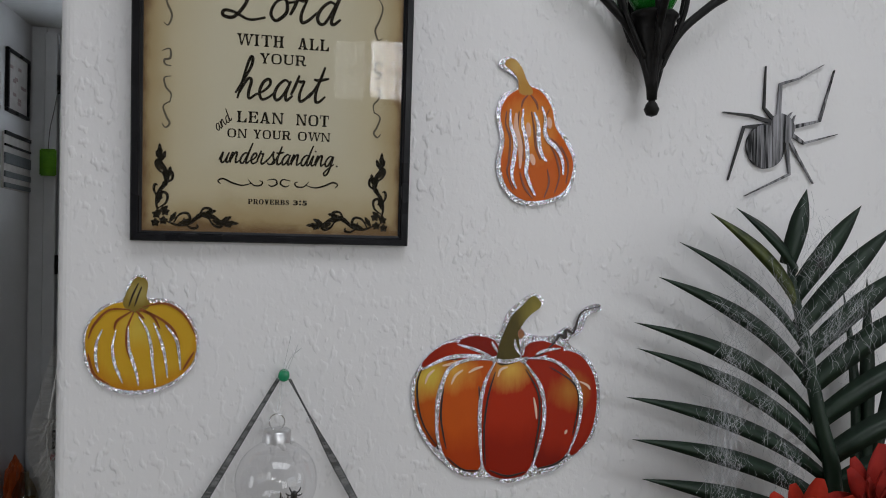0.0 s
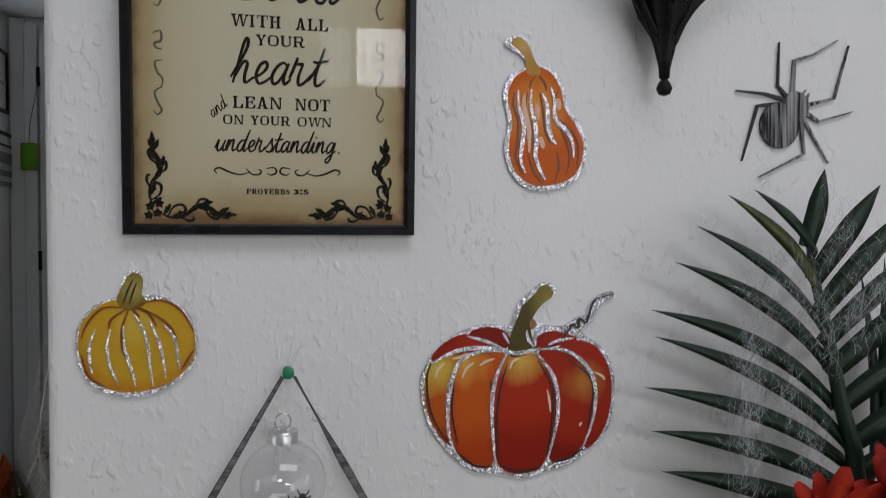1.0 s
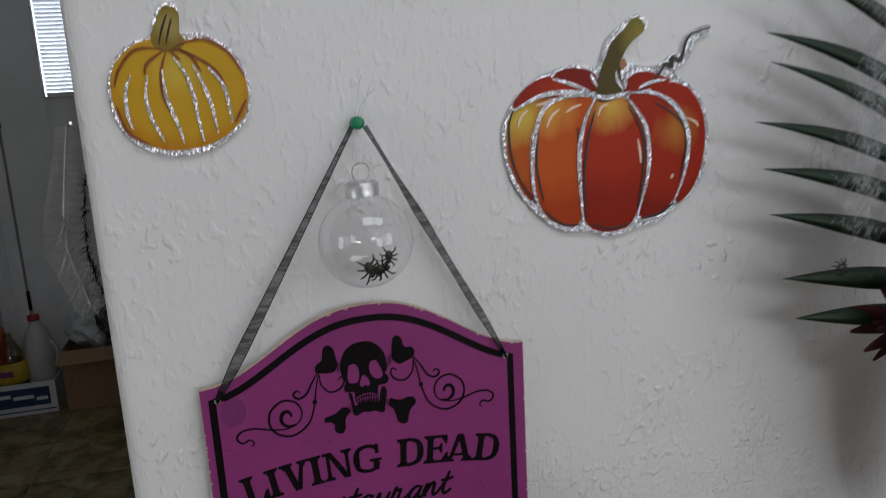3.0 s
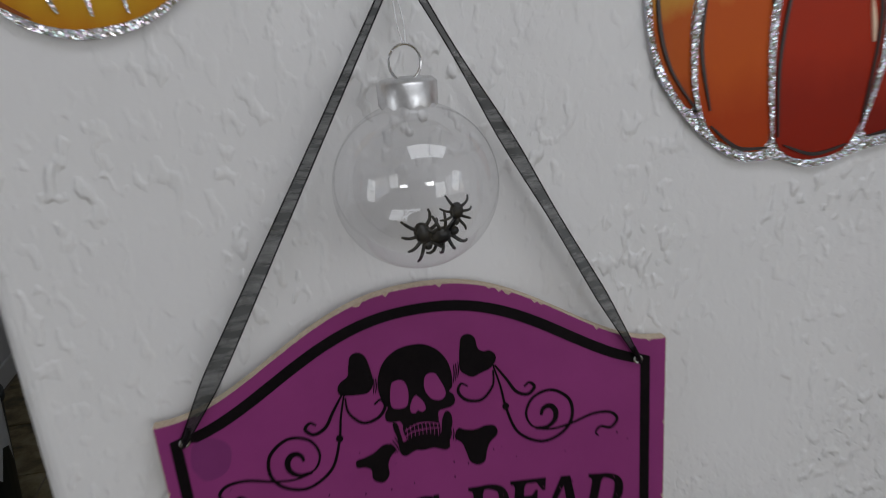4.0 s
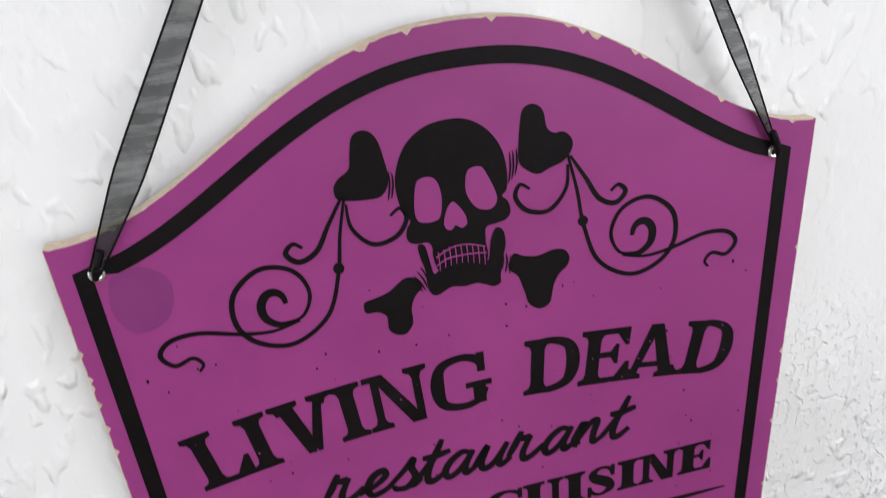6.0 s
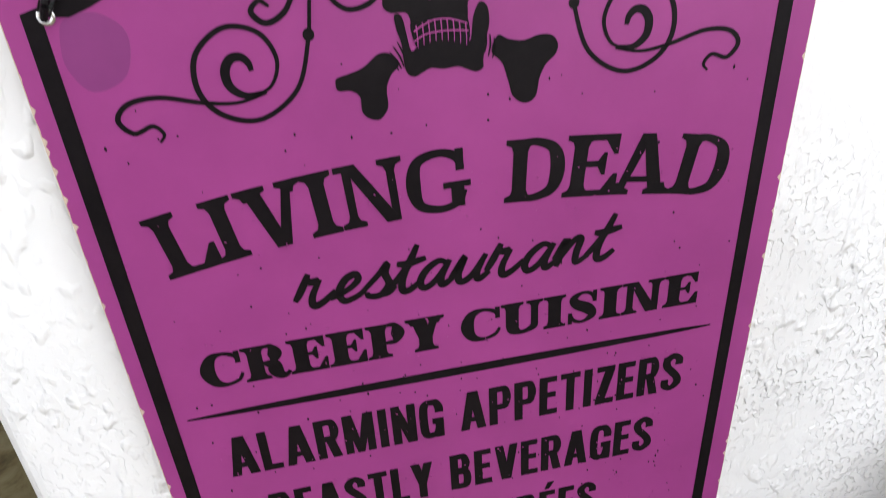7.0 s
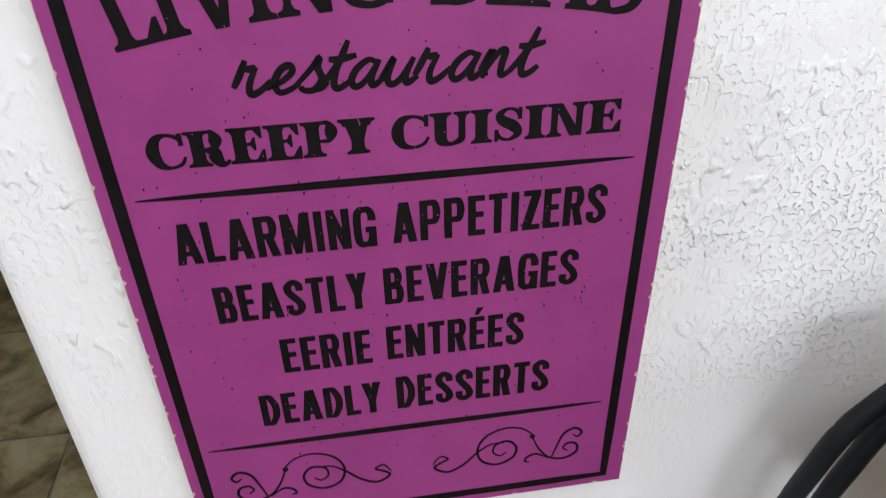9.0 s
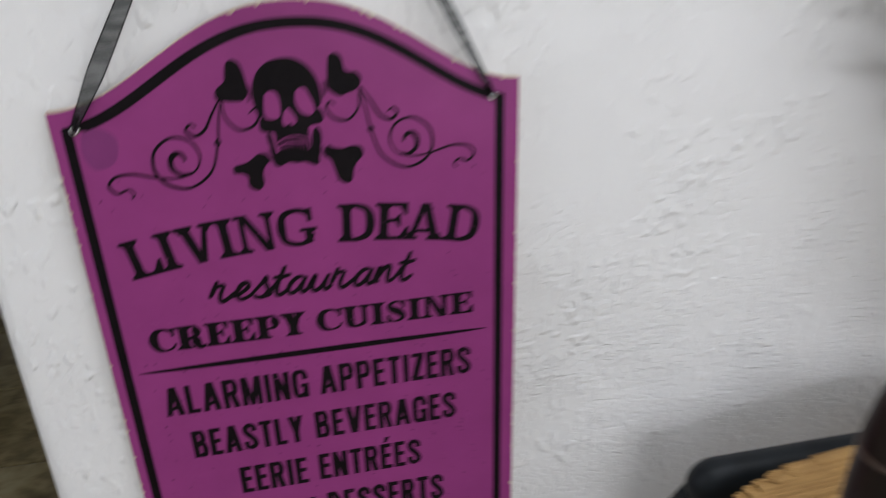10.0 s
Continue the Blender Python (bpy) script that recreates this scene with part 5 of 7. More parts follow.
lines_on(big, C, [[(336.1, 1392.4), (318.8, 1399.3), (301.6, 1404.4)], [(342.8, 1396.2), (338.7, 1402.8), (336.8, 1407.2)], [(367.0, 1392.9), (361.6, 1400.9), (360.2, 1408.8)], [(368.9, 1392.9), (369.2, 1400.8), (370.2, 1407.3)], [(382.0, 1393.9), (391.6, 1397.6), (408.1, 1399.9)]], 0.0028, FOIL, -0.0052, "glitter_line")
lines_on(big, C, [[(337, 1389), (312, 1389), (293, 1379), (284, 1350), (283, 1318), (289, 1294)], [(341, 1388), (331, 1368), (326, 1345), (326, 1316), (329, 1282)], [(369, 1388), (387, 1364), (392, 1340), (390, 1314), (381, 1282)], [(371, 1390), (396, 1389), (415, 1379), (428, 1361), (431, 1340), (427, 1316), (417, 1292)], [(340, 1391), (316, 1393), (292, 1391), (267, 1380)], [(334, 1390), (352, 1387), (374, 1391)]], 0.0038, FOIL, -0.0054, "glitter_line")
# printed highlights and gloss glints, both laid on as pale strokes
HILITE = plain("painted_highlight_glint", (0.85, 0.62, 0.44), 0.3)
BEAD = grained("brown_bead_print", (0.22, 0.060, 0.012), (0.40, 0.16, 0.03), 0.34, 160.0)
lines_on(big, C, [[(287.4, 1383.4), (293.9, 1384.5), (300.4, 1386.9)], [(381.0, 1350.5), (383.2, 1339.9), (384.4, 1329.3)], [(414.3, 1313.5), (416.5, 1317.4)], [(429.2, 1366.1), (437.7, 1361.9), (440.5, 1357.8)], [(313.7, 1376.2), (320.2, 1379.9), (328.2, 1382.2)], [(270.5, 1366.0), (273.5, 1374.0), (279.5, 1379.5)], [(296.5, 1365.0), (300.5, 1373.5), (308.0, 1379.0)], [(343.5, 1372.0), (346.5, 1379.0), (353.5, 1381.5)]], 0.0021, HILITE, -0.0051)
part("painted_bead", flat(bmesh.new(), ellipse((366.3, 1414.4)[0] / 1000 - 0.354, (366.3, 1414.4)[1] / 1000 - 1.340, 0.0032, 0.0046, 18), -0.0052, -0.003), BEAD, big)

YEL = printed("pumpkin_yellow", (0.57, 0.335, 0.027), (0.46, 0.150, 0.012), (0.62, 0.46, 0.075), (0.000, 0.012), 0.0135)
C = (10, 1408)
small = cutout("pumpkin_cutout", C, "small yellow pumpkin cutout with silver glitter seams on the wall",
               [(-40, 1408), (-37, 1424), (-24, 1440), (-8, 1446), (-3, 1460), (4, 1468), (13, 1466), (12, 1449), (32, 1446), (50, 1432), (59, 1410), (56, 1388), (42, 1372), (22, 1362), (-2, 1360), (-24, 1369), (-37, 1387)],
               [(YEL, [(-35, 1406), (-32, 1423), (-20, 1436), (-6, 1441), (4, 1439), (14, 1440), (32, 1438), (47, 1427), (54, 1408), (51, 1390), (39, 1377), (22, 1369), (-1, 1367), (-20, 1374), (-31, 1388)]),
                (printed("pale_stem", (0.24, 0.17, 0.035), (0.09, 0.055, 0.014), (0.46, 0.38, 0.13), (-0.004, 0.045), 0.008), [(-4, 1442), (0, 1454), (5, 1463), (11, 1461), (10, 1448), (13, 1441), (4, 1437)])], swell=0.0029)
AMBER = grained("amber_outline_print", (0.20, 0.050, 0.008), (0.28, 0.080, 0.010), 0.4, 160.0)
lines_on(small, C, [[(-0.1, 1436.8), (-18.2, 1436.6), (-30.7, 1423.4), (-35.3, 1411.0)], [(1.4, 1435.9), (-11.1, 1427.3), (-13.8, 1418.9)], [(2.6, 1435.4), (-2.5, 1420.4), (-2.8, 1403.6), (0.7, 1391.7)], [(4.6, 1435.7), (11.8, 1428.5)], [(6.2, 1437.0), (18.1, 1431.8), (25.4, 1419.8)], [(7.8, 1438.4), (26.1, 1428.3), (37.4, 1417.9), (42.6, 1404.2)], [(10.2, 1439.5), (29.3, 1442.6), (45.5, 1433.0), (56.1, 1414.1)], [(-35.3, 1397.7), (-29.8, 1379.2), (-16.5, 1369.6)], [(45.6, 1381.9), (55.3, 1398.7)]], 0.0020, AMBER, -0.0047)
lines_on(small, C, [[(-2, 1440), (2, 1452), (6, 1461)], [(3, 1440), (6, 1450), (9, 1458)]], 0.0012, DARK_LINE, -0.0047)
lines_on(small, C, [[(-23.7, 1419.1), (-28.3, 1405.9), (-28.3, 1390.8), (-25.9, 1380.8)], [(-11.9, 1418.9), (-14.7, 1403.9), (-12.7, 1388.7), (-8.7, 1378.5), (-5.5, 1370.9)], [(-1.7, 1422.0), (-0.9, 1403.5), (2.3, 1391.7), (6.3, 1378.1), (7.9, 1368.7)], [(7.0, 1431.1), (14.2, 1418.4), (18.2, 1403.1), (19.8, 1386.1), (22.3, 1369.1)], [(19.8, 1425.0), (26.2, 1409.6), (30.2, 1394.3), (32.7, 1375.5)], [(30.2, 1423.1), (39.1, 1411.1), (42.3, 1397.4), (43.7, 1382.0)]], 0.0025, FOIL, -0.0052, "glitter_line")

GO = printed("gourd_orange", (0.56, 0.110, 0.009), (0.36, 0.040, 0.005), (0.78, 0.34, 0.055), (-0.004, 0.012), 0.024)
C = (378, 1606)
gourd = cutout("gourd_cutout", C, "orange gourd cutout with silver glitter stripes on the wall",
               [(339, 1681), (346, 1690), (358, 1688), (366, 1674), (372, 1664), (388, 1658), (398, 1642), (402, 1624), (414, 1609), (422, 1588), (418, 1564), (407, 1551), (382, 1543), (360, 1545), (345, 1559), (338, 1582), (342, 1608), (337, 1632), (343, 1652), (360, 1661), (356, 1671)],
               [(GO, [(372, 1660), (361, 1657), (349, 1648), (343.5, 1632), (348, 1608), (344.5, 1584), (350, 1563), (364, 1551), (382, 1549.5), (403, 1556), (413, 1568), (416.5, 1588), (408.5, 1606), (397.5, 1622), (393.5, 1640), (384.5, 1654)]),
                (printed("gourd_stem", (0.46, 0.24, 0.05), (0.20, 0.07, 0.01), (0.60, 0.40, 0.14), (-0.020, 0.075), 0.012), [(347, 1683), (353, 1687), (361, 1680), (366, 1668), (373, 1656), (362, 1656), (361, 1668), (355, 1677)])], swell=0.0018)
BROWN_LINE = grained("brown_outline_print", (0.16, 0.035, 0.006), (0.26, 0.06, 0.010), 0.4, 160.0)
lines_on(gourd, C, [[(347.7, 1635.9), (346.8, 1623.0), (351.7, 1608.5), (350.9, 1586.4), (349.1, 1575.4), (355.9, 1557.1)], [(360.6, 1636.3), (359.6, 1619.7), (364.3, 1605.2), (365.6, 1586.8)], [(374.0, 1564.8), (378.9, 1551.9)], [(373.4, 1636.8), (376.4, 1620.3), (378.5, 1601.9), (383.4, 1589.0)], [(369.5, 1653.2), (364.7, 1647.5), (362.9, 1640.1)], [(372.4, 1653.3), (378.2, 1646.2), (380.2, 1638.9)], [(392.9, 1611.5), (399.8, 1606.2), (409.6, 1595.3)], [(362.4, 1575.6), (367.3, 1561.0), (376.0, 1550.0)]], 0.0019, BROWN_LINE, -0.0047)
lines_on(gourd, C, [[(399, 1556), (404, 1574), (400, 1592), (394, 1603)], [(388, 1551), (393, 1566), (391, 1580)], [(411, 1566), (413, 1586), (405, 1604)], [(392, 1640), (387, 1626), (392, 1612)]], 0.0016, BROWN_LINE, -0.0047)
PINK = grained("pinkish_highlight_print", (0.62, 0.30, 0.16), (0.80, 0.50, 0.36), 0.34, 120.0, (1, 1, 0.2))
lines_on(gourd, C, [[(357.6, 1634.4), (357.7, 1619.7), (362.2, 1601.4), (362.4, 1579.3)], [(369.9, 1625.6), (371.1, 1610.9)], [(373.8, 1594.4), (376.7, 1583.3)], [(391.8, 1631.9), (392.9, 1620.8)]], 0.0048, PINK, -0.0049)
lines_on(gourd, C, [[(351.5, 1637.8), (351.6, 1623.2), (357.0, 1605.0), (355.3, 1586.5), (353.9, 1571.8), (358.7, 1559.0)], [(364.8, 1639.2), (364.0, 1623.6), (367.9, 1609.0), (370.0, 1590.6), (368.7, 1575.8), (374.0, 1561.1), (378.9, 1552.9)], [(376.3, 1636.0), (380.3, 1624.1), (381.4, 1605.7), (385.3, 1592.8), (390.2, 1587.4)], [(384.0, 1642.7), (387.9, 1629.9), (387.7, 1616.9), (392.0, 1607.8), (400.8, 1600.6), (406.8, 1587.8), (407.8, 1574.7)]], 0.0040, FOIL, -0.0052, "glitter_line")

# ---- black spider cut-out ----
# pale vertical streaks put the card's gloss reflections into its colour
FELT = grained("black_card_sheen_streaks", (0.002, 0.002, 0.003), (0.34, 0.34, 0.36), 0.45, 260.0, (1, 1, 0.05), rough_var=0.12)
FELT.node_tree.nodes["Principled BSDF"].inputs["Specular IOR Level"].default_value = 0.2
streaks = FELT.node_tree.nodes["Color Ramp"].color_ramp
streaks.elements[0].position, streaks.elements[1].position = 0.44, 0.60
DARK_FELT = grained("black_card", (0.004, 0.004, 0.005), (0.022, 0.022, 0.024), 0.5, 200.0)
wall_spider = thing("spider_cutout", HUNG @ Matrix.Translation((0.644, 0, 1.6255)), "flat black spider cutout with bent legs on the wall", "wall decoration")
def sp(*pts):
    return [Vector((u / 1000 - 0.640, v / 1000 - 1.625)) for u, v in pts]
part("abdomen", flat(bmesh.new(), ellipse(-0.0085, -0.0115, 0.0225, 0.0235, 32), -0.0042, -0.001), FELT, wall_spider)
part("head", flat(bmesh.new(), [tuple(p) for p in curve_through(sp((640, 1625), (638, 1642), (648, 1650), (660, 1646), (666, 1636), (662, 1624), (652, 1618)), 5, True)], -0.0044, -0.001), FELT, wall_spider)
for pts, w in (([(640, 1644), (629.5, 1655), (631, 1700)], 4.0), ([(647, 1645), (649, 1682), (671, 1689), (701, 1706)], 4.6), ([(660, 1635), (697, 1644.5), (714.5, 1701)], 4.6), ([(663, 1628), (678, 1619.5), (719, 1631)], 4.6),
               ([(660, 1622), (670, 1606), (690, 1576)], 3.6), ([(657, 1622), (661, 1585), (608, 1560)], 4.4), ([(640, 1637), (606, 1633.5), (588, 1576)], 5.0), ([(640, 1640), (614, 1646), (581, 1648)], 4.6), ([(658, 1646), (663, 1652)], 2.2), ([(664, 1642), (667, 1649)], 2.2)):
    p = sp(*pts)
    fine_pts = [p[i].lerp(p[i + 1], k / 5) for i in range(len(p) - 1) for k in range(5)] + [p[-1]]
    part("leg", stroke(bmesh.new(), fine_pts, w / 1000, -0.0038, -0.001, lambda s: 1.0 - 0.82 * s), FELT if pts[0][0] > 645 else DARK_FELT, wall_spider)


# ---- wall-hung basket of palm and cloth flowers ----
PALM = grained("dark_palm_leaf", (0.004, 0.014, 0.008), (0.016, 0.036, 0.020), 0.45, 70.0, (1, 1, 0.3), relief=0.0003, rough_var=0.10)
PALM_TIP = grained("yellowed_palm_leaf", (0.012, 0.026, 0.010), (0.11, 0.13, 0.02), 0.45, 70.0, (1, 1, 0.3), rough_var=0.1)
PALM.node_tree.nodes["Principled BSDF"].inputs["Specular IOR Level"].default_value = 0.35
ORANGE_CLOTH = grained("orange_red_cloth", (0.42, 0.018, 0.005), (0.60, 0.042, 0.010), 0.75, 90.0, relief=0.0004)
RED_CLOTH = grained("red_cloth", (0.30, 0.010, 0.006), (0.46, 0.022, 0.010), 0.75, 90.0, relief=0.0004)
WINE_CLOTH = grained("burgundy_cloth", (0.034, 0.003, 0.006), (0.080, 0.005, 0.012), 0.75, 90.0, relief=0.0004)
m, nodes, links, b = material("burlap")
w1, w2 = nodes.new("ShaderNodeTexWave"), nodes.new("ShaderNodeTexWave")
w1.bands_direction, w2.bands_direction = "X", "Z"
co = nodes.new("ShaderNodeTexCoord")
for w in (w1, w2):
    w.inputs["Scale"].default_value, w.inputs["Distortion"].default_value, w.inputs["Detail"].default_value = 420.0, 2.0, 1.0
    links.new(co.outputs["Object"], w.inputs["Vector"])
mul = nodes.new("ShaderNodeMath")
mul.operation = "ADD"
links.new(w1.outputs["Fac"], mul.inputs[0])
links.new(w2.outputs["Fac"], mul.inputs[1])
c = ramp(nodes, links, mul.outputs[0], [(0.3, (0.34, 0.28, 0.20)), (0.9, (0.60, 0.52, 0.40))])
links.new(c.outputs[0], b.inputs["Base Color"])
bump(nodes, links, mul.outputs[0], b, 0.7, 0.0012)
b.inputs["Roughness"].default_value = 0.95
BURLAP = m

arrangement = thing("flower_arrangement", HUNG @ Matrix.Translation((0.002, 0, -0.003)), "palm frond with red and burgundy cloth flowers in burlap", "flower arrangement")
bm = lathe(bmesh.new(), [(0.0, 0.985), (0.030, 0.987), (0.042, 1.02), (0.054, 1.07), (0.060, 1.125), (0.066, 1.15), (0.062, 1.152), (0.052, 1.12), (0.0, 1.10)], 40)
for v in bm.verts:
    a = math.atan2(v.co.y, v.co.x)
    f = 1 + 0.05 * math.sin(9 * a) * max(0, (v.co.z - 1.0) / 0.15)
    v.co.x, v.co.y = 0.668 + v.co.x * f, -0.090 + v.co.y * f
part("basket", bm, BURLAP, arrangement, "gathered burlap basket hung on the wall", True)


def leaflet(parent, base, tip, depth, bow, width, mat, seed):
    """One palm leaflet: a folded blade that bows upward and narrows to a point."""
    rng, bm = random.Random(seed), bmesh.new()
    a, b = Vector((base[0], 0, base[1])), Vector((tip[0], 0, tip[1]))
    d = b - a
    up = Vector((-d.z, 0, d.x)).normalized()
    if up.z < 0:
        up = -up
    n, rows, tilt = 16, [], rng.uniform(0.1, 0.5)
    for k in range(n + 1):
        s = k / n
        c = a + d * s + up * bow * 4 * s * (1 - s) * (1.15 - 0.3 * s) + Vector((0, depth[0] + (depth[1] - depth[0]) * s - 0.008 * math.sin(math.pi * s), 0))
        w = width * 0.5 * (0.80 + 0.20 * min(1.0, s / 0.3) if s < 0.5 else max(0.015, 1 - ((s - 0.5) / 0.5) ** 1.5))
        side = (up * math.cos(tilt) + Vector((0, 1, 0)) * math.sin(tilt)) * w
        fold = Vector((0, 1, 0)) * w * 0.28
        rows.append([bm.verts.new(p) for p in (c + side + fold, c - Vector((0, 0.0003, 0)), c - side + fold, c + fold * 0.2 + Vector((0, 0.0004, 0)))])
    for r, s in zip(rows, rows[1:]):
        for k in range(4):
            bm.faces.new((r[k], r[(k + 1) % 4], s[(k + 1) % 4], s[k]))
    bm.faces.new(rows[0])
    return part("leaflet", bm, mat, parent, "", True)


spine = [(0.661, -0.082, 1.240), (0.657, -0.082, 1.295), (0.645, -0.080, 1.340), (0.636, -0.078, 1.385), (0.627, -0.076, 1.430), (0.619, -0.074, 1.462), (0.615, -0.072, 1.494)]
frond = part("palm_frond", tube(bmesh.new(), curve_through(spine, 5), 0.0078, 10, lambda s: 1.15 - 0.75 * s), PALM, arrangement, "dark green palm frond", True)
LEFT = [((612, 490), (563, 546), 4, 15), ((615, 456), (531, 540), 8, 14), ((620, 418), (504, 512), 12, 15), ((624, 386), (479, 479), 14, 16), ((631, 347), (459.5, 436), 17, 16), ((656, 297), (458.5, 413), 20, 17), ((650, 286), (452.5, 366.5), 17, 17),
        ((640, 268), (455.5, 329), 13, 17), ((640, 240), (470, 289.5), 9, 18), ((640, 215), (479, 235), 6, 19), ((635, 188), (500, 195.5), 4, 18)]
for k, ((bx, bz), (tx, tz), bow, wd) in enumerate(LEFT):
    leaflet(frond, (bx / 1000 + 0.009, 1 + bz / 1000 - 0.005), (tx / 1000 - 0.005, 1 + tz / 1000 - 0.001), (-0.076, -0.070 - 0.008 * (k % 2)), (bow - 1.5) / 1000, wd * 1.05 / 1000, PALM_TIP if k == 1 else PALM, k)
RIGHT = [((616, 494), (641.5, 567), 3, 19), ((622, 461), (699, 552), 4, 21), ((628, 430), (735, 535), 6, 21), ((633, 401), (757, 498), 8, 22), ((640, 372), (775, 463), 9, 23), ((647, 337), (785, 418), 10, 23), ((658, 301), (790, 370), 10, 23), ((660, 270), (795, 330), 10, 23)]
for k, ((bx, bz), (tx, tz), bow, wd) in enumerate(RIGHT):
    leaflet(frond, (bx / 1000 - 0.004, 1 + bz / 1000 - 0.003), (tx / 1000, 1 + tz / 1000), (-0.074, -0.060 - 0.006 * k), bow / 1000, wd / 1000, PALM, 40 + k)
SIDE_FROND = [((725, 250), (712, 470)), ((740, 270), (742, 480)), ((750, 280), (790, 450))]
for k, ((bx, bz), (tx, tz)) in enumerate(SIDE_FROND):
    leaflet(frond, (bx / 1000, 1 + bz / 1000), (tx / 1000, 1 + tz / 1000), (-0.03, -0.025), 0.004, 0.016, PALM, 80 + k)


def petal_mesh(length, width, cup, point):
    """A cupped petal along +x, with thickness."""
    bm, rows, n = bmesh.new(), [], 7
    for k in range(n + 1):
        s = k / n
        w = width * 0.5 * (math.sin(math.pi * (0.12 + 0.83 * s)) ** (0.85 if point else 0.6))
        z = cup * (s * s) - 0.1 * length * math.sin(math.pi * s)
        rows.append([bm.verts.new(p) for p in ((s * length, w, z + w * 0.45), (s * length, 0, z), (s * length, -w, z + w * 0.45), (s * length, 0, z - 0.0006))])
    for r, s in zip(rows, rows[1:]):
        for k in range(4):
            bm.faces.new((r[k], r[(k + 1) % 4], s[(k + 1) % 4], s[k]))
    bmesh.ops.recalc_face_normals(bm, faces=bm.faces)
    me = bpy.data.meshes.new("petal")
    bm.to_mesh(me)
    bm.free()
    me.shade_smooth()
    return me


def flower(m, rings, mat, heart, point, label, seed):
    """A many-petalled cloth flower facing +z of m; rings of (count, length, width, lift in degrees)."""
    rng = random.Random(seed)
    f = part("flower", ball(bmesh.new(), (0, 0, 0.004), (0.010, 0.010, 0.007)), heart, arrangement, label, True, m)
    for j, (count, length, width, lift) in enumerate(rings):
        me = petal_mesh(length, width, length * 0.12, point)
        me.materials.append(mat)
        for k in range(count):
            a = 360 * (k + 0.5 * (j % 2)) / count + rng.uniform(-5, 5)
            p = place(new("petal", me), f, pose(0, 0, 0.003 * j, 0, 0, a) @ pose(0, 0, 0, 0, -lift + rng.uniform(-7, 7), 0) @ pose(0, 0, 0, rng.uniform(-14, 14), 0, 0))
            p.scale = (rng.uniform(0.9, 1.08),) * 3
    return f


ZINNIA = [(13, 0.058, 0.024, 8), (12, 0.048, 0.022, 28), (10, 0.036, 0.018, 48), (7, 0.024, 0.014, 66)]
DAHLIA = [(15, 0.056, 0.014, -16), (15, 0.053, 0.015, 2), (13, 0.046, 0.016, 24), (10, 0.034, 0.017, 48), (7, 0.024, 0.014, 66)]
def facing(x, y, z, yaw, pitch):
    """A pose whose +z looks out into the room, turned to the left by yaw and up by pitch."""
    return Matrix.Translation((x, y, z)) @ pose(0, 0, 0, 0, 0, -yaw) @ pose(0, 0, 0, 90 - pitch, 0, 0)
flower(facing(0.605, -0.122, 1.241, 15, 18), ZINNIA, ORANGE_CLOTH, RED_CLOTH, False, "orange-red cloth zinnia", 1)
flower(facing(0.672, -0.125, 1.265, 0, 25), ZINNIA, RED_CLOTH, RED_CLOTH, False, "bright red cloth zinnia", 2)
flower(facing(0.600, -0.108, 1.186, 20, -8), DAHLIA, WINE_CLOTH, WINE_CLOTH, True, "burgundy cloth dahlia with pointed petals", 3)
flower(facing(0.655, -0.140, 1.176, 5, -10), DAHLIA, WINE_CLOTH, WINE_CLOTH, True, "burgundy cloth dahlia with pointed petals", 4)

# stretched cobweb fibre caught on the leaves
WEB = sheer("cobweb_fibre", (0.82, 0.84, 0.88), 0.42)
rng, web = random.Random(21), bmesh.new()
CLUMPS = [(0.565, 1.445, 30), (0.552, 1.405, 50), (0.545, 1.365, 60), (0.543, 1.325, 70), (0.545, 1.285, 60), (0.600, 1.440, 45), (0.625, 1.410, 45), (0.585, 1.350, 35), (0.660, 1.430, 60), (0.690, 1.450, 50), (0.610, 1.300, 50), (0.640, 1.500, 40)]
for cx, cz, count in CLUMPS:
    for k in range(count * 3):
        a = Vector((cx + rng.gauss(0, 0.010), -0.093 + rng.gauss(0, 0.003), cz + rng.gauss(0, 0.020)))
        d = Vector((rng.gauss(-0.15, 0.45), 0, rng.choice((-1, 1)) * rng.uniform(0.4, 1.0))) * (rng.uniform(0.020, 0.045) if k % 9 == 0 else rng.uniform(0.004, 0.018))
        tube(web, [a, a + d * 0.5 + Vector((rng.gauss(0, 0.002), -0.002, 0.001)), a + d], rng.uniform(0.00007, 0.00015), 3)
single("cobweb", web, WEB, "white stretched cobweb fibre caught across the palm leaves", "cobweb", "stuff")
for (x, z), a in (((0.641, 1.488), 80), ((0.525, 1.235), 20)):
    toy_spider(Matrix.Translation((x, -0.094, z)) @ pose(0, 0, 0, 80, 0, 0) @ pose(0, 0, 0, 0, 0, a), 0.0085, int(a), "tiny black plastic spider clinging to a palm leaf")

# ---- iron wall sconce with green glass ----
GREEN_GLASS = grained("green_glass", (0.015, 0.30, 0.035), (0.05, 0.55, 0.07), 0.08, 30.0, rough_var=0.03)
GREEN_GLASS.node_tree.nodes["Principled BSDF"].inputs["Transmission Weight"].default_value = 0.55
sconce = thing("wall_sconce", HUNG @ Matrix.Translation((0.491, -0.028, 1.641)), "black wrought-iron wall sconce with a green glass cup", "sconce")
part("finial", lathe(bmesh.new(), [(0.0, -0.0075), (0.0055, -0.0055), (0.0078, 0.0), (0.0055, 0.0055), (0.0030, 0.0085), (0.0042, 0.011), (0.0, 0.013)], 18), IRON, sconce, "", True)
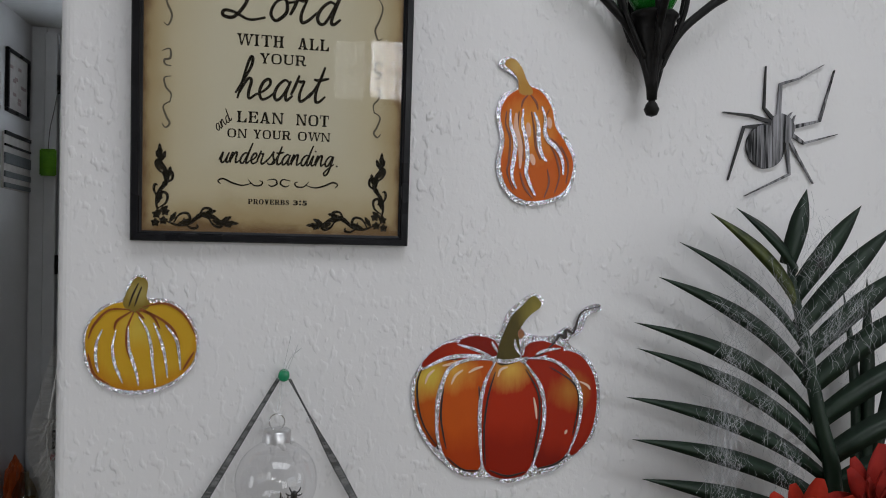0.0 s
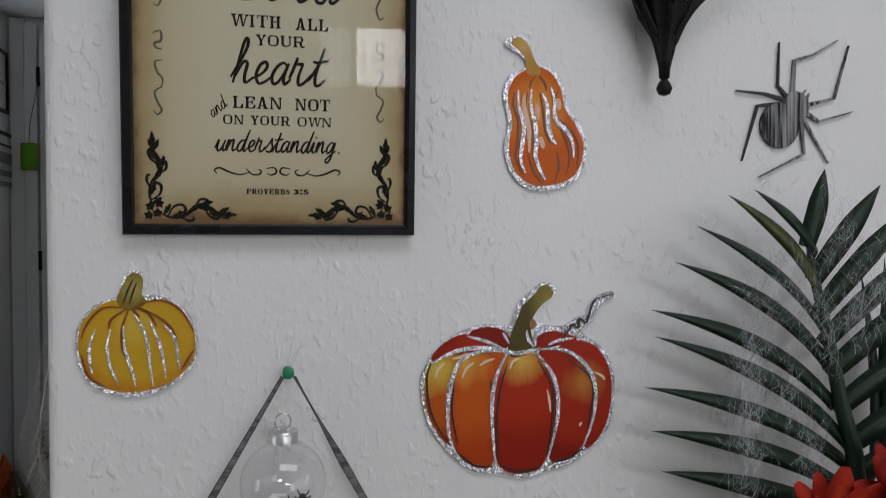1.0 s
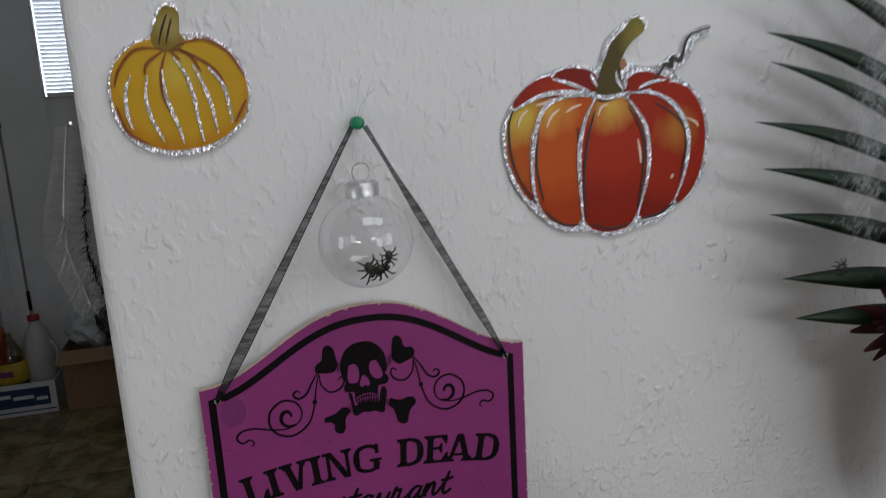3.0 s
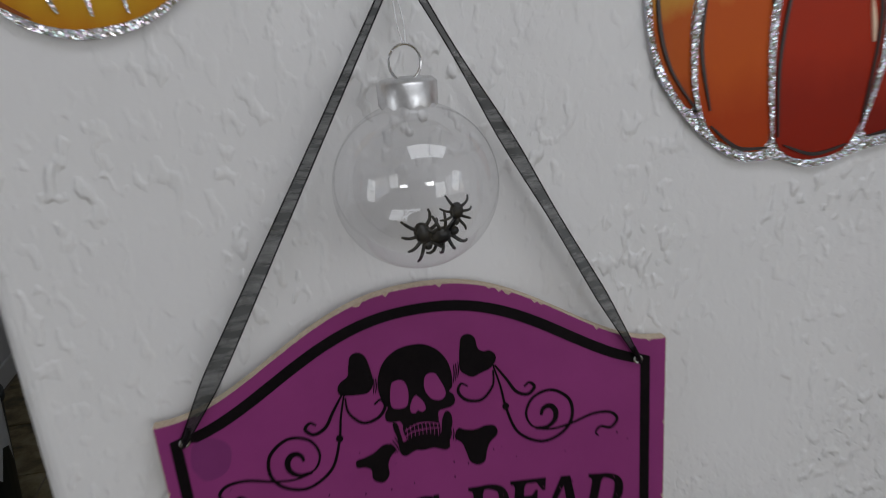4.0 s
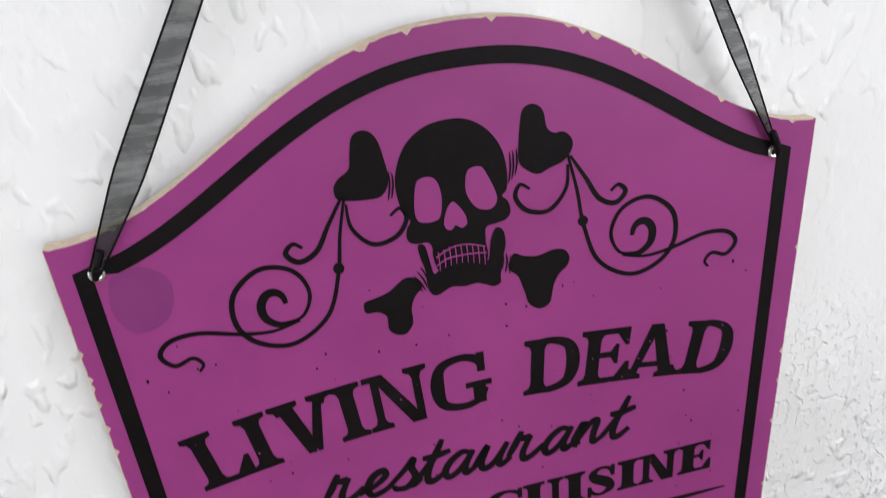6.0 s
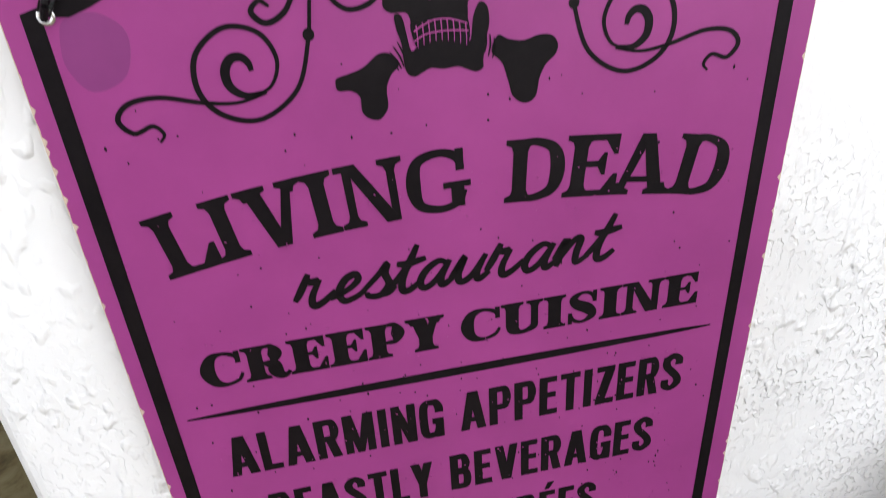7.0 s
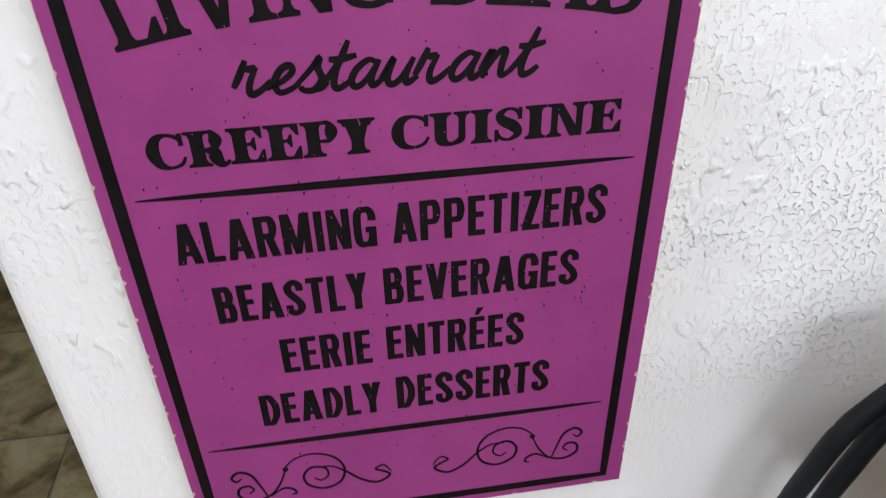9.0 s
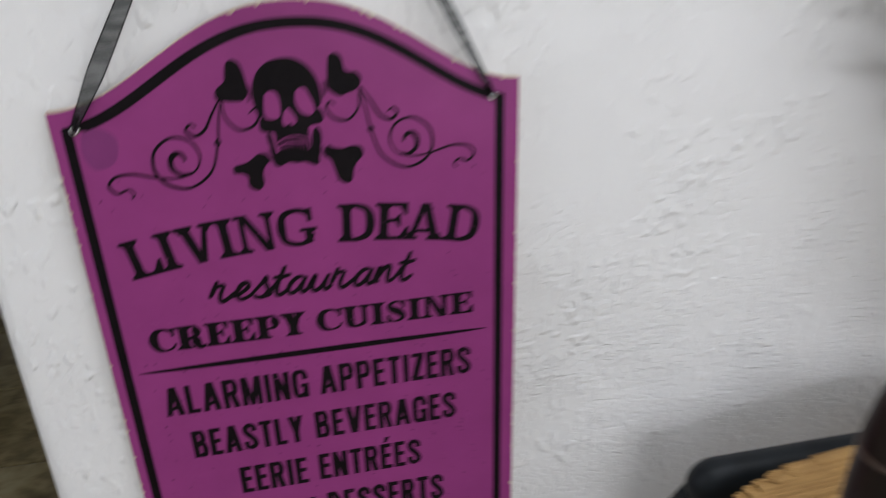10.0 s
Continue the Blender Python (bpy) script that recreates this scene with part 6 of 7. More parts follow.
for x, y in ((-0.062, 0.0), (0.072, 0.0), (-0.008, -0.05), (-0.004, 0.026)):
    pts = [(0, 0, 0.009), (x * 0.14, y * 0.14, 0.045), (x * 0.42, y * 0.42, 0.080), (x * 0.85, y * 0.85, 0.108), (x * 1.25, y, 0.130), (x * 1.5, y, 0.170)]
    part("bar", tube(bmesh.new(), curve_through(pts, 6), 0.0042, 8, lambda s: 0.8 + 0.5 * s), IRON, sconce, "", True)
part("stem", lathe(bmesh.new(), [(0.0, 0.008), (0.0050, 0.010), (0.0065, 0.035), (0.012, 0.055), (0.020, 0.075), (0.022, 0.088), (0.026, 0.092), (0.022, 0.096), (0.0, 0.096)], 20), IRON, sconce, "", True)
for k in range(6):
    a = radians(60 * k + 20)
    c, s = math.cos(a), math.sin(a)
    pts = [(0.010 * c, 0.010 * s, 0.050), (0.024 * c, 0.020 * s, 0.072), (0.036 * c, 0.022 * s, 0.098), (0.040 * c, 0.022 * s, 0.125), (0.034 * c, 0.018 * s, 0.150)]
    part("cage_wire", tube(bmesh.new(), curve_through(pts, 5), 0.0026, 6), IRON, sconce, "", True)
part("glass_cup", lathe(bmesh.new(), [(0.0, 0.098), (0.018, 0.099), (0.025, 0.112), (0.028, 0.135), (0.029, 0.170), (0.026, 0.170), (0.025, 0.137), (0.022, 0.114), (0.0, 0.104)], 28), GREEN_GLASS, sconce, "green glass votive cup", True)
part("wall_plate", boxed((-0.016, 0.020, 0.070), (0.016, 0.028, 0.175), 0.003), IRON, sconce)

# ---- black chair back against the wall, with straw in front ----
CHAIR_PAINT = grained("worn_black_chair_paint", (0.006, 0.008, 0.010), (0.016, 0.020, 0.024), 0.5, 50.0, relief=0.0003, rough_var=0.12)
CHAIR_PAINT.node_tree.nodes["Principled BSDF"].inputs["Specular IOR Level"].default_value = 0.2
chair = thing("dining_chair", Matrix.Translation((-0.0055, 0, 0)), "black painted wooden chair with its back to the wall", "chair")
SEAT_Z = 0.46
bm = bmesh.new()
rail = []
for x, z, start in ((0.786, 0.872, 0), (0.417, 0.871, 90), (0.418, 0.866, 180), (0.785, 0.866, 270)):
    for k in range(7):
        a = radians(start + 15 * k)
        rail.append((x + 0.0215 * math.cos(a), z + 0.0205 * math.sin(a)))
layers = [[bm.verts.new((x, y + (0.89 - z) * 0.10, z + 0.006)) for x, z in grown(rail, by)] for y, by in ((-0.080, -0.0085), (-0.0775, -0.0040), (-0.073, -0.0010), (-0.068, 0.0), (-0.062, -0.0010), (-0.058, -0.0050))]
for p, q in zip(layers, layers[1:]):
    for k in range(len(p)):
        bm.faces.new((p[k], p[k - 1], q[k - 1], q[k]))
caps = [bm.faces.new(layers[0]), bm.faces.new(layers[-1][::-1])]
bmesh.ops.triangulate(bm, faces=caps)
part("crest_rail", bm, CHAIR_PAINT, chair, "", True)
for x, w in ((0.411, 1), (0.4370, 1), (0.789, -1), (0.763, -1)):
    pts = [(x + 0.008 * w, -0.058, 0.880), (x - 0.018 * w, -0.052, 0.838), (x - 0.029 * w, -0.048, 0.796), (x - 0.040 * w, -0.046, 0.735), (x - 0.038 * w, -0.052, 0.65), (x - 0.016 * w, -0.075, 0.55), (x, -0.10, SEAT_Z)]
    part("back_post", tube(bmesh.new(), curve_through(pts, 6), 0.0068, 10), CHAIR_PAINT, chair, "", True)
bm = bmesh.new()
flat(bm, ellipse(0.60, 0.0, 0.225, 0.21, 40), 0.0, 0.032)
bmesh.ops.transform(bm, matrix=Matrix.Translation((0, -0.30, SEAT_Z)) @ pose(0, 0, 0, -90), verts=bm.verts)
part("seat", bm, CHAIR_PAINT, chair)
for x, y in ((0.43, -0.12), (0.77, -0.12), (0.43, -0.45), (0.77, -0.45)):
    part("leg", tube(bmesh.new(), [(x, y, SEAT_Z - 0.03), (x + (0.02 if x > 0.6 else -0.02), y + (0.02 if y > -0.3 else -0.02), 0.0)], 0.017, 10, lambda s: 1.0 - 0.25 * s), CHAIR_PAINT, chair, "", True)

STRAW = grained("dry_straw", (0.26, 0.14, 0.04), (0.54, 0.33, 0.115), 0.75, 60.0, (0.3, 1, 1), relief=0.0005)
rng, bm = random.Random(8), bmesh.new()
for k in range(1100):
    row = int(88 * rng.random() ** 0.75)
    z = SEAT_Z + 0.035 + 0.0048 * row + rng.gauss(0, 0.0005)
    half_x = 0.200 * max(0.02, 1 - max(0.0, (z - 0.72) / 0.20) ** 6) ** 0.333 - min(0.14, 0.9 * max(0.0, 0.82 - z))
    x0, x1 = 0.592 - half_x + rng.uniform(-0.001, 0.003), 0.592 + half_x + rng.uniform(-0.01, 0.01)
    y = -0.097 - 0.007 * rng.uniform(-0.2, 1)
    lift = 0.016
    pts = [(x0, y, z), (x0 + (x1 - x0) * 0.35, y - 0.008, z + lift + rng.gauss(0, 0.0008)), (x0 + (x1 - x0) * 0.7, y - 0.006, z + lift + rng.gauss(0, 0.0008)), (x1, y, z)]
    tube(bm, pts, rng.uniform(0.0009, 0.0022), 5)
straw = thing("straw_bundle", Matrix.Translation((-0.011, 0, 0.001)), "bundle of golden dry straw propped on the chair seat", "straw")
tagged(part("straw_layer", bm, STRAW, straw), kind="stuff")
bm = ball(bmesh.new(), (0.592, -0.095, 0.775), (0.120, 0.009, 0.130), None, 28, 18)
part("straw_core", bm, STRAW, straw, "", True)
BROWN = grained("dark_brown_varnish", (0.007, 0.004, 0.0025), (0.020, 0.011, 0.006), 0.5, 30.0, (1, 1, 0.4), rough_var=0.1)
BROWN.node_tree.nodes["Principled BSDF"].inputs["Specular IOR Level"].default_value = 0.2
post = thing("wooden_post", Matrix.Translation((0.341, -0.270, 0.0)), "slim dark brown wooden post with a rounded tip beside the chair", "post")
part("shaft", lathe(bmesh.new(), [(0.0, 0.018), (0.020, 0.020), (0.0145, 0.06), (0.0155, 0.55), (0.0168, 0.95), (0.0168, 1.066), (0.0156, 1.090), (0.0126, 1.108), (0.0072, 1.119), (0.0, 1.122)], 40), BROWN, post, "", True)
part("base", lathe(bmesh.new(), [(0.0, 0.0), (0.075, 0.0), (0.076, 0.012), (0.066, 0.020), (0.028, 0.026), (0.0, 0.026)], 40), BROWN, post, "", True)
part("rim_line", lathe(bmesh.new(), [(0.0156, 1.083), (0.0166, 1.0836), (0.0164, 1.0854), (0.0152, 1.085)], 40), plain("pale_brown_varnish", (0.07, 0.04, 0.028), 0.4), post, "", True)


# ---- kitchen end: outside door, clutter, pictures ----
DOOR_X, DOOR_Y = -1.141, 3.56
door = thing("door_1", Matrix(), "white outside door with black hinges and a bright blind", "door", "", "structure")
WX0, WX1, WZ0, WZ1 = -0.916, -0.40, 1.502, 2.40
for name, lo, hi in (("stile", (DOOR_X, DOOR_Y, 0.01), (WX0, DOOR_Y + 0.04, 2.61)), ("stile", (WX1, DOOR_Y, 0.01), (-0.215, DOOR_Y + 0.04, 2.61)), ("door_panel", (WX0, DOOR_Y + 0.001, 0.01), (WX1, DOOR_Y + 0.039, WZ0)), ("top_rail", (WX0, DOOR_Y, WZ1), (WX1, DOOR_Y + 0.04, 2.61))):
    part(name, boxed(lo, hi, 0.002), PAINT, door)
for z in (2.381, 1.408, 0.465):
    h = part("hinge", lathe(bmesh.new(), [(0.0, -0.052), (0.0085, -0.050), (0.0085, 0.050), (0.0, 0.052)], 12, Matrix.Translation((DOOR_X - 0.004, DOOR_Y - 0.006, z))), IRON, door, "black hinge", True)
    part("hinge_leaf", boxed((DOOR_X - 0.030, DOOR_Y - 0.0025, z - 0.048), (DOOR_X - 0.012, DOOR_Y - 0.0005, z + 0.048)), IRON, h)
BLIND = plain("white_blind_slat", (0.82, 0.84, 0.88), 0.45)
for k in range(44):
    z = WZ0 + 0.012 + k * 0.0195
    part("blind_slat", box(bmesh.new(), (WX0 + 0.006, -0.0105, -0.0006), (WX1 - 0.006, 0.0105, 0.0006), 0, Matrix.Translation((0, DOOR_Y + 0.016, z)) @ pose(0, 0, 0, -52)), BLIND, door)
part("bottom_rail", boxed((WX0 + 0.006, DOOR_Y + 0.006, WZ0 + 0.0005), (WX1 - 0.006, DOOR_Y + 0.026, WZ0 + 0.0085), 0.002), BLIND, door)
m, nodes, links, b = material("bright_sky_outside")
b.inputs["Base Color"].default_value = (0.8, 0.85, 0.9, 1)
b.inputs["Emission Color"].default_value, b.inputs["Emission Strength"].default_value = (0.86, 0.93, 1.0, 1), 5.0
single("backdrop", boxed((-1.25, 3.80, 0.9), (-0.1, 3.82, 2.7)), m, "bright overcast daylight outside the door", "backdrop", "structure")
# casing: jamb strip, stop and outer trim between the side wall and the door
single("trim", boxed((-1.286, BACK - 0.028, 0.0), (-1.216, BACK - 0.001, 2.69), 0.004), PAINT, "white painted door casing", "trim", "structure")
single("trim", boxed((-1.2125, BACK - 0.050, 0.0), (-1.1535, BACK - 0.001, 2.66), 0.004), PAINT, "white painted door jamb with a dark gap at the hinges", "trim", "structure")

single("trim", boxed((-1.154, BACK + 0.001, 0.0), (-1.119, BACK + 0.03, 2.62)), PAINT, "door stop behind the hinge gap", "trim", "structure")

TINSEL = grained("white_tinsel", (0.42, 0.42, 0.41), (0.62, 0.62, 0.61), 0.3, 200.0, metal=0.2)
def tinsel(bm, path, count, reach, seed):
    rng = random.Random(seed)
    for k in range(count):
        s = rng.random() * (len(path) - 1.001)
        i = int(s)
        c = Vector(path[i]).lerp(Vector(path[i + 1]), s - i)
        d = Vector((rng.gauss(0, 1), rng.gauss(0, 1), rng.gauss(0, 1) - 0.5)).normalized()
        side = d.cross(Vector((0.3, 0.5, 0.8))).normalized() * 0.0007
        tip = c + d * reach * rng.uniform(0.5, 1.1)
        bm.faces.new([bm.verts.new(p) for p in (c - side, c + side, tip)])
    return bm
garland = thing("tinsel_garland", Matrix(), "white tinsel garland draped round the door window", "garland")
path = [(WX0 - 0.004, DOOR_Y - 0.012, z / 100) for z in range(242, 148, -4)] + [(WX0 + 0.02 + 0.04 * k, DOOR_Y - 0.012, 1.497) for k in range(13)]
part("cord", tube(bmesh.new(), path, 0.0025, 6), TINSEL, garland)
tagged(part("tinsel_fringe", tinsel(bmesh.new(), path, 1400, 0.024, 4), TINSEL, garland), kind="stuff")

GAUZE = sheer("grey_gauze", (0.45, 0.43, 0.40), 0.20)
hanging = thing("tinsel_hanging", Matrix.Translation((-0.012, 0, 0)), "grey gauze and white tinsel with black tips behind the wall", "wall decoration")
path = [(-0.098, 0.170, 1.385), (-0.108, 0.180, 1.340), (-0.116, 0.188, 1.300), (-0.118, 0.190, 1.265), (-0.112, 0.190, 1.235), (-0.104, 0.186, 1.205)]
part("cord", tube(bmesh.new(), curve_through(path, 4), 0.0015, 6), TINSEL, hanging)
bm, rows = bmesh.new(), []
for k in range(15):
    s = k / 14
    c = Vector(path[min(4, int(s * 5))]).lerp(Vector(path[min(5, int(s * 5) + 1)]), s * 5 - min(4, int(s * 5)))
    w = 0.010 + 0.010 * math.sin(math.pi * s * 0.8)
    rows.append([bm.verts.new(c + Vector((w * (j / 6 * 2 - 1), 0.006 * math.sin(j * 2.1 + k * 0.6), 0))) for j in range(7)])
for r, q in zip(rows, rows[1:]):
    for j in range(6):
        bm.faces.new((r[j], r[j + 1], q[j + 1], q[j]))
part("gauze", bm, GAUZE, hanging, "", True)
bm = tinsel(bmesh.new(), [p for p in path[2:]], 260, 0.034, 7)
tagged(part("tinsel_fringe", bm, TINSEL, hanging), kind="stuff")
bm = tinsel(bmesh.new(), [(p[0] + 0.024, p[1] - 0.03, p[2]) for p in path[1:]], 300, 0.012, 9)
tagged(part("black_strands", bm, INK, hanging), kind="stuff")
part("hook", tube(bmesh.new(), [(-0.085, 0.128, 1.388), (-0.09, 0.150, 1.386), (-0.098, 0.170, 1.385)], 0.0012, 6), SILVER, hanging)

LIME = grained("lime_green_fabric", (0.10, 0.30, 0.012), (0.16, 0.42, 0.025), 0.8, 120.0, relief=0.0006)
tag = thing("green_tag", Matrix(), "lime green fabric pouch hung by a cord from the hinge", "pouch")
bm = boxed((-1.218, DOOR_Y - 0.066, 1.881), (-1.136, DOOR_Y - 0.052, 2.024), 0.0055)
for v in bm.verts:
    v.co.x += 0.006 * math.sin((v.co.z - 1.88) * 22)
part("pouch", bm, LIME, tag, "", True)
part("cord", tube(bmesh.new(), curve_through([(-1.176, DOOR_Y - 0.060, 2.022), (-1.170, DOOR_Y - 0.056, 2.13), (-1.158, DOOR_Y - 0.035, 2.23), (DOOR_X - 0.004, DOOR_Y - 0.016, 2.345)], 5), 0.0022, 6), grained("grey_cord", (0.1, 0.1, 0.1), (0.2, 0.2, 0.2), 0.8, 200.0), tag)

# pictures on the side wall
PAPER = grained("faded_print_paper", (0.55, 0.52, 0.50), (0.70, 0.68, 0.66), 0.6, 25.0)
BLUSH = grained("faded_pink_drawing", (0.30, 0.22, 0.22), (0.50, 0.40, 0.38), 0.7, 50.0)
pic = thing("small_picture", Matrix(), "small black framed drawing on the side wall", "picture")
y0, y1, z0, z1 = 3.25, 3.545, 2.175, 2.495
part("print", boxed((SIDE + 0.002, y0 + 0.01, z0 + 0.01), (SIDE + 0.008, y1 - 0.01, z1 - 0.01)), PAPER, pic)
for a, b_, c0, c1 in ((y0, y1, z0, z0 + 0.018), (y0, y1, z1 - 0.018, z1), (y0, y0 + 0.018, z0 + 0.018, z1 - 0.018), (y1 - 0.018, y1, z0 + 0.018, z1 - 0.018)):
    part("frame_bar", boxed((SIDE, a, c0), (SIDE + 0.018, b_, c1), 0.002), BLACK, pic)
rng = random.Random(3)
for k in range(9):
    yc, zc = rng.uniform(y0 + 0.06, y1 - 0.06), rng.uniform(z0 + 0.05, z1 - 0.05)
    part("drawn_mark", boxed((SIDE + 0.0075, yc - 0.02, zc - 0.008), (SIDE + 0.009, yc + 0.02, zc + 0.008), 0.0005), BLUSH, pic)
rack = thing("striped_plaque", Matrix(), "grey and white striped plaque with a dark top edge", "plaque")
y0, y1, z0, z1 = 3.22, 3.565, 1.790, 2.070
part("board", boxed((SIDE, y0, z0), (SIDE + 0.012, y1, z1), 0.002), PAPER, rack)
GREYBAND = grained("grey_stripe_paint", (0.13, 0.15, 0.16), (0.20, 0.22, 0.23), 0.6, 40.0)
for c0, c1, mat in ((2.056, 2.075, BLACK), (2.000, 2.011, BLACK), (1.914, 1.968, GREYBAND), (1.847, 1.876, GREYBAND), (1.795, 1.819, GREYBAND)):
    part("stripe", boxed((SIDE + 0.0122, y0, c0), (SIDE + 0.020, y1, c1), 0.001), mat, rack)

# boxes, bottles and bags on the floor by the door
CARD = grained("brown_cardboard", (0.24, 0.15, 0.08), (0.34, 0.22, 0.12), 0.85, 40.0, (1, 1, 0.3), relief=0.0004)
WHITE_CARD = grained("printed_white_card", (0.55, 0.57, 0.60), (0.68, 0.70, 0.73), 0.5, 30.0)
NAVY = grained("navy_print", (0.015, 0.030, 0.075), (0.03, 0.06, 0.13), 0.5, 60.0)
crate = thing("printed_carton", Matrix(), "open white carton with a dark blue printed panel", "carton")
cx0, cx1, cy0, cy1, ch = -1.285, -0.972, 3.12, 3.42, 0.160
for lo, hi in (((cx0, cy0, 0.0), (cx1, cy0 + 0.006, ch)), ((cx0, cy1 - 0.006, 0.0), (cx1, cy1, ch)), ((cx0, cy0 + 0.006, 0.0), (cx0 + 0.006, cy1 - 0.006, ch)), ((cx1 - 0.006, cy0 + 0.006, 0.0), (cx1, cy1 - 0.006, ch)), ((cx0 + 0.006, cy0 + 0.006, 0.0), (cx1 - 0.006, cy1 - 0.006, 0.006))):
    part("carton_wall", boxed(lo, hi, 0.001), WHITE_CARD, crate)
part("printed_panel", boxed((-1.245, cy0 - 0.002, 0.045), (-1.000, cy0 + 0.001, 0.135), 0.0005), NAVY, crate, "dark blue printed panel")
for k, (a, b_) in enumerate(((-1.23, -1.17), (-1.16, -1.07), (-1.06, -1.01))):
    part("printed_bar", boxed((a, cy0 - 0.0035, 0.095 - 0.012 * k), (b_, cy0 - 0.001, 0.112 - 0.012 * k)), WHITE_CARD, crate)
part("blue_line", boxed((cx0 + 0.01, cy0 - 0.0015, 0.018), (cx1 - 0.008, cy0 + 0.001, 0.024)), NAVY, crate)
OIL = clear("clear_bottle_plastic", (0.72, 0.66, 0.52), 0.06, 0.6, 0.05)
LABEL = grained("yellow_label", (0.40, 0.26, 0.02), (0.55, 0.40, 0.04), 0.4, 90.0)
bottle = thing("oil_bottle", Matrix.Translation((-1.170, 3.210, 0.007)), "clear plastic bottle with a yellow label standing in the carton", "bottle")
part("body", lathe(bmesh.new(), [(0.0, 0.0), (0.062, 0.002), (0.068, 0.015), (0.068, 0.20), (0.064, 0.25), (0.050, 0.30), (0.030, 0.345), (0.020, 0.36), (0.020, 0.385), (0.0, 0.385)], 32), OIL, bottle, "", True)
part("oil", lathe(bmesh.new(), [(0.0, 0.003), (0.060, 0.005), (0.065, 0.018), (0.065, 0.20), (0.0, 0.20)], 28), grained("amber_oil", (0.16, 0.10, 0.015), (0.24, 0.15, 0.03), 0.2, 10.0), bottle, "", True)
part("label", lathe(bmesh.new(), [(0.0685, 0.150), (0.0700, 0.152), (0.0700, 0.248), (0.0662, 0.250)], 32), LABEL, bottle, "yellow label with a purple patch", True)
part("label_patch", box(bmesh.new(), (-0.036, -0.0725, 0.185), (0.022, -0.0600, 0.215), 0.003), grained("purple_label_ink", (0.10, 0.03, 0.10), (0.20, 0.06, 0.16), 0.4, 60.0), bottle)
MILK = grained("translucent_white_plastic", (0.42, 0.43, 0.42), (0.55, 0.56, 0.54), 0.35, 20.0)
jug2 = thing("plastic_jug", Matrix.Translation((-1.062, 3.280, 0.007)), "translucent white plastic jug with a red cap", "jug")
part("body", lathe(bmesh.new(), [(0.0, 0.0), (0.068, 0.002), (0.076, 0.02), (0.076, 0.24), (0.070, 0.30), (0.050, 0.36), (0.026, 0.40), (0.022, 0.42), (0.0, 0.42)], 28), MILK, jug2, "", True)
part("cap", lathe(bmesh.new(), [(0.0, 0.420), (0.026, 0.420), (0.027, 0.424), (0.027, 0.444), (0.024, 0.448), (0.0, 0.448)], 24), plain("red_plastic", (0.36, 0.012, 0.03), 0.35), jug2, "red screw cap", True)
part("handle", tube(bmesh.new(), curve_through([(0.060, -0.02, 0.31), (0.088, -0.03, 0.28), (0.088, -0.03, 0.21), (0.072, -0.02, 0.18)], 5), 0.010, 8), MILK, jug2, "", True)


def crumpled(name, center, radii, mat, label, category, seed):
    bm = bmesh.new()
    bmesh.ops.create_icosphere(bm, subdivisions=4, radius=1.0)
    for v in bm.verts:
        d = v.co.normalized()
        f = 1 + 0.34 * noise.noise(d * 2.2 + Vector((seed, 0, 0))) + 0.16 * abs(noise.noise(d * 5.5 + Vector((0, seed, 0))))
        v.co = Vector((center[k] + d[k] * f * radii[k] for k in range(3)))
        v.co.z = max(v.co.z, center[2] - radii[2])
    return single(name, bm, mat, label, category)


crumpled("snack_bag", (-1.250, 3.300, 0.265), (0.040, 0.075, 0.150), grained("orange_foil_bag", (0.42, 0.06, 0.008), (0.60, 0.11, 0.015), 0.3, 25.0), "crumpled orange foil bag standing in the carton", "bag", 2.0)
carton = thing("cardboard_box", Matrix(), "brown cardboard box with one flap hanging open", "box")
bx0, bx1, by0, by1, bh = -0.925, -0.61, 3.10, 3.41, 0.30
for lo, hi in (((bx0, by0, 0.0), (bx1, by0 + 0.006, bh)), ((bx0, by1 - 0.006, 0.0), (bx1, by1, bh)), ((bx0, by0 + 0.006, 0.0), (bx0 + 0.006, by1 - 0.006, bh)), ((bx1 - 0.006, by0 + 0.006, 0.0), (bx1, by1 - 0.006, bh)), ((bx0 + 0.006, by0 + 0.006, 0.0), (bx1 - 0.006, by1 - 0.006, 0.006))):
    part("box_wall", boxed(lo, hi, 0.001), CARD, carton)
part("flap", box(bmesh.new(), (0.0, -0.10, -0.0025), (0.30, 0.0, 0.0025), 0, Matrix.Translation((bx0 + 0.004, by0 - 0.002, bh)) @ pose(0, 0, 0, 24)), CARD, carton, "open flap")
crumpled("grocery_bag", (-0.79, 3.255, 0.375), (0.12, 0.12, 0.105), grained("thin_white_plastic", (0.40, 0.43, 0.46), (0.62, 0.65, 0.68), 0.3, 14.0), "crumpled white plastic grocery bag on the cardboard box", "bag", 5.0)
crumpled("dark_bag", (-0.69, 3.18, 0.40), (0.07, 0.06, 0.08), grained("dark_plastic_bag", (0.02, 0.02, 0.025), (0.05, 0.05, 0.06), 0.35, 20.0), "small dark plastic bag on the cardboard box", "bag", 8.0)

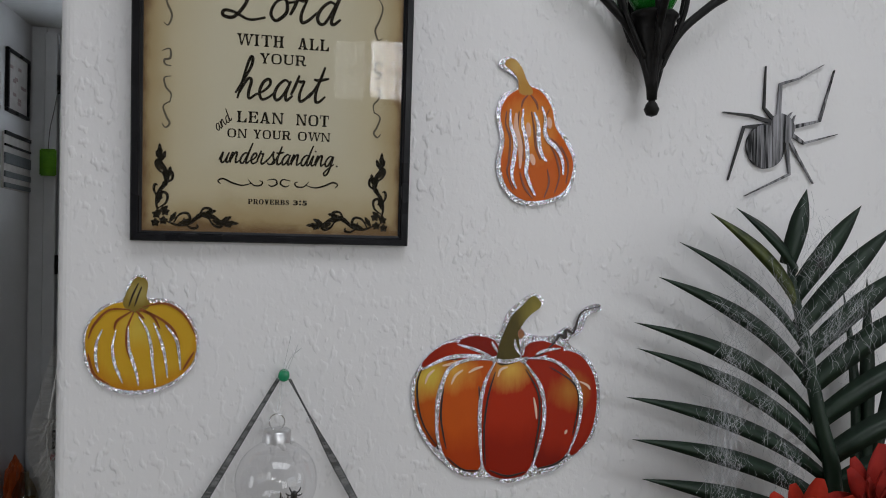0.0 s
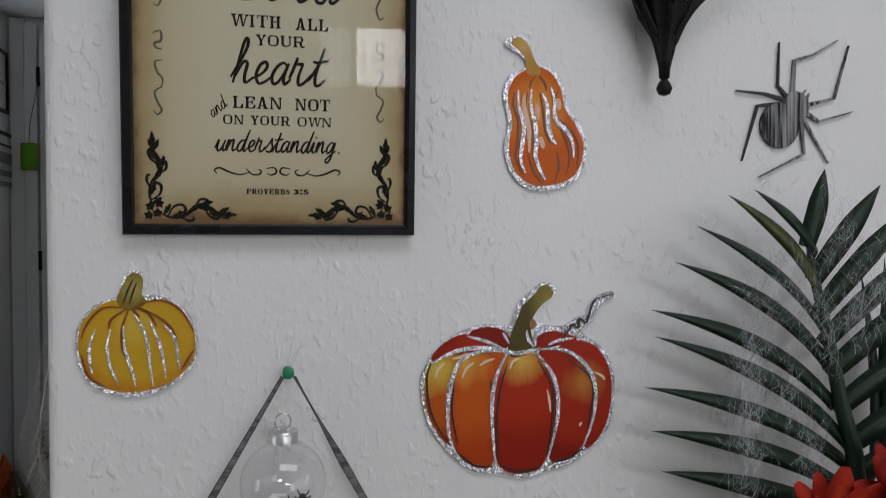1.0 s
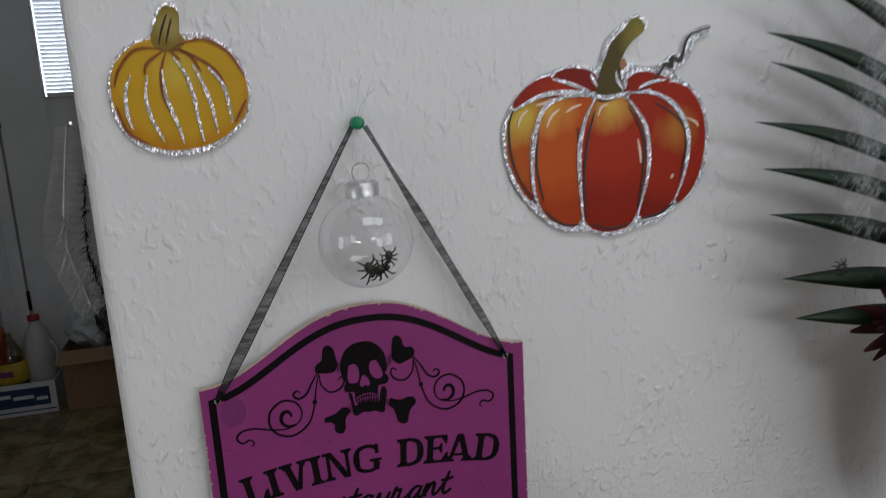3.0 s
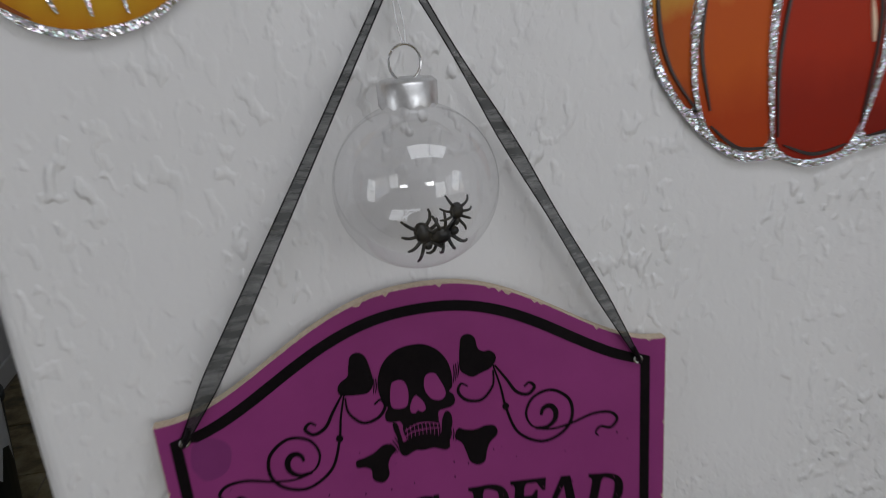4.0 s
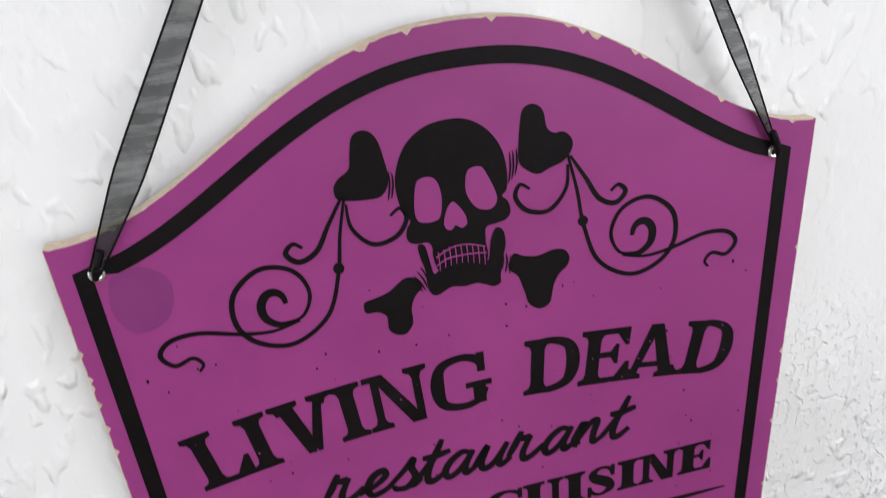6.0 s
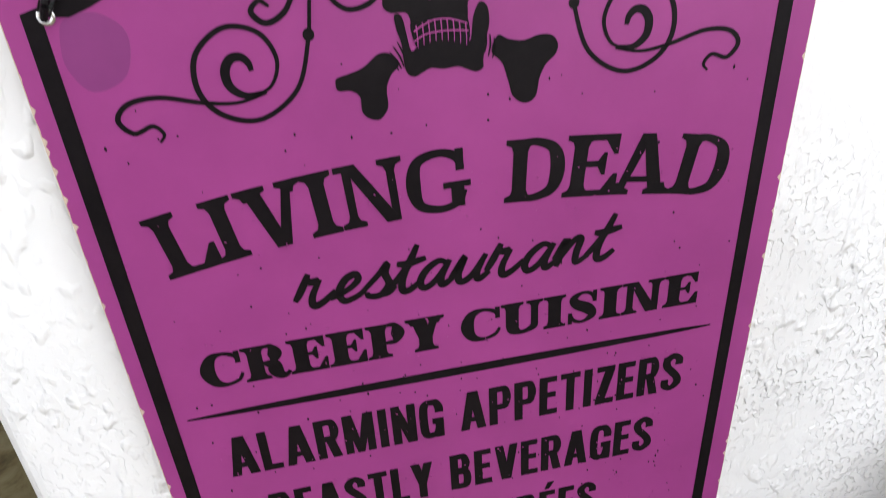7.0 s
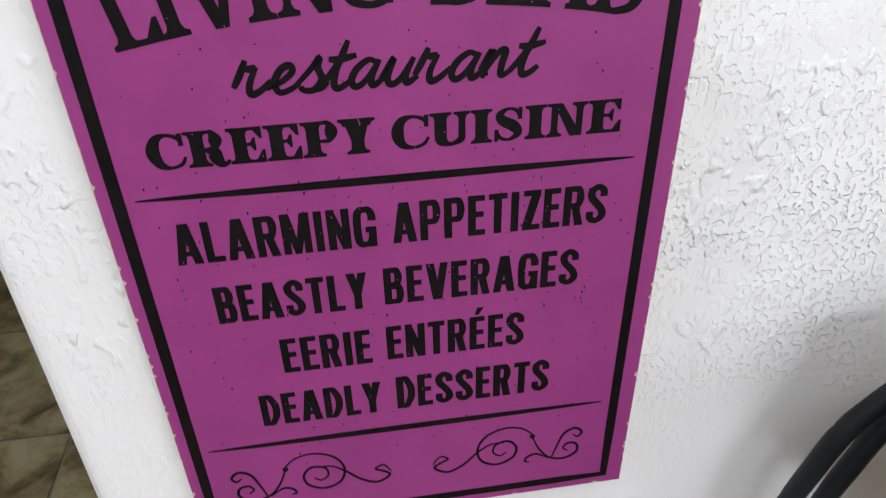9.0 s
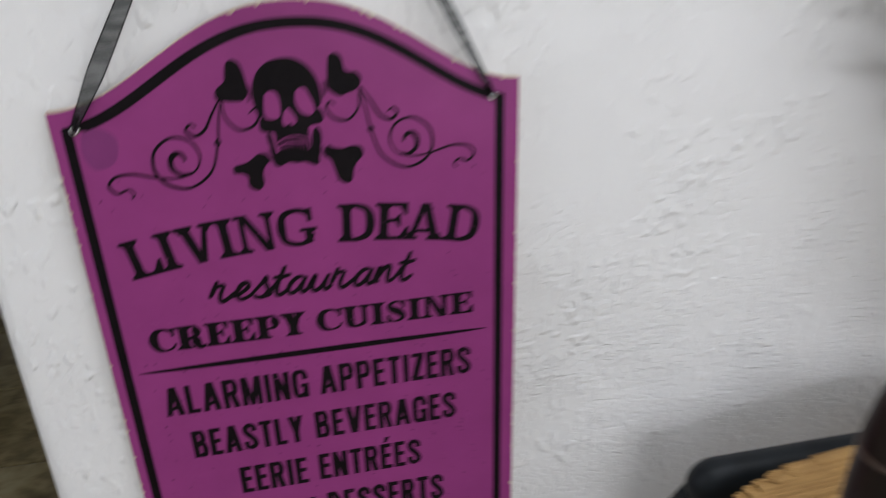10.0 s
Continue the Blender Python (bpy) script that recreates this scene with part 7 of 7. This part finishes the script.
BIN = grained("black_bin_plastic", (0.006, 0.010, 0.011), (0.016, 0.022, 0.024), 0.45, 40.0)
bin_ = thing("waste_bin", Matrix.Translation((-1.020, 1.705, 0.0)), "black plastic waste bin with a white liner hanging over the rim", "bin")
part("body", lathe(bmesh.new(), [(0.0, 0.0), (0.120, 0.001), (0.128, 0.01), (0.158, 0.40), (0.166, 0.405), (0.166, 0.42), (0.154, 0.42), (0.124, 0.02), (0.0, 0.015)], 36), BIN, bin_, "", True)
bm, rows = bmesh.new(), []
for k in range(11):
    a = radians(-70 + 7 * k)
    rows.append([bm.verts.new(((0.170 + 0.004 * math.sin(k * 2.3) - 0.030 * j / 4 * 0.4) * math.cos(a), (0.170 + 0.004 * math.sin(k * 2.3 + j) - 0.012 * j / 4) * math.sin(a), 0.424 - j * (0.045 + 0.012 * math.sin(k * 1.3)))) for j in range(5)])
for r, q in zip(rows, rows[1:]):
    for j in range(4):
        bm.faces.new((r[j], r[j + 1], q[j + 1], q[j]))
part("liner", bm, grained("white_bin_liner", (0.50, 0.53, 0.56), (0.68, 0.70, 0.72), 0.4, 30.0), bin_, "white liner over the rim", True)

# ---- floor tiles, laid piece by piece ----
m, nodes, links, b = material("marbled_ceramic")
geo, info, addv = nodes.new("ShaderNodeTexCoord"), nodes.new("ShaderNodeObjectInfo"), nodes.new("ShaderNodeVectorMath")
addv.operation = "MULTIPLY_ADD"
addv.inputs[1].default_value = (0, 0, 0)
comb = nodes.new("ShaderNodeCombineXYZ")
wide = nodes.new("ShaderNodeMath")
wide.operation, wide.inputs[1].default_value = "MULTIPLY", 40.0
links.new(info.outputs["Random"], wide.inputs[0])
links.new(wide.outputs[0], comb.inputs[0])
links.new(wide.outputs[0], comb.inputs[1])
plus = nodes.new("ShaderNodeVectorMath")
plus.operation = "ADD"
links.new(geo.outputs["Object"], plus.inputs[0])
links.new(comb.outputs[0], plus.inputs[1])
nodes.remove(addv)
n1, n2 = nodes.new("ShaderNodeTexNoise"), nodes.new("ShaderNodeTexNoise")
for n_, s_, d_ in ((n1, 8.0, 7.0), (n2, 26.0, 6.0)):
    n_.inputs["Scale"].default_value, n_.inputs["Detail"].default_value, n_.inputs["Roughness"].default_value, n_.inputs["Distortion"].default_value = s_, d_, 0.62, 0.8
    links.new(plus.outputs[0], n_.inputs["Vector"])
mixn = nodes.new("ShaderNodeMath")
mixn.operation, mixn.inputs[1].default_value = "MULTIPLY_ADD", 0.3
links.new(n2.outputs[0], mixn.inputs[0])
links.new(n1.outputs[0], mixn.inputs[2])
c = ramp(nodes, links, mixn.outputs[0], [(0.48, (0.070, 0.048, 0.016)), (0.58, (0.15, 0.110, 0.045)), (0.68, (0.25, 0.20, 0.095)), (0.80, (0.33, 0.28, 0.16))])
links.new(c.outputs[0], b.inputs["Base Color"])
b.inputs["Roughness"].default_value = 0.38
TILE_MAT = m
PITCH, JOINT = 0.374, 0.006
bm = boxed((-PITCH / 2 + JOINT / 2, -PITCH / 2 + JOINT / 2, -0.006), (PITCH / 2 - JOINT / 2, PITCH / 2 - JOINT / 2, 0.0), 0.0012)
tile_me = bpy.data.meshes.new("tile")
bm.to_mesh(tile_me)
bm.free()
tile_me.materials.append(TILE_MAT)
for i in range(-2, 10):
    for j in range(-14, 8):
        x, y = -0.905 + PITCH * (i + 0.5), 0.867 + PITCH * (j + 0.5)
        if SIDE - 0.1 < x < 2.55 and -3.95 < y < 3.7 and not (x > 0.1 and -0.05 < y < 0.18):
            place(new("tile", tile_me), floor_ob, Matrix.Translation((x, y, 0.0)))
